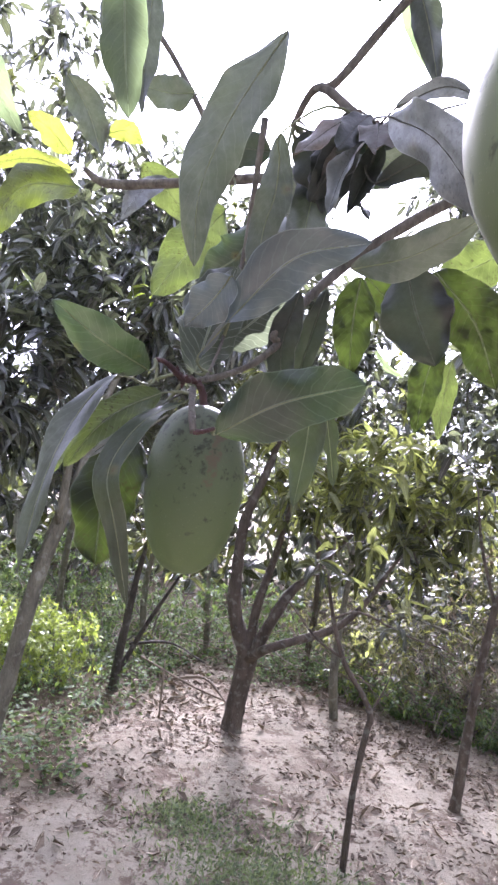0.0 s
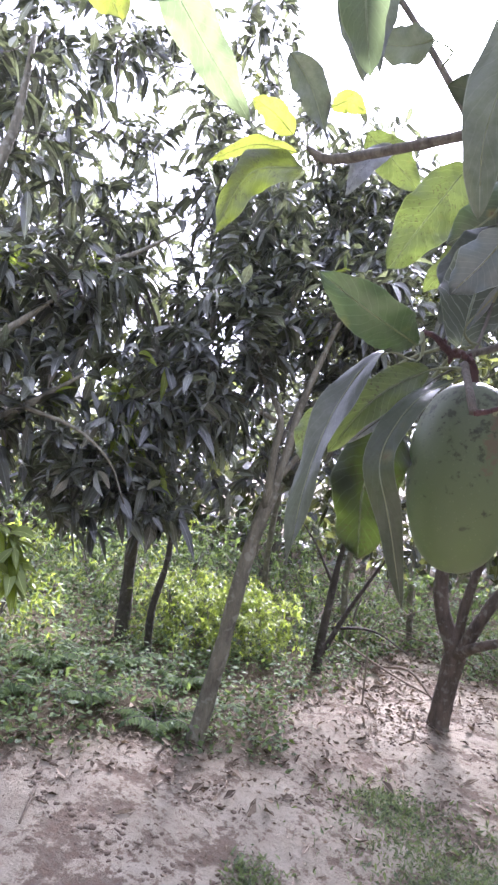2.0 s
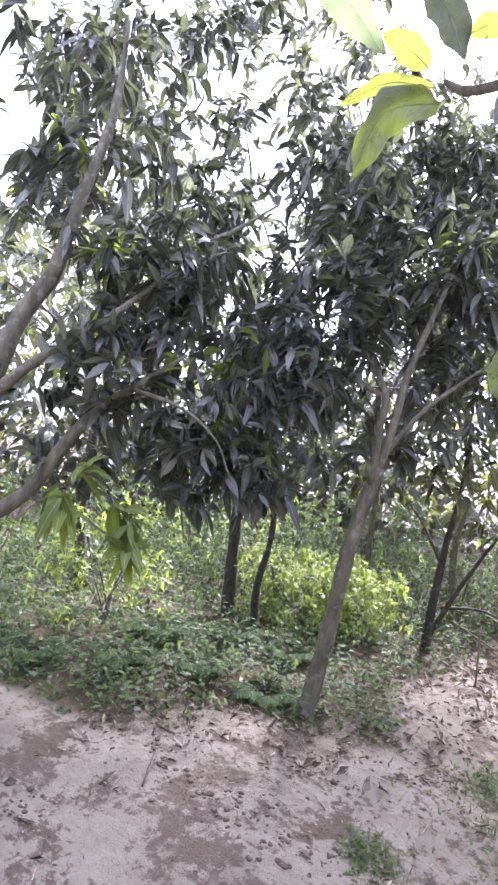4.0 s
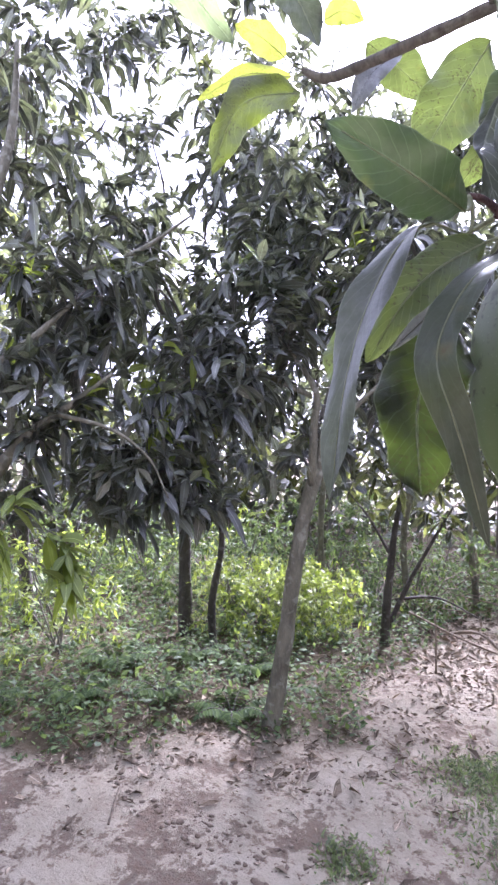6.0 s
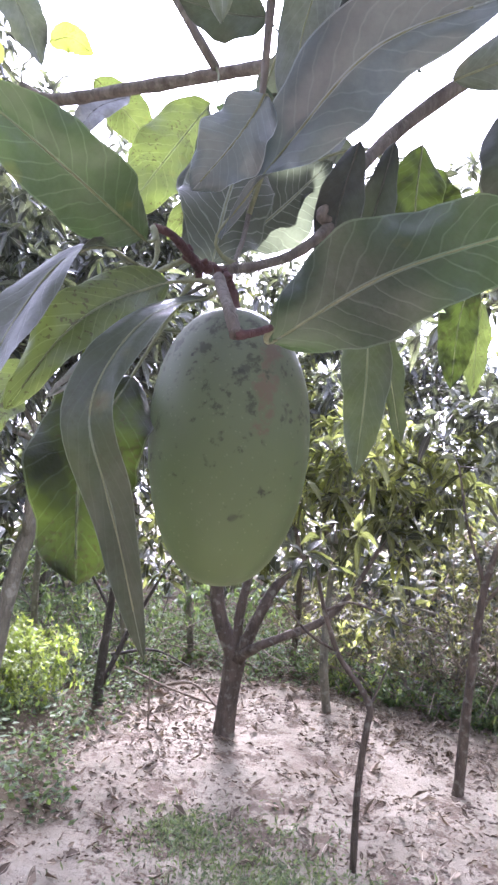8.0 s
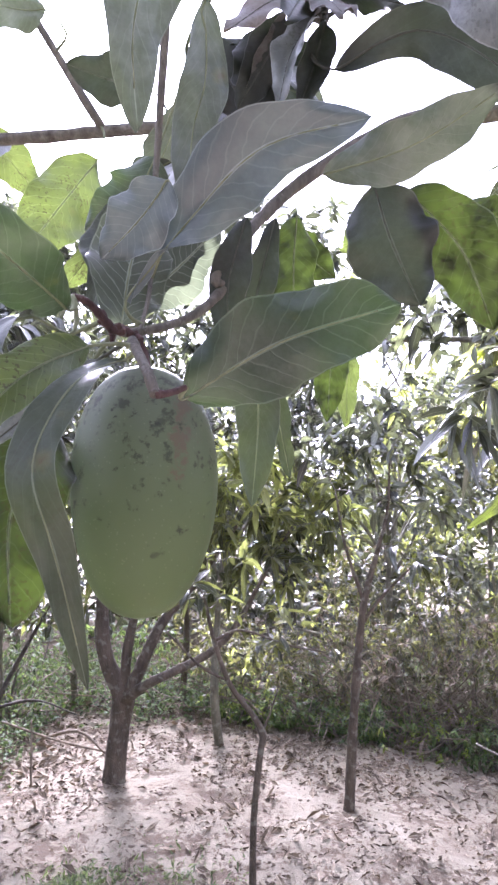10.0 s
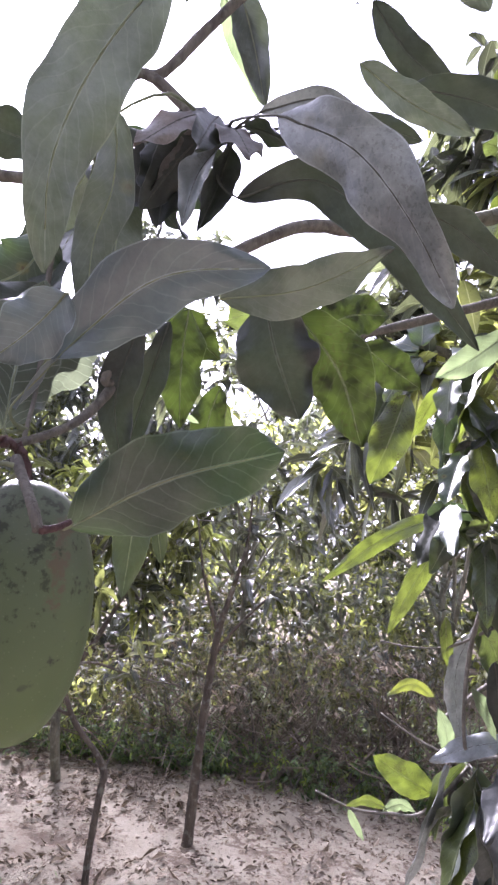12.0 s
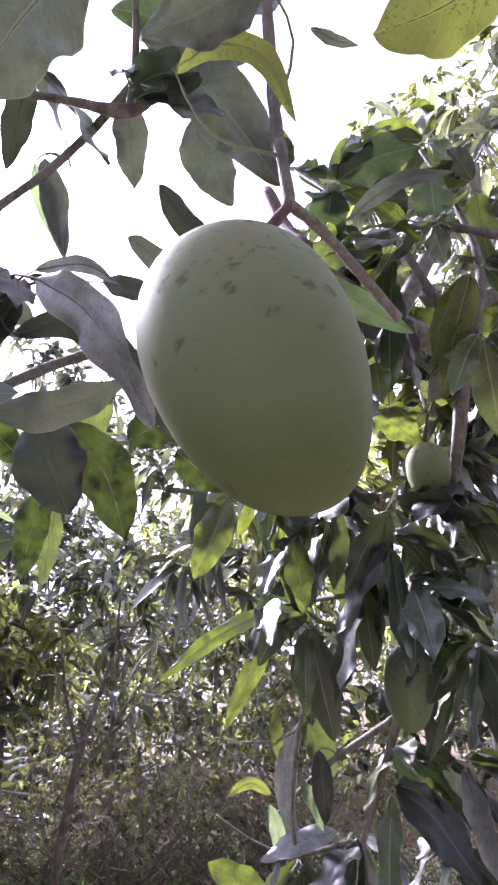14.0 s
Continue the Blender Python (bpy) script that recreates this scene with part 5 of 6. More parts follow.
def mango(place, length, width, tilt, mat, label, taper=0.25, beak=0.06, flat=0.9, stalk=None, turn=0.0, bow=0.8, plump=0.86):
    """A mango hanging by its stalk; place is its crown, where the stalk enters."""
    t = thing("mango", place, label, "mango", "mangoes")
    rows, cols = 40, 40
    verts = []
    for i in range(rows + 1):
        th = math.pi * i / rows
        z = -length * 0.5 * (1 - math.cos(th))
        s = -z / length
        r = width * 0.5 * math.sin(th) ** plump * (1.0 + taper * (0.42 - s))
        shift = beak * width * (bow * math.sin(math.pi * s) + s ** 1.5)
        for k in range(cols):
            a = 2 * math.pi * k / cols
            lump = 1 + 0.012 * noise.noise((math.cos(a) * 1.4 + place[0] * 9, math.sin(a) * 1.4, s * 2.6))
            verts.append((r * lump * math.cos(a) + shift, r * flat * lump * math.sin(a), z))
    faces = [(i * cols + k, (i + 1) * cols + k, (i + 1) * cols + (k + 1) % cols, i * cols + (k + 1) % cols) for i in range(rows) for k in range(cols)]
    me = mesh_of("fruit", verts, faces, (mat,))
    bm = bmesh.new()
    bm.from_mesh(me)
    bmesh.ops.remove_doubles(bm, verts=bm.verts, dist=0.00001)
    bm.to_mesh(me)
    bm.free()
    fr = part("fruit", me, t)
    fr.matrix_basis = pose(0, 0, 0, tilt[0], tilt[1], turn)
    if stalk:
        v, f = tube(stalk, 10, 5, 0.06, 7)
        part("stalk", mesh_of("stalk", v - np.array(place), f, (TWIG_RED,)), t, "woody reddish stalk")
    return t

# the tree that bears them stands beside the camera; its unseen crown overhead also blocks skylight
make_tree("mango_tree", (2.1, 0.1, ground(2.1, 0.1)), [
    [(2.1, 0.1, -0.2, 0.13), (2.05, 0.12, 0.6, 0.1), (1.95, 0.18, 1.2, 0.09), (1.75, 0.3, 1.7, 0.075)],
    [(1.75, 0.3, 1.7, 0.06), (1.4, 0.5, 1.95, 0.045), (1.018, 0.678, 2.125, 0.033)],
    [(1.75, 0.3, 1.7, 0.06), (1.3, 0.1, 2.2, 0.05), (0.7, 0.0, 2.62, 0.035), (0.1, -0.2, 2.85, 0.025), (-0.6, -0.5, 2.9, 0.012)],
] + [
    [(1.3, 0.1, 2.2, 0.03), (0.9, -0.6, 2.6, 0.02), (0.2, -1.0, 2.4, 0.01)],
    [(0.7, 0.0, 2.62, 0.012), (0.4, 0.12, 2.5, 0.008), (0.28, 0.22, 2.3, 0.006), (0.2594, 0.2517, 2.1169, 0.0042)],
    [(0.7, 0.0, 2.62, 0.012), (0.4, 0.25, 2.45, 0.008), (0.1765, 0.4361, 2.1474, 0.0039)],
    [(1.018, 0.678, 2.125, 0.014), (0.7, 0.66, 2.19, 0.010), (0.45, 0.60, 2.06, 0.008), (0.2662, 0.5278, 1.9788, 0.0061)],
], [(0.2, -0.15, 3.05, 0.8, 0.32, 0.32, 60), (1.2, -0.3, 2.9, 0.7, 0.4, 0.35, 50), (-0.9, -0.55, 2.85, 0.7, 0.45, 0.4, 50), (0.3, -1.1, 2.4, 0.5, 0.3, 0.35, 24), (1.4, -0.8, 2.2, 0.6, 0.4, 0.5, 30)],
    MANGO_LEAVES, "mango tree whose fruiting branches hang low", 18, group="orchard trees", leaf=0.2, fine=False, more=1.1)

# the branch with the long mango
near_branch("mango_branch", (0.02, 0.357, 1.757), "thin mango twig with a knotted end and drooping leaves", [
    [(0.0150, 0.3489, 1.7592, 0.0017), (0.0246, 0.3567, 1.7566, 0.0019), (0.0485, 0.3869, 1.7734, 0.0023), (0.0659, 0.4144, 1.8000, 0.0028), (0.0638, 0.4110, 1.8078, 0.0029), (0.1126, 0.4775, 1.8926, 0.0043), (0.1990, 0.5063, 1.9601, 0.0049), (0.2662, 0.5278, 1.9788, 0.0061)],
    [(0.0192, 0.3504, 1.7550, 0.0021), (0.0120, 0.3375, 1.7625, 0.0016), (0.0068, 0.3309, 1.7633, 0.0013)],
    [(0.0272, 0.3676, 1.7585, 0.0011), (0.0293, 0.3952, 1.7974, 0.0012), (0.0281, 0.4291, 1.8667, 0.0016), (0.0387, 0.4107, 1.9683, 0.0027)],
    [(0.0279, 0.3429, 1.7484, 0.0023), (0.0367, 0.3211, 1.7296, 0.0020), (0.0402, 0.3158, 1.7195, 0.0023)],
    [(0.0402, 0.3158, 1.7195, 0.0016), (0.0460, 0.3171, 1.7206, 0.0013), (0.0508, 0.3201, 1.7230, 0.0011)],
], (TWIG, TWIG_RED, TWIG, TWIG, TWIG_RED))
hub = HOLD[0]
rng_bud = np.random.default_rng(77)
for k in range(11):  # leaf scars and buds that knot the twig's end
    c = np.array((0.0150, 0.3489, 1.7592)) + (np.array((0.0279, 0.3560, 1.7540)) - np.array((0.0150, 0.3489, 1.7592))) * (k / 10)
    w = rng_bud.normal(size=3) + np.array((-0.3, -0.8, 0.3))
    w = w / np.linalg.norm(w) * rng_bud.uniform(0.0035, 0.0075)
    v, f = tube([(*c, 0.0017), (*(c + w * 0.5), 0.0015), (*(c + w), 0.0005)], 7, 3, 0.12, 500 + k)
    part("bud", mesh_of("bud", v - HOLD[1], f, (TWIG_RED,)), hub, "dark reddish bud on the twig")
near_leaf("deep", [(0.0076, 0.3221, 1.7543), (-0.0051, 0.2823, 1.7609), (-0.0265, 0.2659, 1.7767)], 0.0275, (0.57, -0.58, -0.59), 25, neck=0.04)
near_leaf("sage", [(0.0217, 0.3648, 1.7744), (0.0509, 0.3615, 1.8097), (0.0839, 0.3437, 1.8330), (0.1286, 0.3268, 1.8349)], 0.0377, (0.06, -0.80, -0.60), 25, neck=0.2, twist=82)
near_leaf("deep", [(0.0496, 0.3308, 1.7211), (0.0867, 0.3232, 1.7400), (0.1327, 0.3197, 1.7528)], 0.0384, (-0.03, -0.96, -0.26), 12, blunt=0.75)
near_leaf("spot", [(0.0135, 0.3315, 1.7433), (-0.0005, 0.3118, 1.7299), (-0.0107, 0.3004, 1.7154), (-0.0243, 0.2962, 1.6931)], 0.0215, (0.33, -0.87, 0.1), 25)
near_leaf("spot", [(-0.0549, 0.3632, 1.7229), (-0.0623, 0.3586, 1.7120), (-0.0634, 0.3465, 1.6892)], 0.0197, (0.53, -0.81, 0.27), 10)
near_leaf("dull", [(0.0062, 0.3271, 1.7466), (-0.0060, 0.3044, 1.7456), (-0.0182, 0.2876, 1.7172), (-0.0260, 0.2787, 1.6817), (-0.0290, 0.2723, 1.6370)], 0.021, (-0.5, -0.85, 0.1), 25, neck=0.12)
near_leaf("bottle", [(0.0256, 0.3371, 1.7389), (0.0146, 0.3059, 1.7227), (0.0064, 0.2862, 1.6928), (0.0133, 0.2890, 1.6629), (0.0201, 0.2989, 1.6230)], 0.0165, (0.15, -0.94, 0.32), 25, neck=0.03)
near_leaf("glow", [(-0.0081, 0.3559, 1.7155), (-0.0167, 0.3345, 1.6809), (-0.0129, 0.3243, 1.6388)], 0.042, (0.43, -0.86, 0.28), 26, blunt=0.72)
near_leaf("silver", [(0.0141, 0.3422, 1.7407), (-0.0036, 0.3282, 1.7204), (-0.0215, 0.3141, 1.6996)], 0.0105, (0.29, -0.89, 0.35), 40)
near_leaf("veined", [(0.0181, 0.3748, 1.7667), (0.0194, 0.3922, 1.8023), (0.0265, 0.4195, 1.8563)], 0.044, (0.3, -0.92, 0.1), 10)
near_leaf("veined", [(0.0185, 0.4335, 1.8011), (0.0400, 0.4466, 1.8267), (0.0630, 0.4596, 1.8566)], 0.042, (0.54, -0.84, -0.04), 10)
near_leaf("dull", [(0.0213, 0.4578, 1.8690), (0.0027, 0.4367, 1.8329), (-0.0051, 0.4184, 1.7917)], 0.0395, (0.79, -0.62, 0.05), 20)
near_leaf("dull", [(0.0491, 0.4650, 1.8582), (0.0309, 0.4535, 1.8303), (0.0179, 0.4429, 1.8038)], 0.0358, (0.20, -0.94, 0.27), 20)
near_leaf("sage", [(0.0431, 0.3506, 1.8232), (0.0295, 0.3567, 1.8085), (0.0112, 0.3640, 1.7937)], 0.0296, (0.00, -0.91, -0.42), 20)
# the twig with young leaves above
near_branch("mango_branch", (-0.13, 0.653, 2.053), "upper mango twig with young yellowish leaves", [
    [(-0.2624, 0.6817, 2.0898, 0.0035), (-0.2278, 0.6811, 2.0697, 0.0058), (-0.1318, 0.6526, 2.0528, 0.0060), (-0.0362, 0.6334, 2.0457, 0.0056), (0.0291, 0.6274, 2.0453, 0.0060), (0.1294, 0.7154, 2.1091, 0.0077)],
    [(-0.232, 0.529, 2.225, 0.0020), (-0.189, 0.564, 2.214, 0.0030), (-0.132, 0.584, 2.184, 0.0030), (-0.041, 0.614, 2.037, 0.0040)],
], (TWIG, TWIG))
near_leaf("spot", [(-0.0410, 0.5965, 1.9921), (-0.0664, 0.5755, 1.9387), (-0.0957, 0.5543, 1.8790)], 0.0556, (0.58, -0.82, 0.03), 10)
near_leaf("amber", [(-0.2615, 0.6753, 2.0622), (-0.2874, 0.5957, 2.0195), (-0.2973, 0.5508, 1.9296)], 0.0487, (0.91, -0.39, 0.12), 25)
near_leaf("lime", [(-0.2705, 0.6692, 2.0793), (-0.3108, 0.6360, 2.0792), (-0.3540, 0.6032, 2.0484)], 0.0217, (0.64, -0.76, -0.09), 25)
near_leaf("lime", [(-0.2753, 0.6652, 2.1006), (-0.2999, 0.6501, 2.1267), (-0.3237, 0.6361, 2.1418)], 0.0351, (0.26, -0.91, -0.34), 20)
near_leaf("pale", [(-0.4186, 0.5297, 2.2804), (-0.3462, 0.5540, 2.1640), (-0.2822, 0.5724, 2.0688)], 0.0575, (0.24, -0.97, -0.04), 20)
near_leaf("lime", [(-0.4560, 0.4872, 2.2713), (-0.4490, 0.4946, 2.2181), (-0.4312, 0.5069, 2.1798)], 0.0676, (0.56, -0.83, -0.02), 20)
near_leaf("pale", [(-0.0963, 0.4197, 2.1114), (-0.0904, 0.4275, 2.0435), (-0.0831, 0.4351, 1.9887)], 0.0420, (0.33, -0.94, -0.08), 20)
near_leaf("dull", [(-0.0948, 0.4748, 2.1526), (-0.0969, 0.4777, 2.0920), (-0.0964, 0.4823, 2.0266)], 0.0302, (0.05, -1.00, -0.06), 20)
near_leaf("dull", [(-0.2762, 0.6360, 2.1886), (-0.2558, 0.6607, 2.1551), (-0.2417, 0.6829, 2.1088)], 0.0448, (0.34, -0.87, -0.36), 25)
near_leaf("lime", [(-0.2449, 0.7012, 2.1503), (-0.2257, 0.7109, 2.1604), (-0.2049, 0.7230, 2.1481)], 0.0300, (0.39, -0.76, -0.52), 20)
near_leaf("silver", [(-0.1620, 0.7268, 2.0989), (-0.1849, 0.6939, 2.0651), (-0.1976, 0.6676, 2.0142)], 0.0299, (0.78, -0.62, 0.10), 25)
near_leaf("spot", [(-0.2030, 0.7258, 2.1221), (-0.1780, 0.7522, 2.1010), (-0.1474, 0.7937, 2.0695)], 0.0493, (0.40, -0.74, -0.54), 20)
near_leaf("dull", [(-0.0692, 0.5398, 2.0853), (-0.0940, 0.5346, 2.0828), (-0.1233, 0.5275, 2.0882)], 0.0351, (0.16, -0.82, -0.56), 20)
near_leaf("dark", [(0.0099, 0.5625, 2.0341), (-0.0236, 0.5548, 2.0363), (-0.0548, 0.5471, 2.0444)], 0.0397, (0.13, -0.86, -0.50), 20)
near_leaf("dull", [(-0.1317, 0.4764, 2.1706), (-0.1208, 0.4860, 2.0977), (-0.1138, 0.4943, 2.0296)], 0.0504, (0.37, -0.93, -0.07), 20)
near_leaf("pale", [(-0.232, 0.528, 2.227), (-0.294, 0.511, 2.209), (-0.381, 0.487, 2.177)], 0.05, (0.3, -0.92, -0.2), 18)
# the dark leafy twig in the middle
near_branch("mango_branch", (0.126, 0.401, 1.948), "dark mango twig with withered leaves and leaves painted with silvery sheen", [
    [(0.0513, 0.4541, 1.9916, 0.0023), (0.0739, 0.4256, 2.0018, 0.0031), (0.1042, 0.4130, 1.9712, 0.0038), (0.1261, 0.4012, 1.9482, 0.0037)],
    [(0.0739, 0.4256, 2.0018, 0.0031), (0.0874, 0.4221, 2.0026, 0.0033), (0.1124, 0.4294, 2.0426, 0.0035), (0.1433, 0.4341, 2.0896, 0.0037), (0.1765, 0.4361, 2.1474, 0.0039)],
], (TWIG, TWIG))
near_leaf("dull", [(0.1152, 0.3717, 1.8374), (0.1529, 0.3514, 1.8386), (0.1945, 0.3373, 1.8584)], 0.0260, (-0.13, -0.72, -0.68), 15)
near_leaf("bottle", [(0.0851, 0.4725, 1.7859), (0.0839, 0.4722, 1.7354), (0.0782, 0.4708, 1.6843)], 0.0276, (0.01, -1.00, 0.01), 10)
near_leaf("bottle", [(0.0915, 0.4954, 1.7798), (0.0992, 0.5013, 1.7407), (0.1053, 0.5067, 1.7031)], 0.0181, (-0.38, -0.90, -0.20), 10)
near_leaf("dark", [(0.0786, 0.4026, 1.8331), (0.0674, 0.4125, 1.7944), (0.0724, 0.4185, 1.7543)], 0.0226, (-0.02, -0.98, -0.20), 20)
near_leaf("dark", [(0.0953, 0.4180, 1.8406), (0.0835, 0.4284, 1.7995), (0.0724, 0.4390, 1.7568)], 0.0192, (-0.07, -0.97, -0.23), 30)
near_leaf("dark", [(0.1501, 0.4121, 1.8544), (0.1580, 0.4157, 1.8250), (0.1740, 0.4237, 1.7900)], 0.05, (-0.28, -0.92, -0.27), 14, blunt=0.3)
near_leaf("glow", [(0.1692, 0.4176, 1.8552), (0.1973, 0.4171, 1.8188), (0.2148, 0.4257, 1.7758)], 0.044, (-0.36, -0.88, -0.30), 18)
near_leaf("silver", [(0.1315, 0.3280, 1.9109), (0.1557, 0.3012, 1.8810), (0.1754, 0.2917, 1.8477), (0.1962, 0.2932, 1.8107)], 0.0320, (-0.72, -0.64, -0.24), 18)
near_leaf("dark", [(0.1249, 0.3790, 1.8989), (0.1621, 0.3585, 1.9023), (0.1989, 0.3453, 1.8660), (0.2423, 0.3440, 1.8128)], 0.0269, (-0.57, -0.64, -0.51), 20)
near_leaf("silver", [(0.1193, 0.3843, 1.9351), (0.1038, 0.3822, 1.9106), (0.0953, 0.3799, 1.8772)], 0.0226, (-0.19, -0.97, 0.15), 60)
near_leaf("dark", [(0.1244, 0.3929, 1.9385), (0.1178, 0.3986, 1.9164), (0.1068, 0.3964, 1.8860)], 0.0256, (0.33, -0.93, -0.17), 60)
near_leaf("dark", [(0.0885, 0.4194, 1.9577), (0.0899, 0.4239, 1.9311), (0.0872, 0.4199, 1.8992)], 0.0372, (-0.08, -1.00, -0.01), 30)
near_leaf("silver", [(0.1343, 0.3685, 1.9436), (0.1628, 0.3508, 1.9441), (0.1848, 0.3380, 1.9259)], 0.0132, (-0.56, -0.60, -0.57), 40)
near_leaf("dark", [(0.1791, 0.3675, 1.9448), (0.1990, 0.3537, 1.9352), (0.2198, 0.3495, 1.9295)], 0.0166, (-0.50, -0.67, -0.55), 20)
near_leaf("dull", [(0.0766, 0.2901, 1.9366), (0.0514, 0.2851, 1.8840), (0.0386, 0.2854, 1.8421), (0.0383, 0.2921, 1.8058)], 0.0317, (0.25, -0.97, -0.09), 20)
near_leaf("dull", [(0.0610, 0.3688, 1.9290), (0.0601, 0.3756, 1.8927), (0.0520, 0.3827, 1.8647), (0.0502, 0.3912, 1.8200)], 0.0241, (-0.13, -0.97, -0.19), 20)
near_leaf("deep", [(0.0233, 0.4750, 1.9157), (0.0069, 0.4837, 1.8904), (-0.0278, 0.4951, 1.8757)], 0.0439, (0.03, -0.88, -0.48), 10)
near_leaf("dull", [(0.1392, 0.4514, 2.1154), (0.1534, 0.4564, 2.0679), (0.1634, 0.4619, 2.0237)], 0.0261, (-0.37, -0.91, -0.20), 25)
near_leaf("pale", [(0.1315, 0.4636, 2.1163), (0.1478, 0.4676, 2.0719), (0.1637, 0.4705, 2.0335)], 0.0206, (-0.10, -0.99, -0.12), 20)
near_leaf("dark", [(0.0636, 0.4555, 1.9874), (0.0724, 0.4601, 1.9610), (0.0878, 0.4661, 1.9352)], 0.0411, (-0.01, -0.98, -0.20), 15)
near_leaf("glow", [(0.1151, 0.4781, 1.8742), (0.1112, 0.4809, 1.8373), (0.1116, 0.4854, 1.7926)], 0.0343, (0.08, -0.99, -0.09), 15)
near_leaf("glow", [(0.1129, 0.5783, 1.9142), (0.1324, 0.5771, 1.8933), (0.1566, 0.5752, 1.8701)], 0.0333, (-0.28, -0.94, -0.21), 10)
near_leaf("pale", [(0.1250, 0.6881, 1.8692), (0.1397, 0.6879, 1.8498), (0.1579, 0.6853, 1.8388)], 0.0102, (-0.51, -0.71, -0.48), 10)
near_whorl(453, (0.124, 0.40, 1.95), (0.1, -0.1, -0.5), 7, 0.075, ("dark", "brown", "dull", "dark"), 0.6)
near_whorl(454, (0.051, 0.537, 2.007), (0.1, 0.0, -0.5), 5, 0.11, ("dull", "dark", "deep"), 0.6)
near_whorl(455, (0.036, 0.536, 1.941), (-0.1, 0.0, -0.5), 4, 0.10, ("spot", "dark", "dull"), 0.6)
near_whorl(456, (0.076, 0.505, 1.996), (0.3, 0.1, -0.2), 4, 0.10, ("dark", "dull"), 0.6)
# the branch with the plump mango
near_branch("mango_branch", (0.2567, 0.238, 1.933), "mango branch with a forked stalk and broad leaves", [
    [(0.2594, 0.2517, 2.1169, 0.0042), (0.2637, 0.2582, 2.0290, 0.0041), (0.2589, 0.2401, 1.9442, 0.0037), (0.2567, 0.2380, 1.9331, 0.0036)],
    [(0.2564, 0.2375, 1.9359, 0.0036), (0.2954, 0.2543, 1.9334, 0.0035), (0.3602, 0.2768, 1.9046, 0.0033)],
    [(0.1139, 0.3621, 2.0860, 0.0030), (0.1490, 0.3565, 2.0874, 0.0034), (0.1896, 0.3485, 2.0884, 0.0055), (0.2161, 0.3343, 2.1226, 0.0042), (0.2327, 0.3154, 2.1508, 0.0042)],
    [(0.1896, 0.3485, 2.0884, 0.0041), (0.1908, 0.3412, 2.1360, 0.0028), (0.1851, 0.3246, 2.1856, 0.0028)],
    [(0.3457, 0.4235, 2.1260, 0.0064), (0.3411, 0.3859, 2.0536, 0.0066), (0.3353, 0.3443, 2.0014, 0.0059)],
], (TWIG, TWIG, TWIG, TWIG, TWIG_RED))
near_leaf("dull", [(0.1996, 0.3825, 2.0005), (0.2298, 0.3785, 1.9772), (0.2684, 0.3711, 1.9569)], 0.0219, (-0.44, -0.74, -0.51), 30)
near_leaf("dark", [(0.2424, 0.4475, 2.1181), (0.2744, 0.4475, 2.0767), (0.3218, 0.4416, 2.0389)], 0.0283, (-0.52, -0.71, -0.47), 25)
near_leaf("dull", [(0.1961, 0.3007, 2.1224), (0.2462, 0.2937, 2.0543), (0.2830, 0.2894, 2.0006)], 0.0521, (-0.67, -0.60, -0.43), 18)
near_leaf("dull", [(0.2470, 0.3676, 2.1218), (0.2616, 0.3694, 2.0847), (0.2821, 0.3691, 2.0456)], 0.0420, (-0.57, -0.77, -0.28), 15)
near_leaf("lime", [(0.1880, 0.2321, 1.9955), (0.2036, 0.2215, 2.0124), (0.2308, 0.2109, 2.0059), (0.2545, 0.2185, 1.9750)], 0.0164, (-0.34, -0.31, -0.89), 30)
near_leaf("dull", [(0.2212, 0.1873, 2.0309), (0.1935, 0.2038, 2.0116), (0.1653, 0.2195, 1.9971)], 0.0370, (-0.21, -0.86, -0.47), 18)
near_leaf("dull", [(0.1279, 0.1833, 1.9832), (0.1066, 0.1997, 1.9516), (0.0895, 0.2156, 1.9142)], 0.0483, (0.03, -0.90, -0.44), 15)
near_leaf("lime", [(0.2840, 0.0982, 1.9518), (0.2650, 0.1215, 1.9454), (0.2424, 0.1354, 1.9374)], 0.0380, (-0.39, -0.68, -0.62), 20)
near_leaf("dull", [(0.3203, 0.2892, 2.1710), (0.3378, 0.2845, 2.1617), (0.3571, 0.2776, 2.1558)], 0.0101, (-0.46, -0.47, -0.75), 20)
near_leaf("dark", [(0.2412, 0.3963, 2.0044), (0.2809, 0.3820, 1.9900), (0.3274, 0.3677, 1.9620)], 0.0294, (-0.47, -0.77, -0.43), 25)
near_leaf("deep", [(0.3104, 0.4069, 2.0201), (0.3706, 0.3848, 1.9999), (0.4495, 0.3600, 1.9551)], 0.0343, (-0.49, -0.63, -0.60), 25)
near_leaf("dull", [(0.4597, 0.4462, 2.1488), (0.5083, 0.4161, 2.1876), (0.5644, 0.3889, 2.1987)], 0.0227, (-0.26, -0.86, -0.44), 25)
near_leaf("dark", [(0.2254, 0.3830, 1.9102), (0.2530, 0.3777, 1.9007), (0.2929, 0.3734, 1.8686)], 0.0247, (-0.47, -0.62, -0.62), 20)
near_whorl(451, (0.1896, 0.3485, 2.0884), (0.1, 0.1, -0.6), 5, 0.085, ("dull", "deep"), 0.5)
near_whorl(452, (0.2327, 0.3154, 2.1508), (0.2, 0.0, 0.5), 6, 0.10, ("dull", "deep"), 0.5)
near_whorl(501, (0.122, 0.433, 2.195), (0.04, 0.11, -0.5), 5, 0.085, ("dull", "dark", "dull", "bottle"), 0.7)
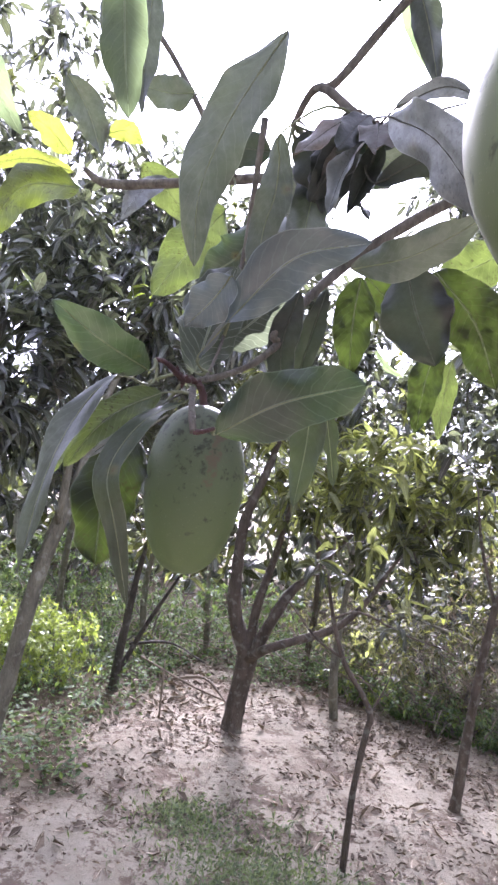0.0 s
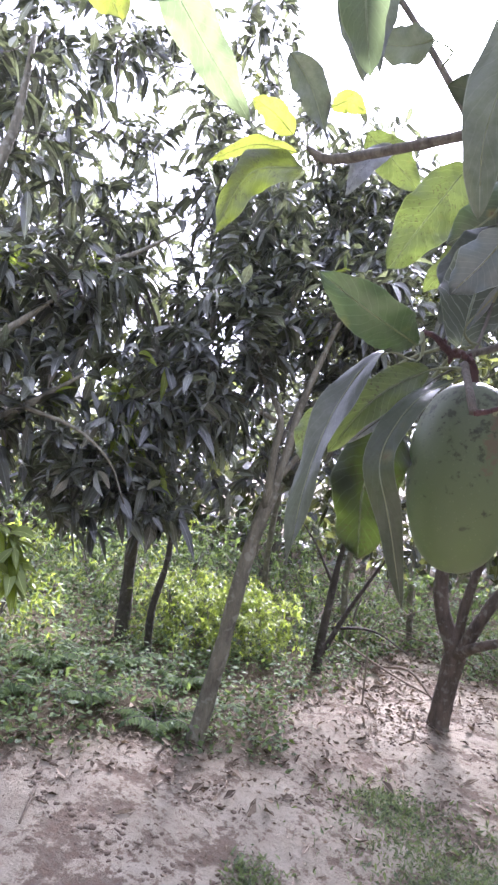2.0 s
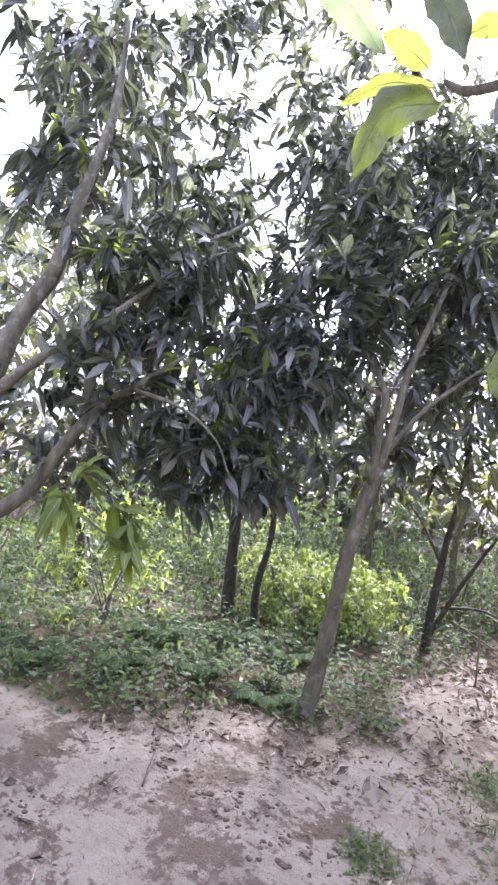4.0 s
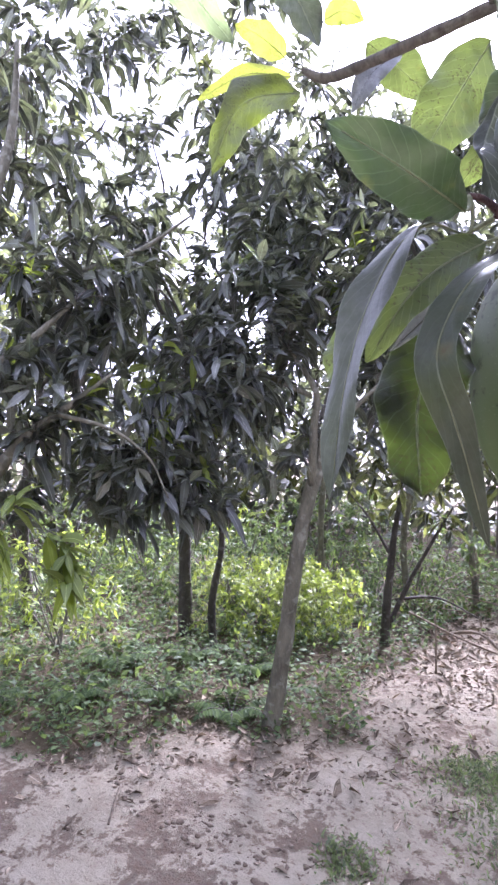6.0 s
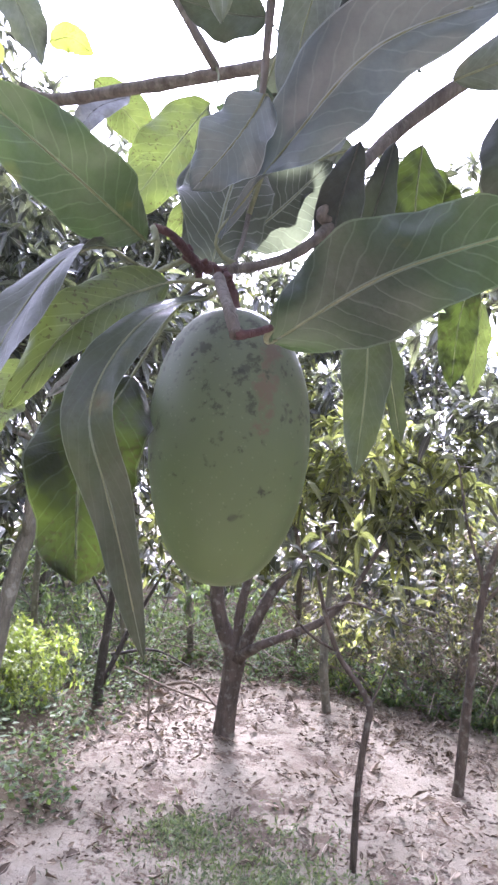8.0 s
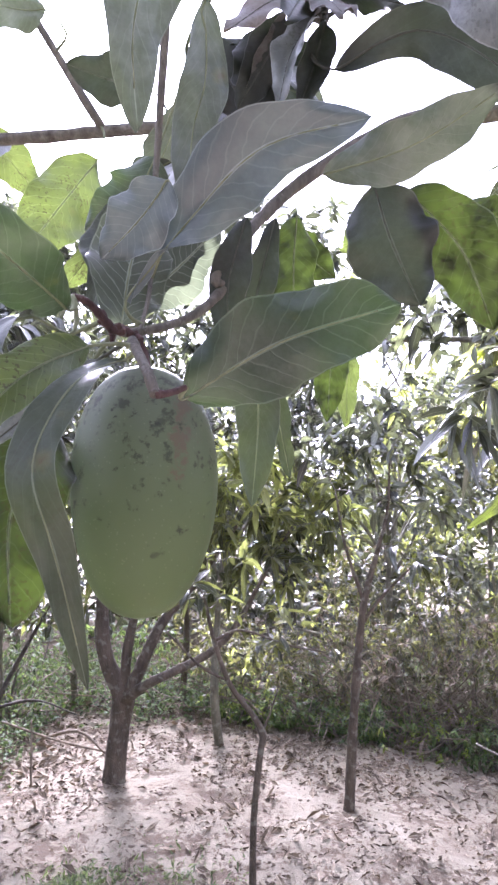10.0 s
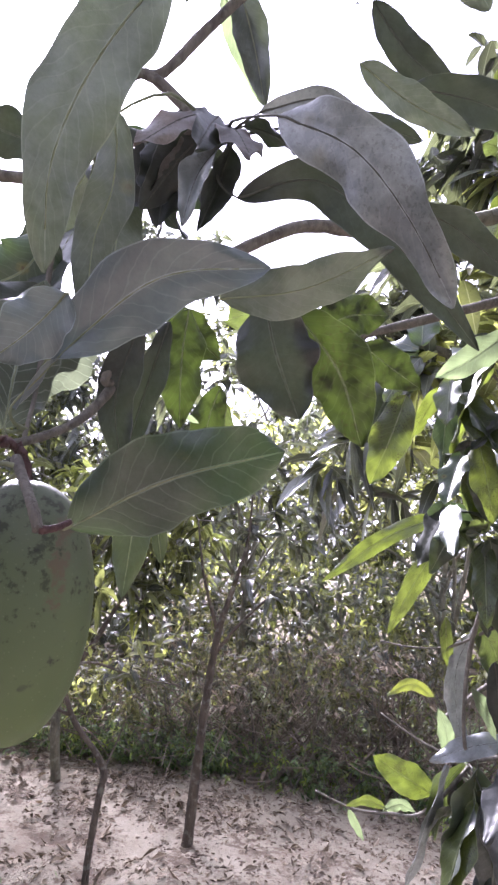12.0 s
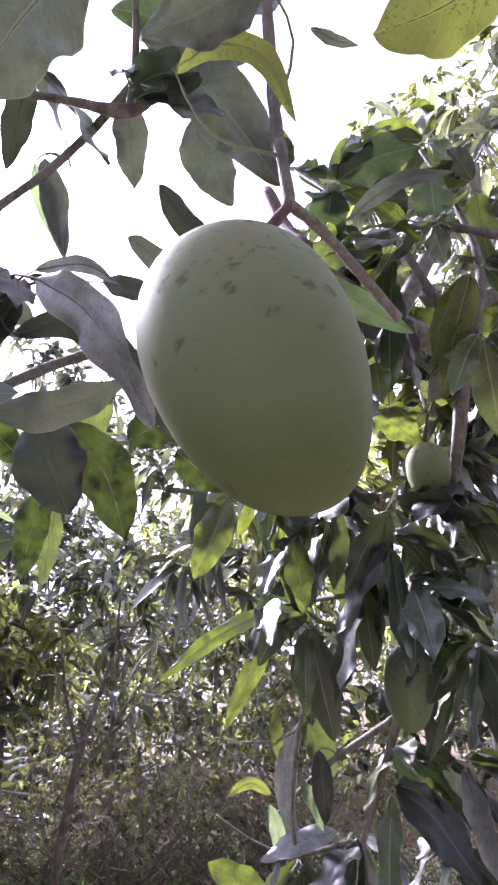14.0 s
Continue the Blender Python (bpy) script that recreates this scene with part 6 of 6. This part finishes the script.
# the thick limb with a hanging leafy cluster
near_branch("mango_branch", (0.618, 0.577, 2.122), "thick brown mango limb with a drooping leafy cluster", [
    [(0.4400, 0.4909, 2.1094, 0.0072), (0.6181, 0.5772, 2.1218, 0.0162), (0.7616, 0.6235, 2.1284, 0.0236), (1.0183, 0.6783, 2.1253, 0.0322)],
    [(0.6181, 0.5772, 2.1218, 0.0124), (0.7398, 0.6328, 2.2824, 0.0146), (0.8318, 0.6581, 2.4064, 0.0145)],
    [(0.7901, 0.6396, 2.2032, 0.0132), (0.9288, 0.6573, 2.2893, 0.0161), (1.0774, 0.6718, 2.3716, 0.0175)],
] + [
    [(0.3209, 0.7278, 1.9544, 0.0042), (0.4040, 0.7332, 1.9820, 0.0055), (0.5390, 0.7428, 2.0297, 0.0070), (0.6435, 0.7623, 2.0655, 0.0087)],
    [(0.80, 0.64, 2.12, 0.012), (0.80, 0.70, 1.95, 0.010), (0.76, 0.78, 1.78, 0.009), (0.75, 0.84, 1.6, 0.007), (0.72, 0.92, 1.42, 0.005)],
    [(0.76, 0.78, 1.78, 0.006), (0.72, 0.95, 1.79, 0.005), (0.68, 1.07, 1.78, 0.004)],
    [(0.75, 0.84, 1.6, 0.006), (0.70, 0.98, 1.52, 0.005), (0.66, 1.08, 1.44, 0.004)],
    [(0.508, 0.683, 2.285, 0.0030), (0.590, 0.594, 2.265, 0.0040), (0.646, 0.516, 2.245, 0.0050), (0.709, 0.447, 2.195, 0.0070)],
    [(0.611, 0.622, 2.468, 0.0030), (0.611, 0.584, 2.325, 0.0040), (0.622, 0.541, 2.209, 0.0050), (0.634, 0.500, 2.091, 0.0070)],
    [(0.711, 0.576, 2.464, 0.0030), (0.716, 0.532, 2.329, 0.0040), (0.694, 0.486, 2.173, 0.0060), (0.647, 0.474, 2.048, 0.0070)],
    [(0.543, 0.657, 2.159, 0.0030), (0.578, 0.604, 2.102, 0.0040), (0.587, 0.540, 2.103, 0.0050)],
    [(0.554, 0.706, 2.474, 0.0030), (0.570, 0.623, 2.364, 0.0040), (0.611, 0.584, 2.325, 0.0040)],
    [(0.456, 1.170, 1.308, 0.0015), (0.517, 1.147, 1.282, 0.0020), (0.569, 1.123, 1.280, 0.0025), (0.615, 1.087, 1.291, 0.0030), (0.665, 1.024, 1.378, 0.0040)],
    [(0.551, 1.107, 1.444, 0.0015), (0.608, 1.067, 1.404, 0.0020), (0.658, 1.025, 1.388, 0.0030), (0.710, 0.953, 1.413, 0.0040)],
    [(0.658, 1.025, 1.388, 0.0030), (0.650, 1.012, 1.464, 0.0030), (0.658, 0.988, 1.581, 0.0040), (0.665, 0.906, 1.723, 0.0050)],
    [(0.549, 1.095, 1.564, 0.0012), (0.586, 1.065, 1.557, 0.0015), (0.640, 1.028, 1.561, 0.0020), (0.680, 0.957, 1.600, 0.0030)],
], (BARK, TWIG, TWIG, TWIG, TWIG, TWIG, TWIG, TWIG, TWIG, TWIG, TWIG, TWIG, TWIG, TWIG, TWIG, TWIG))
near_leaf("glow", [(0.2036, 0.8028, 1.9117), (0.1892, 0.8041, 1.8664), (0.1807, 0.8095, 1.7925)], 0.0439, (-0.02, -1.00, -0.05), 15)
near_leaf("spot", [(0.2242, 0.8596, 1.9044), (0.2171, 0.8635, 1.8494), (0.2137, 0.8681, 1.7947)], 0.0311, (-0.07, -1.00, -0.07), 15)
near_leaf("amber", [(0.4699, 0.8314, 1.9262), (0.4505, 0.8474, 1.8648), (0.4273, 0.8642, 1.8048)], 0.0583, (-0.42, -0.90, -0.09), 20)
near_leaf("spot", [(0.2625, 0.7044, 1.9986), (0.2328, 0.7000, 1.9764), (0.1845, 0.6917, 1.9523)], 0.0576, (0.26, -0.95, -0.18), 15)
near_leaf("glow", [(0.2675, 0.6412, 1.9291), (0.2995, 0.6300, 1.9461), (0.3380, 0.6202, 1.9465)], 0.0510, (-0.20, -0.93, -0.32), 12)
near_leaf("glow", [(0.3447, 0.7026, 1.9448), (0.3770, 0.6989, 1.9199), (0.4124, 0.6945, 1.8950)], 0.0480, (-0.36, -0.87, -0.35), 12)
near_leaf("pale", [(0.5053, 0.6595, 1.9588), (0.4635, 0.6758, 1.9269), (0.4273, 0.6884, 1.9077)], 0.0384, (-0.45, -0.88, 0.18), 30)
near_leaf("amber", [(0.685, 1.07, 1.785), (0.57, 1.10, 1.74), (0.46, 1.14, 1.66)], 0.036, (-0.45, -0.85, 0.25), 15)
near_leaf("amber", [(0.67, 1.08, 1.74), (0.62, 1.10, 1.66), (0.58, 1.13, 1.57)], 0.038, (-0.45, -0.85, 0.25), 15)
near_leaf("lime", [(0.69, 1.17, 1.45), (0.65, 1.18, 1.472), (0.61, 1.20, 1.45)], 0.022, (-0.45, -0.85, 0.3), 15)
near_leaf("silver", [(0.671, 1.015, 1.584), (0.652, 1.032, 1.522), (0.653, 1.036, 1.445), (0.669, 1.041, 1.395)], 0.041, (-0.27, -0.96, 0.02), 18, reach=0.2)
near_leaf("silver", [(0.724, 1.001, 1.418), (0.664, 1.019, 1.408), (0.602, 1.041, 1.384)], 0.040, (-0.24, -0.85, 0.47), 10, reach=0.2)
near_leaf("pale", [(0.643, 1.052, 1.379), (0.637, 1.045, 1.423), (0.622, 1.041, 1.464)], 0.028, (-0.26, -0.95, -0.18), 18, reach=0.2)
near_leaf("amber", [(0.640, 1.097, 1.311), (0.590, 1.105, 1.342), (0.539, 1.113, 1.376)], 0.056, (-0.27, -0.96, 0.12), 18, reach=0.2)
near_leaf("amber", [(0.568, 1.133, 1.285), (0.535, 1.139, 1.297), (0.503, 1.151, 1.286)], 0.019, (-0.26, -0.95, -0.18), 18, reach=0.2)
near_leaf("pale", [(0.566, 1.134, 1.282), (0.592, 1.125, 1.291), (0.616, 1.120, 1.279)], 0.021, (-0.26, -0.95, -0.18), 18, reach=0.2)
near_leaf("pale", [(0.508, 1.150, 1.282), (0.520, 1.152, 1.257), (0.536, 1.153, 1.228)], 0.015, (-0.26, -0.95, -0.18), 18, reach=0.2)
near_leaf("spot", [(0.662, 0.982, 1.603), (0.692, 0.983, 1.558), (0.712, 0.991, 1.485)], 0.057, (-0.27, -0.96, -0.08), 18, reach=0.2)
near_leaf("amber", [(0.631, 1.021, 1.610), (0.634, 1.028, 1.568), (0.643, 1.035, 1.522)], 0.023, (-0.26, -0.95, -0.18), 18, reach=0.2)
near_leaf("dark", [(0.674, 0.958, 1.547), (0.683, 0.967, 1.488), (0.688, 0.975, 1.435)], 0.037, (-0.26, -0.95, -0.18), 18, reach=0.2)
near_leaf("pale", [(0.661, 1.002, 1.500), (0.681, 1.003, 1.468), (0.703, 1.006, 1.418)], 0.024, (0.04, -0.98, -0.19), 18, reach=0.2)
near_leaf("bottle", [(0.664, 1.003, 1.385), (0.650, 1.011, 1.305), (0.621, 1.028, 1.202)], 0.085, (-0.07, -0.99, -0.08), 18, reach=0.2)
near_leaf("dull", [(0.699, 0.973, 1.378), (0.681, 0.983, 1.296), (0.668, 0.996, 1.191)], 0.078, (-0.44, -0.90, -0.08), 18, reach=0.2)
near_leaf("silver", [(0.630, 1.034, 1.379), (0.605, 1.057, 1.294), (0.576, 1.088, 1.177)], 0.042, (0.24, -0.95, -0.18), 30, reach=0.2)
near_leaf("spot", [(0.668, 1.045, 1.376), (0.632, 1.065, 1.322), (0.628, 1.081, 1.249)], 0.047, (0.04, -0.98, -0.19), 18, reach=0.2)
near_leaf("bottle", [(0.644, 0.910, 1.732), (0.664, 0.919, 1.655), (0.690, 0.930, 1.560)], 0.064, (-0.17, -0.97, -0.18), 18, reach=0.2)
near_leaf("bottle", [(0.662, 0.954, 1.753), (0.617, 0.969, 1.738), (0.586, 0.989, 1.680)], 0.048, (-0.27, -0.96, 0.12), 18, reach=0.2)
near_leaf("brown", [(0.677, 1.045, 1.365), (0.659, 1.058, 1.322), (0.671, 1.062, 1.285)], 0.037, (-0.26, -0.95, -0.18), 18, reach=0.2)
near_whorl(401, (0.507, 0.86, 2.004), (-0.36, -0.01, 0.17), 6, 0.13, ("deep", "amber", "dark", "spot"), 0.6)
near_whorl(402, (0.558, 0.859, 1.939), (0.0, 0.06, -0.85), 6, 0.13, ("deep", "amber", "dark", "spot"), 0.6)
near_whorl(403, (0.602, 0.836, 2.004), (-0.59, 0.25, 0.06), 6, 0.13, ("deep", "amber", "dark", "spot"), 0.6)
near_whorl(404, (0.578, 0.869, 1.858), (-0.37, 0.4, -0.57), 6, 0.13, ("deep", "amber", "dark", "spot"), 0.6)
near_whorl(405, (0.6, 0.939, 1.781), (0.24, -0.07, -0.45), 6, 0.13, ("bottle", "deep", "spot", "dark"), 0.6)
near_whorl(406, (0.639, 0.927, 1.738), (-0.45, 0.07, -0.29), 6, 0.13, ("bottle", "deep", "spot", "dark"), 0.6)
near_whorl(411, (0.66, 0.999, 1.336), (0.11, 0.33, -0.62), 6, 0.14, ("bottle", "silver", "dull", "silver", "spot", "amber"), 0.9)
near_whorl(412, (0.68, 1.007, 1.251), (0.2, -0.1, -0.25), 6, 0.14, ("bottle", "silver", "dull", "silver", "spot", "amber"), 0.9)
near_whorl(413, (0.594, 0.604, 2.234), (0.28, -0.41, -0.06), 6, 0.13, ("deep", "amber", "dark", "spot"), 0.6)
near_whorl(414, (0.691, 0.632, 2.344), (-0.38, 0.37, 0.24), 6, 0.13, ("deep", "amber", "dark", "spot"), 0.6)
near_whorl(415, (0.847, 0.673, 2.349), (0.03, -0.23, 0.31), 6, 0.13, ("deep", "amber", "dark", "spot"), 0.6)
near_whorl(416, (0.884, 0.626, 2.423), (-0.21, -0.18, 0.39), 6, 0.13, ("deep", "amber", "dark", "spot"), 0.6)
near_whorl(417, (0.683, 0.66, 2.132), (-0.02, 0.31, 0.48), 6, 0.13, ("deep", "amber", "dark", "spot"), 0.6)
near_whorl(418, (0.682, 0.743, 2.07), (0.33, 0.27, 0.79), 6, 0.13, ("deep", "amber", "dark", "spot"), 0.6)
near_whorl(419, (0.847, 0.667, 2.064), (0.07, -0.35, 0.66), 6, 0.13, ("deep", "amber", "dark", "spot"), 0.6)
near_whorl(420, (0.685, 0.855, 1.928), (0.36, 0.31, -0.5), 6, 0.13, ("bottle", "deep", "spot", "dark"), 0.6)
near_whorl(421, (0.709, 0.736, 1.902), (0.11, -0.31, -0.32), 6, 0.13, ("bottle", "deep", "spot", "dark"), 0.6)
near_whorl(422, (0.802, 0.687, 1.915), (-0.03, -0.24, -0.86), 6, 0.13, ("bottle", "deep", "spot", "dark"), 0.6)
near_whorl(423, (0.676, 0.799, 1.781), (0.25, 0.39, -0.84), 6, 0.13, ("bottle", "deep", "spot", "dark"), 0.6)
near_whorl(424, (0.773, 0.764, 1.753), (0.2, -0.13, -0.79), 6, 0.13, ("bottle", "deep", "spot", "dark"), 0.6)
near_whorl(425, (0.804, 0.714, 1.693), (-0.31, 0.19, -0.29), 6, 0.13, ("bottle", "deep", "spot", "dark"), 0.6)
near_whorl(427, (0.756, 0.873, 1.493), (0.12, -0.2, -0.28), 6, 0.14, ("dull", "silver", "dark", "spot", "bottle", "amber"), 0.9)
near_whorl(428, (0.846, 0.816, 1.53), (0.38, -0.05, -0.2), 6, 0.14, ("dull", "silver", "dark", "spot", "bottle", "amber"), 0.9)
near_whorl(429, (0.75, 0.971, 1.398), (-0.29, -0.43, -0.48), 6, 0.14, ("dull", "silver", "dark", "spot", "bottle", "amber"), 0.9)
near_whorl(430, (0.844, 0.864, 1.408), (-0.57, -0.32, -0.61), 6, 0.14, ("dull", "silver", "dark", "spot", "bottle", "amber"), 0.9)
near_whorl(431, (0.95, 0.66, 2.35), (0.01, -0.36, -0.16), 6, 0.13, ("deep", "amber", "dark", "spot"), 0.6)
near_whorl(432, (1.05, 0.67, 2.3), (0.27, -0.22, 0.76), 6, 0.13, ("deep", "amber", "dark", "spot"), 0.6)

near_whorl(480, (0.503, 0.518, 2.265), (0.44, 0.01, 0.23), 6, 0.12, ("deep", "spot", "amber", "dull", "dark", "spot"), 0.6)
near_whorl(481, (0.543, 0.485, 2.149), (-0.42, 0.11, -0.37), 6, 0.12, ("deep", "spot", "amber", "dull", "dark", "spot"), 0.6)
near_whorl(482, (0.532, 0.588, 2.198), (0.30, -0.33, 0.12), 6, 0.12, ("deep", "spot", "amber", "dull", "dark", "spot"), 0.6)
near_whorl(483, (0.587, 0.540, 2.103), (0.04, 0.40, -0.27), 6, 0.12, ("deep", "spot", "amber", "dull", "dark", "spot"), 0.6)
near_whorl(484, (0.724, 0.505, 2.329), (-0.07, 0.29, 0.23), 6, 0.12, ("deep", "spot", "amber", "dull", "dark", "spot"), 0.6)
near_whorl(485, (0.615, 0.485, 2.212), (-0.13, 0.47, 0.18), 6, 0.12, ("deep", "spot", "amber", "dull", "dark", "spot"), 0.6)
near_whorl(486, (0.532, 0.538, 2.027), (-0.32, 0.11, -0.05), 6, 0.12, ("deep", "spot", "amber", "dull", "dark", "spot"), 0.6)
near_whorl(487, (0.552, 0.651, 2.316), (0.44, 0.17, -0.62), 6, 0.12, ("deep", "spot", "amber", "dull", "dark", "spot"), 0.6)
near_whorl(488, (0.602, 0.416, 2.103), (-0.00, -0.01, -0.25), 6, 0.12, ("deep", "spot", "amber", "dull", "dark", "spot"), 0.6)
near_whorl(489, (0.627, 0.612, 2.476), (0.46, -0.15, -0.53), 6, 0.12, ("deep", "spot", "amber", "dull", "dark", "spot"), 0.6)
near_whorl(490, (0.726, 0.566, 2.472), (0.02, 0.14, 0.19), 6, 0.12, ("deep", "spot", "amber", "dull", "dark", "spot"), 0.6)
near_whorl(491, (0.554, 0.706, 2.474), (0.08, -0.23, 0.18), 6, 0.12, ("deep", "spot", "amber", "dull", "dark", "spot"), 0.6)
near_whorl(492, (0.617, 0.439, 2.024), (-0.01, 0.18, -0.27), 6, 0.12, ("deep", "spot", "amber", "dull", "dark", "spot"), 0.6)
near_whorl(493, (0.543, 0.657, 2.159), (-0.28, 0.19, 0.02), 6, 0.12, ("deep", "spot", "amber", "dull", "dark", "spot"), 0.6)
near_whorl(460, (0.630, 0.773, 1.906), (-0.21, -0.34, -0.50), 6, 0.13, ("dark", "bottle", "deep", "bottle", "spot"), 0.7)
near_whorl(461, (0.675, 0.716, 1.845), (-0.28, -0.36, -0.50), 6, 0.13, ("dark", "bottle", "deep", "bottle", "spot"), 0.7)
near_whorl(462, (0.805, 0.739, 1.928), (0.33, 0.08, -0.32), 6, 0.13, ("dark", "bottle", "deep", "bottle", "spot"), 0.7)
near_whorl(463, (0.844, 0.706, 1.815), (-0.22, -0.08, -0.56), 6, 0.13, ("dark", "bottle", "deep", "bottle", "spot"), 0.7)
near_whorl(464, (0.844, 0.757, 1.685), (-0.26, -0.34, -0.59), 6, 0.13, ("dark", "bottle", "deep", "bottle", "spot"), 0.7)
near_whorl(465, (0.707, 0.845, 1.778), (0.34, 0.10, -0.30), 6, 0.13, ("dark", "bottle", "deep", "bottle", "spot"), 0.7)
near_whorl(466, (0.657, 0.889, 1.875), (0.24, -0.28, -0.55), 6, 0.13, ("dark", "bottle", "deep", "bottle", "spot"), 0.7)
near_whorl(468, (0.687, 0.682, 1.769), (0.30, -0.35, -0.40), 6, 0.13, ("dark", "bottle", "deep", "bottle", "spot"), 0.7)
near_whorl(470, (0.783, 0.900, 1.543), (-0.02, -0.35, -0.23), 6, 0.13, ("dark", "bottle", "deep", "bottle", "spot"), 0.7)

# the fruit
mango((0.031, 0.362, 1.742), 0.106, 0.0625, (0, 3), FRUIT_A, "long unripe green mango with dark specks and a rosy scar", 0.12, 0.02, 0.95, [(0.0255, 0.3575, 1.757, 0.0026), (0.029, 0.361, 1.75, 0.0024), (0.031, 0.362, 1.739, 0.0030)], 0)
mango((0.2098, 0.2146, 1.8661), 0.137, 0.0925, (-16.3, -5.4), FRUIT_B, "plump unripe green mango with sun glow painted pale on top", 0.38, 0.31, 0.915, [(0.2567, 0.238, 1.9331, 0.0034), (0.2436, 0.2371, 1.9145, 0.0033), (0.2250, 0.2250, 1.890, 0.0028), (0.2098, 0.2148, 1.864, 0.0034)], -50.6, 0.01, 0.725)
mango((0.752, 0.70, 2.0), 0.09, 0.072, (0, 0), FRUIT_B, "small round green mango among dark leaves", 0.2, 0.03, 0.95, [(0.78, 0.66, 2.10, 0.002), (0.76, 0.69, 2.05, 0.002), (0.752, 0.70, 1.998, 0.0025)], 40)
mango((0.735, 0.775, 1.705), 0.125, 0.078, (0, -8), FRUIT_A, "oval green mango hanging among dark leaves", 0.2, 0.04, 0.95, [(0.77, 0.76, 1.80, 0.002), (0.745, 0.77, 1.75, 0.002), (0.735, 0.775, 1.703, 0.0025)], 80)
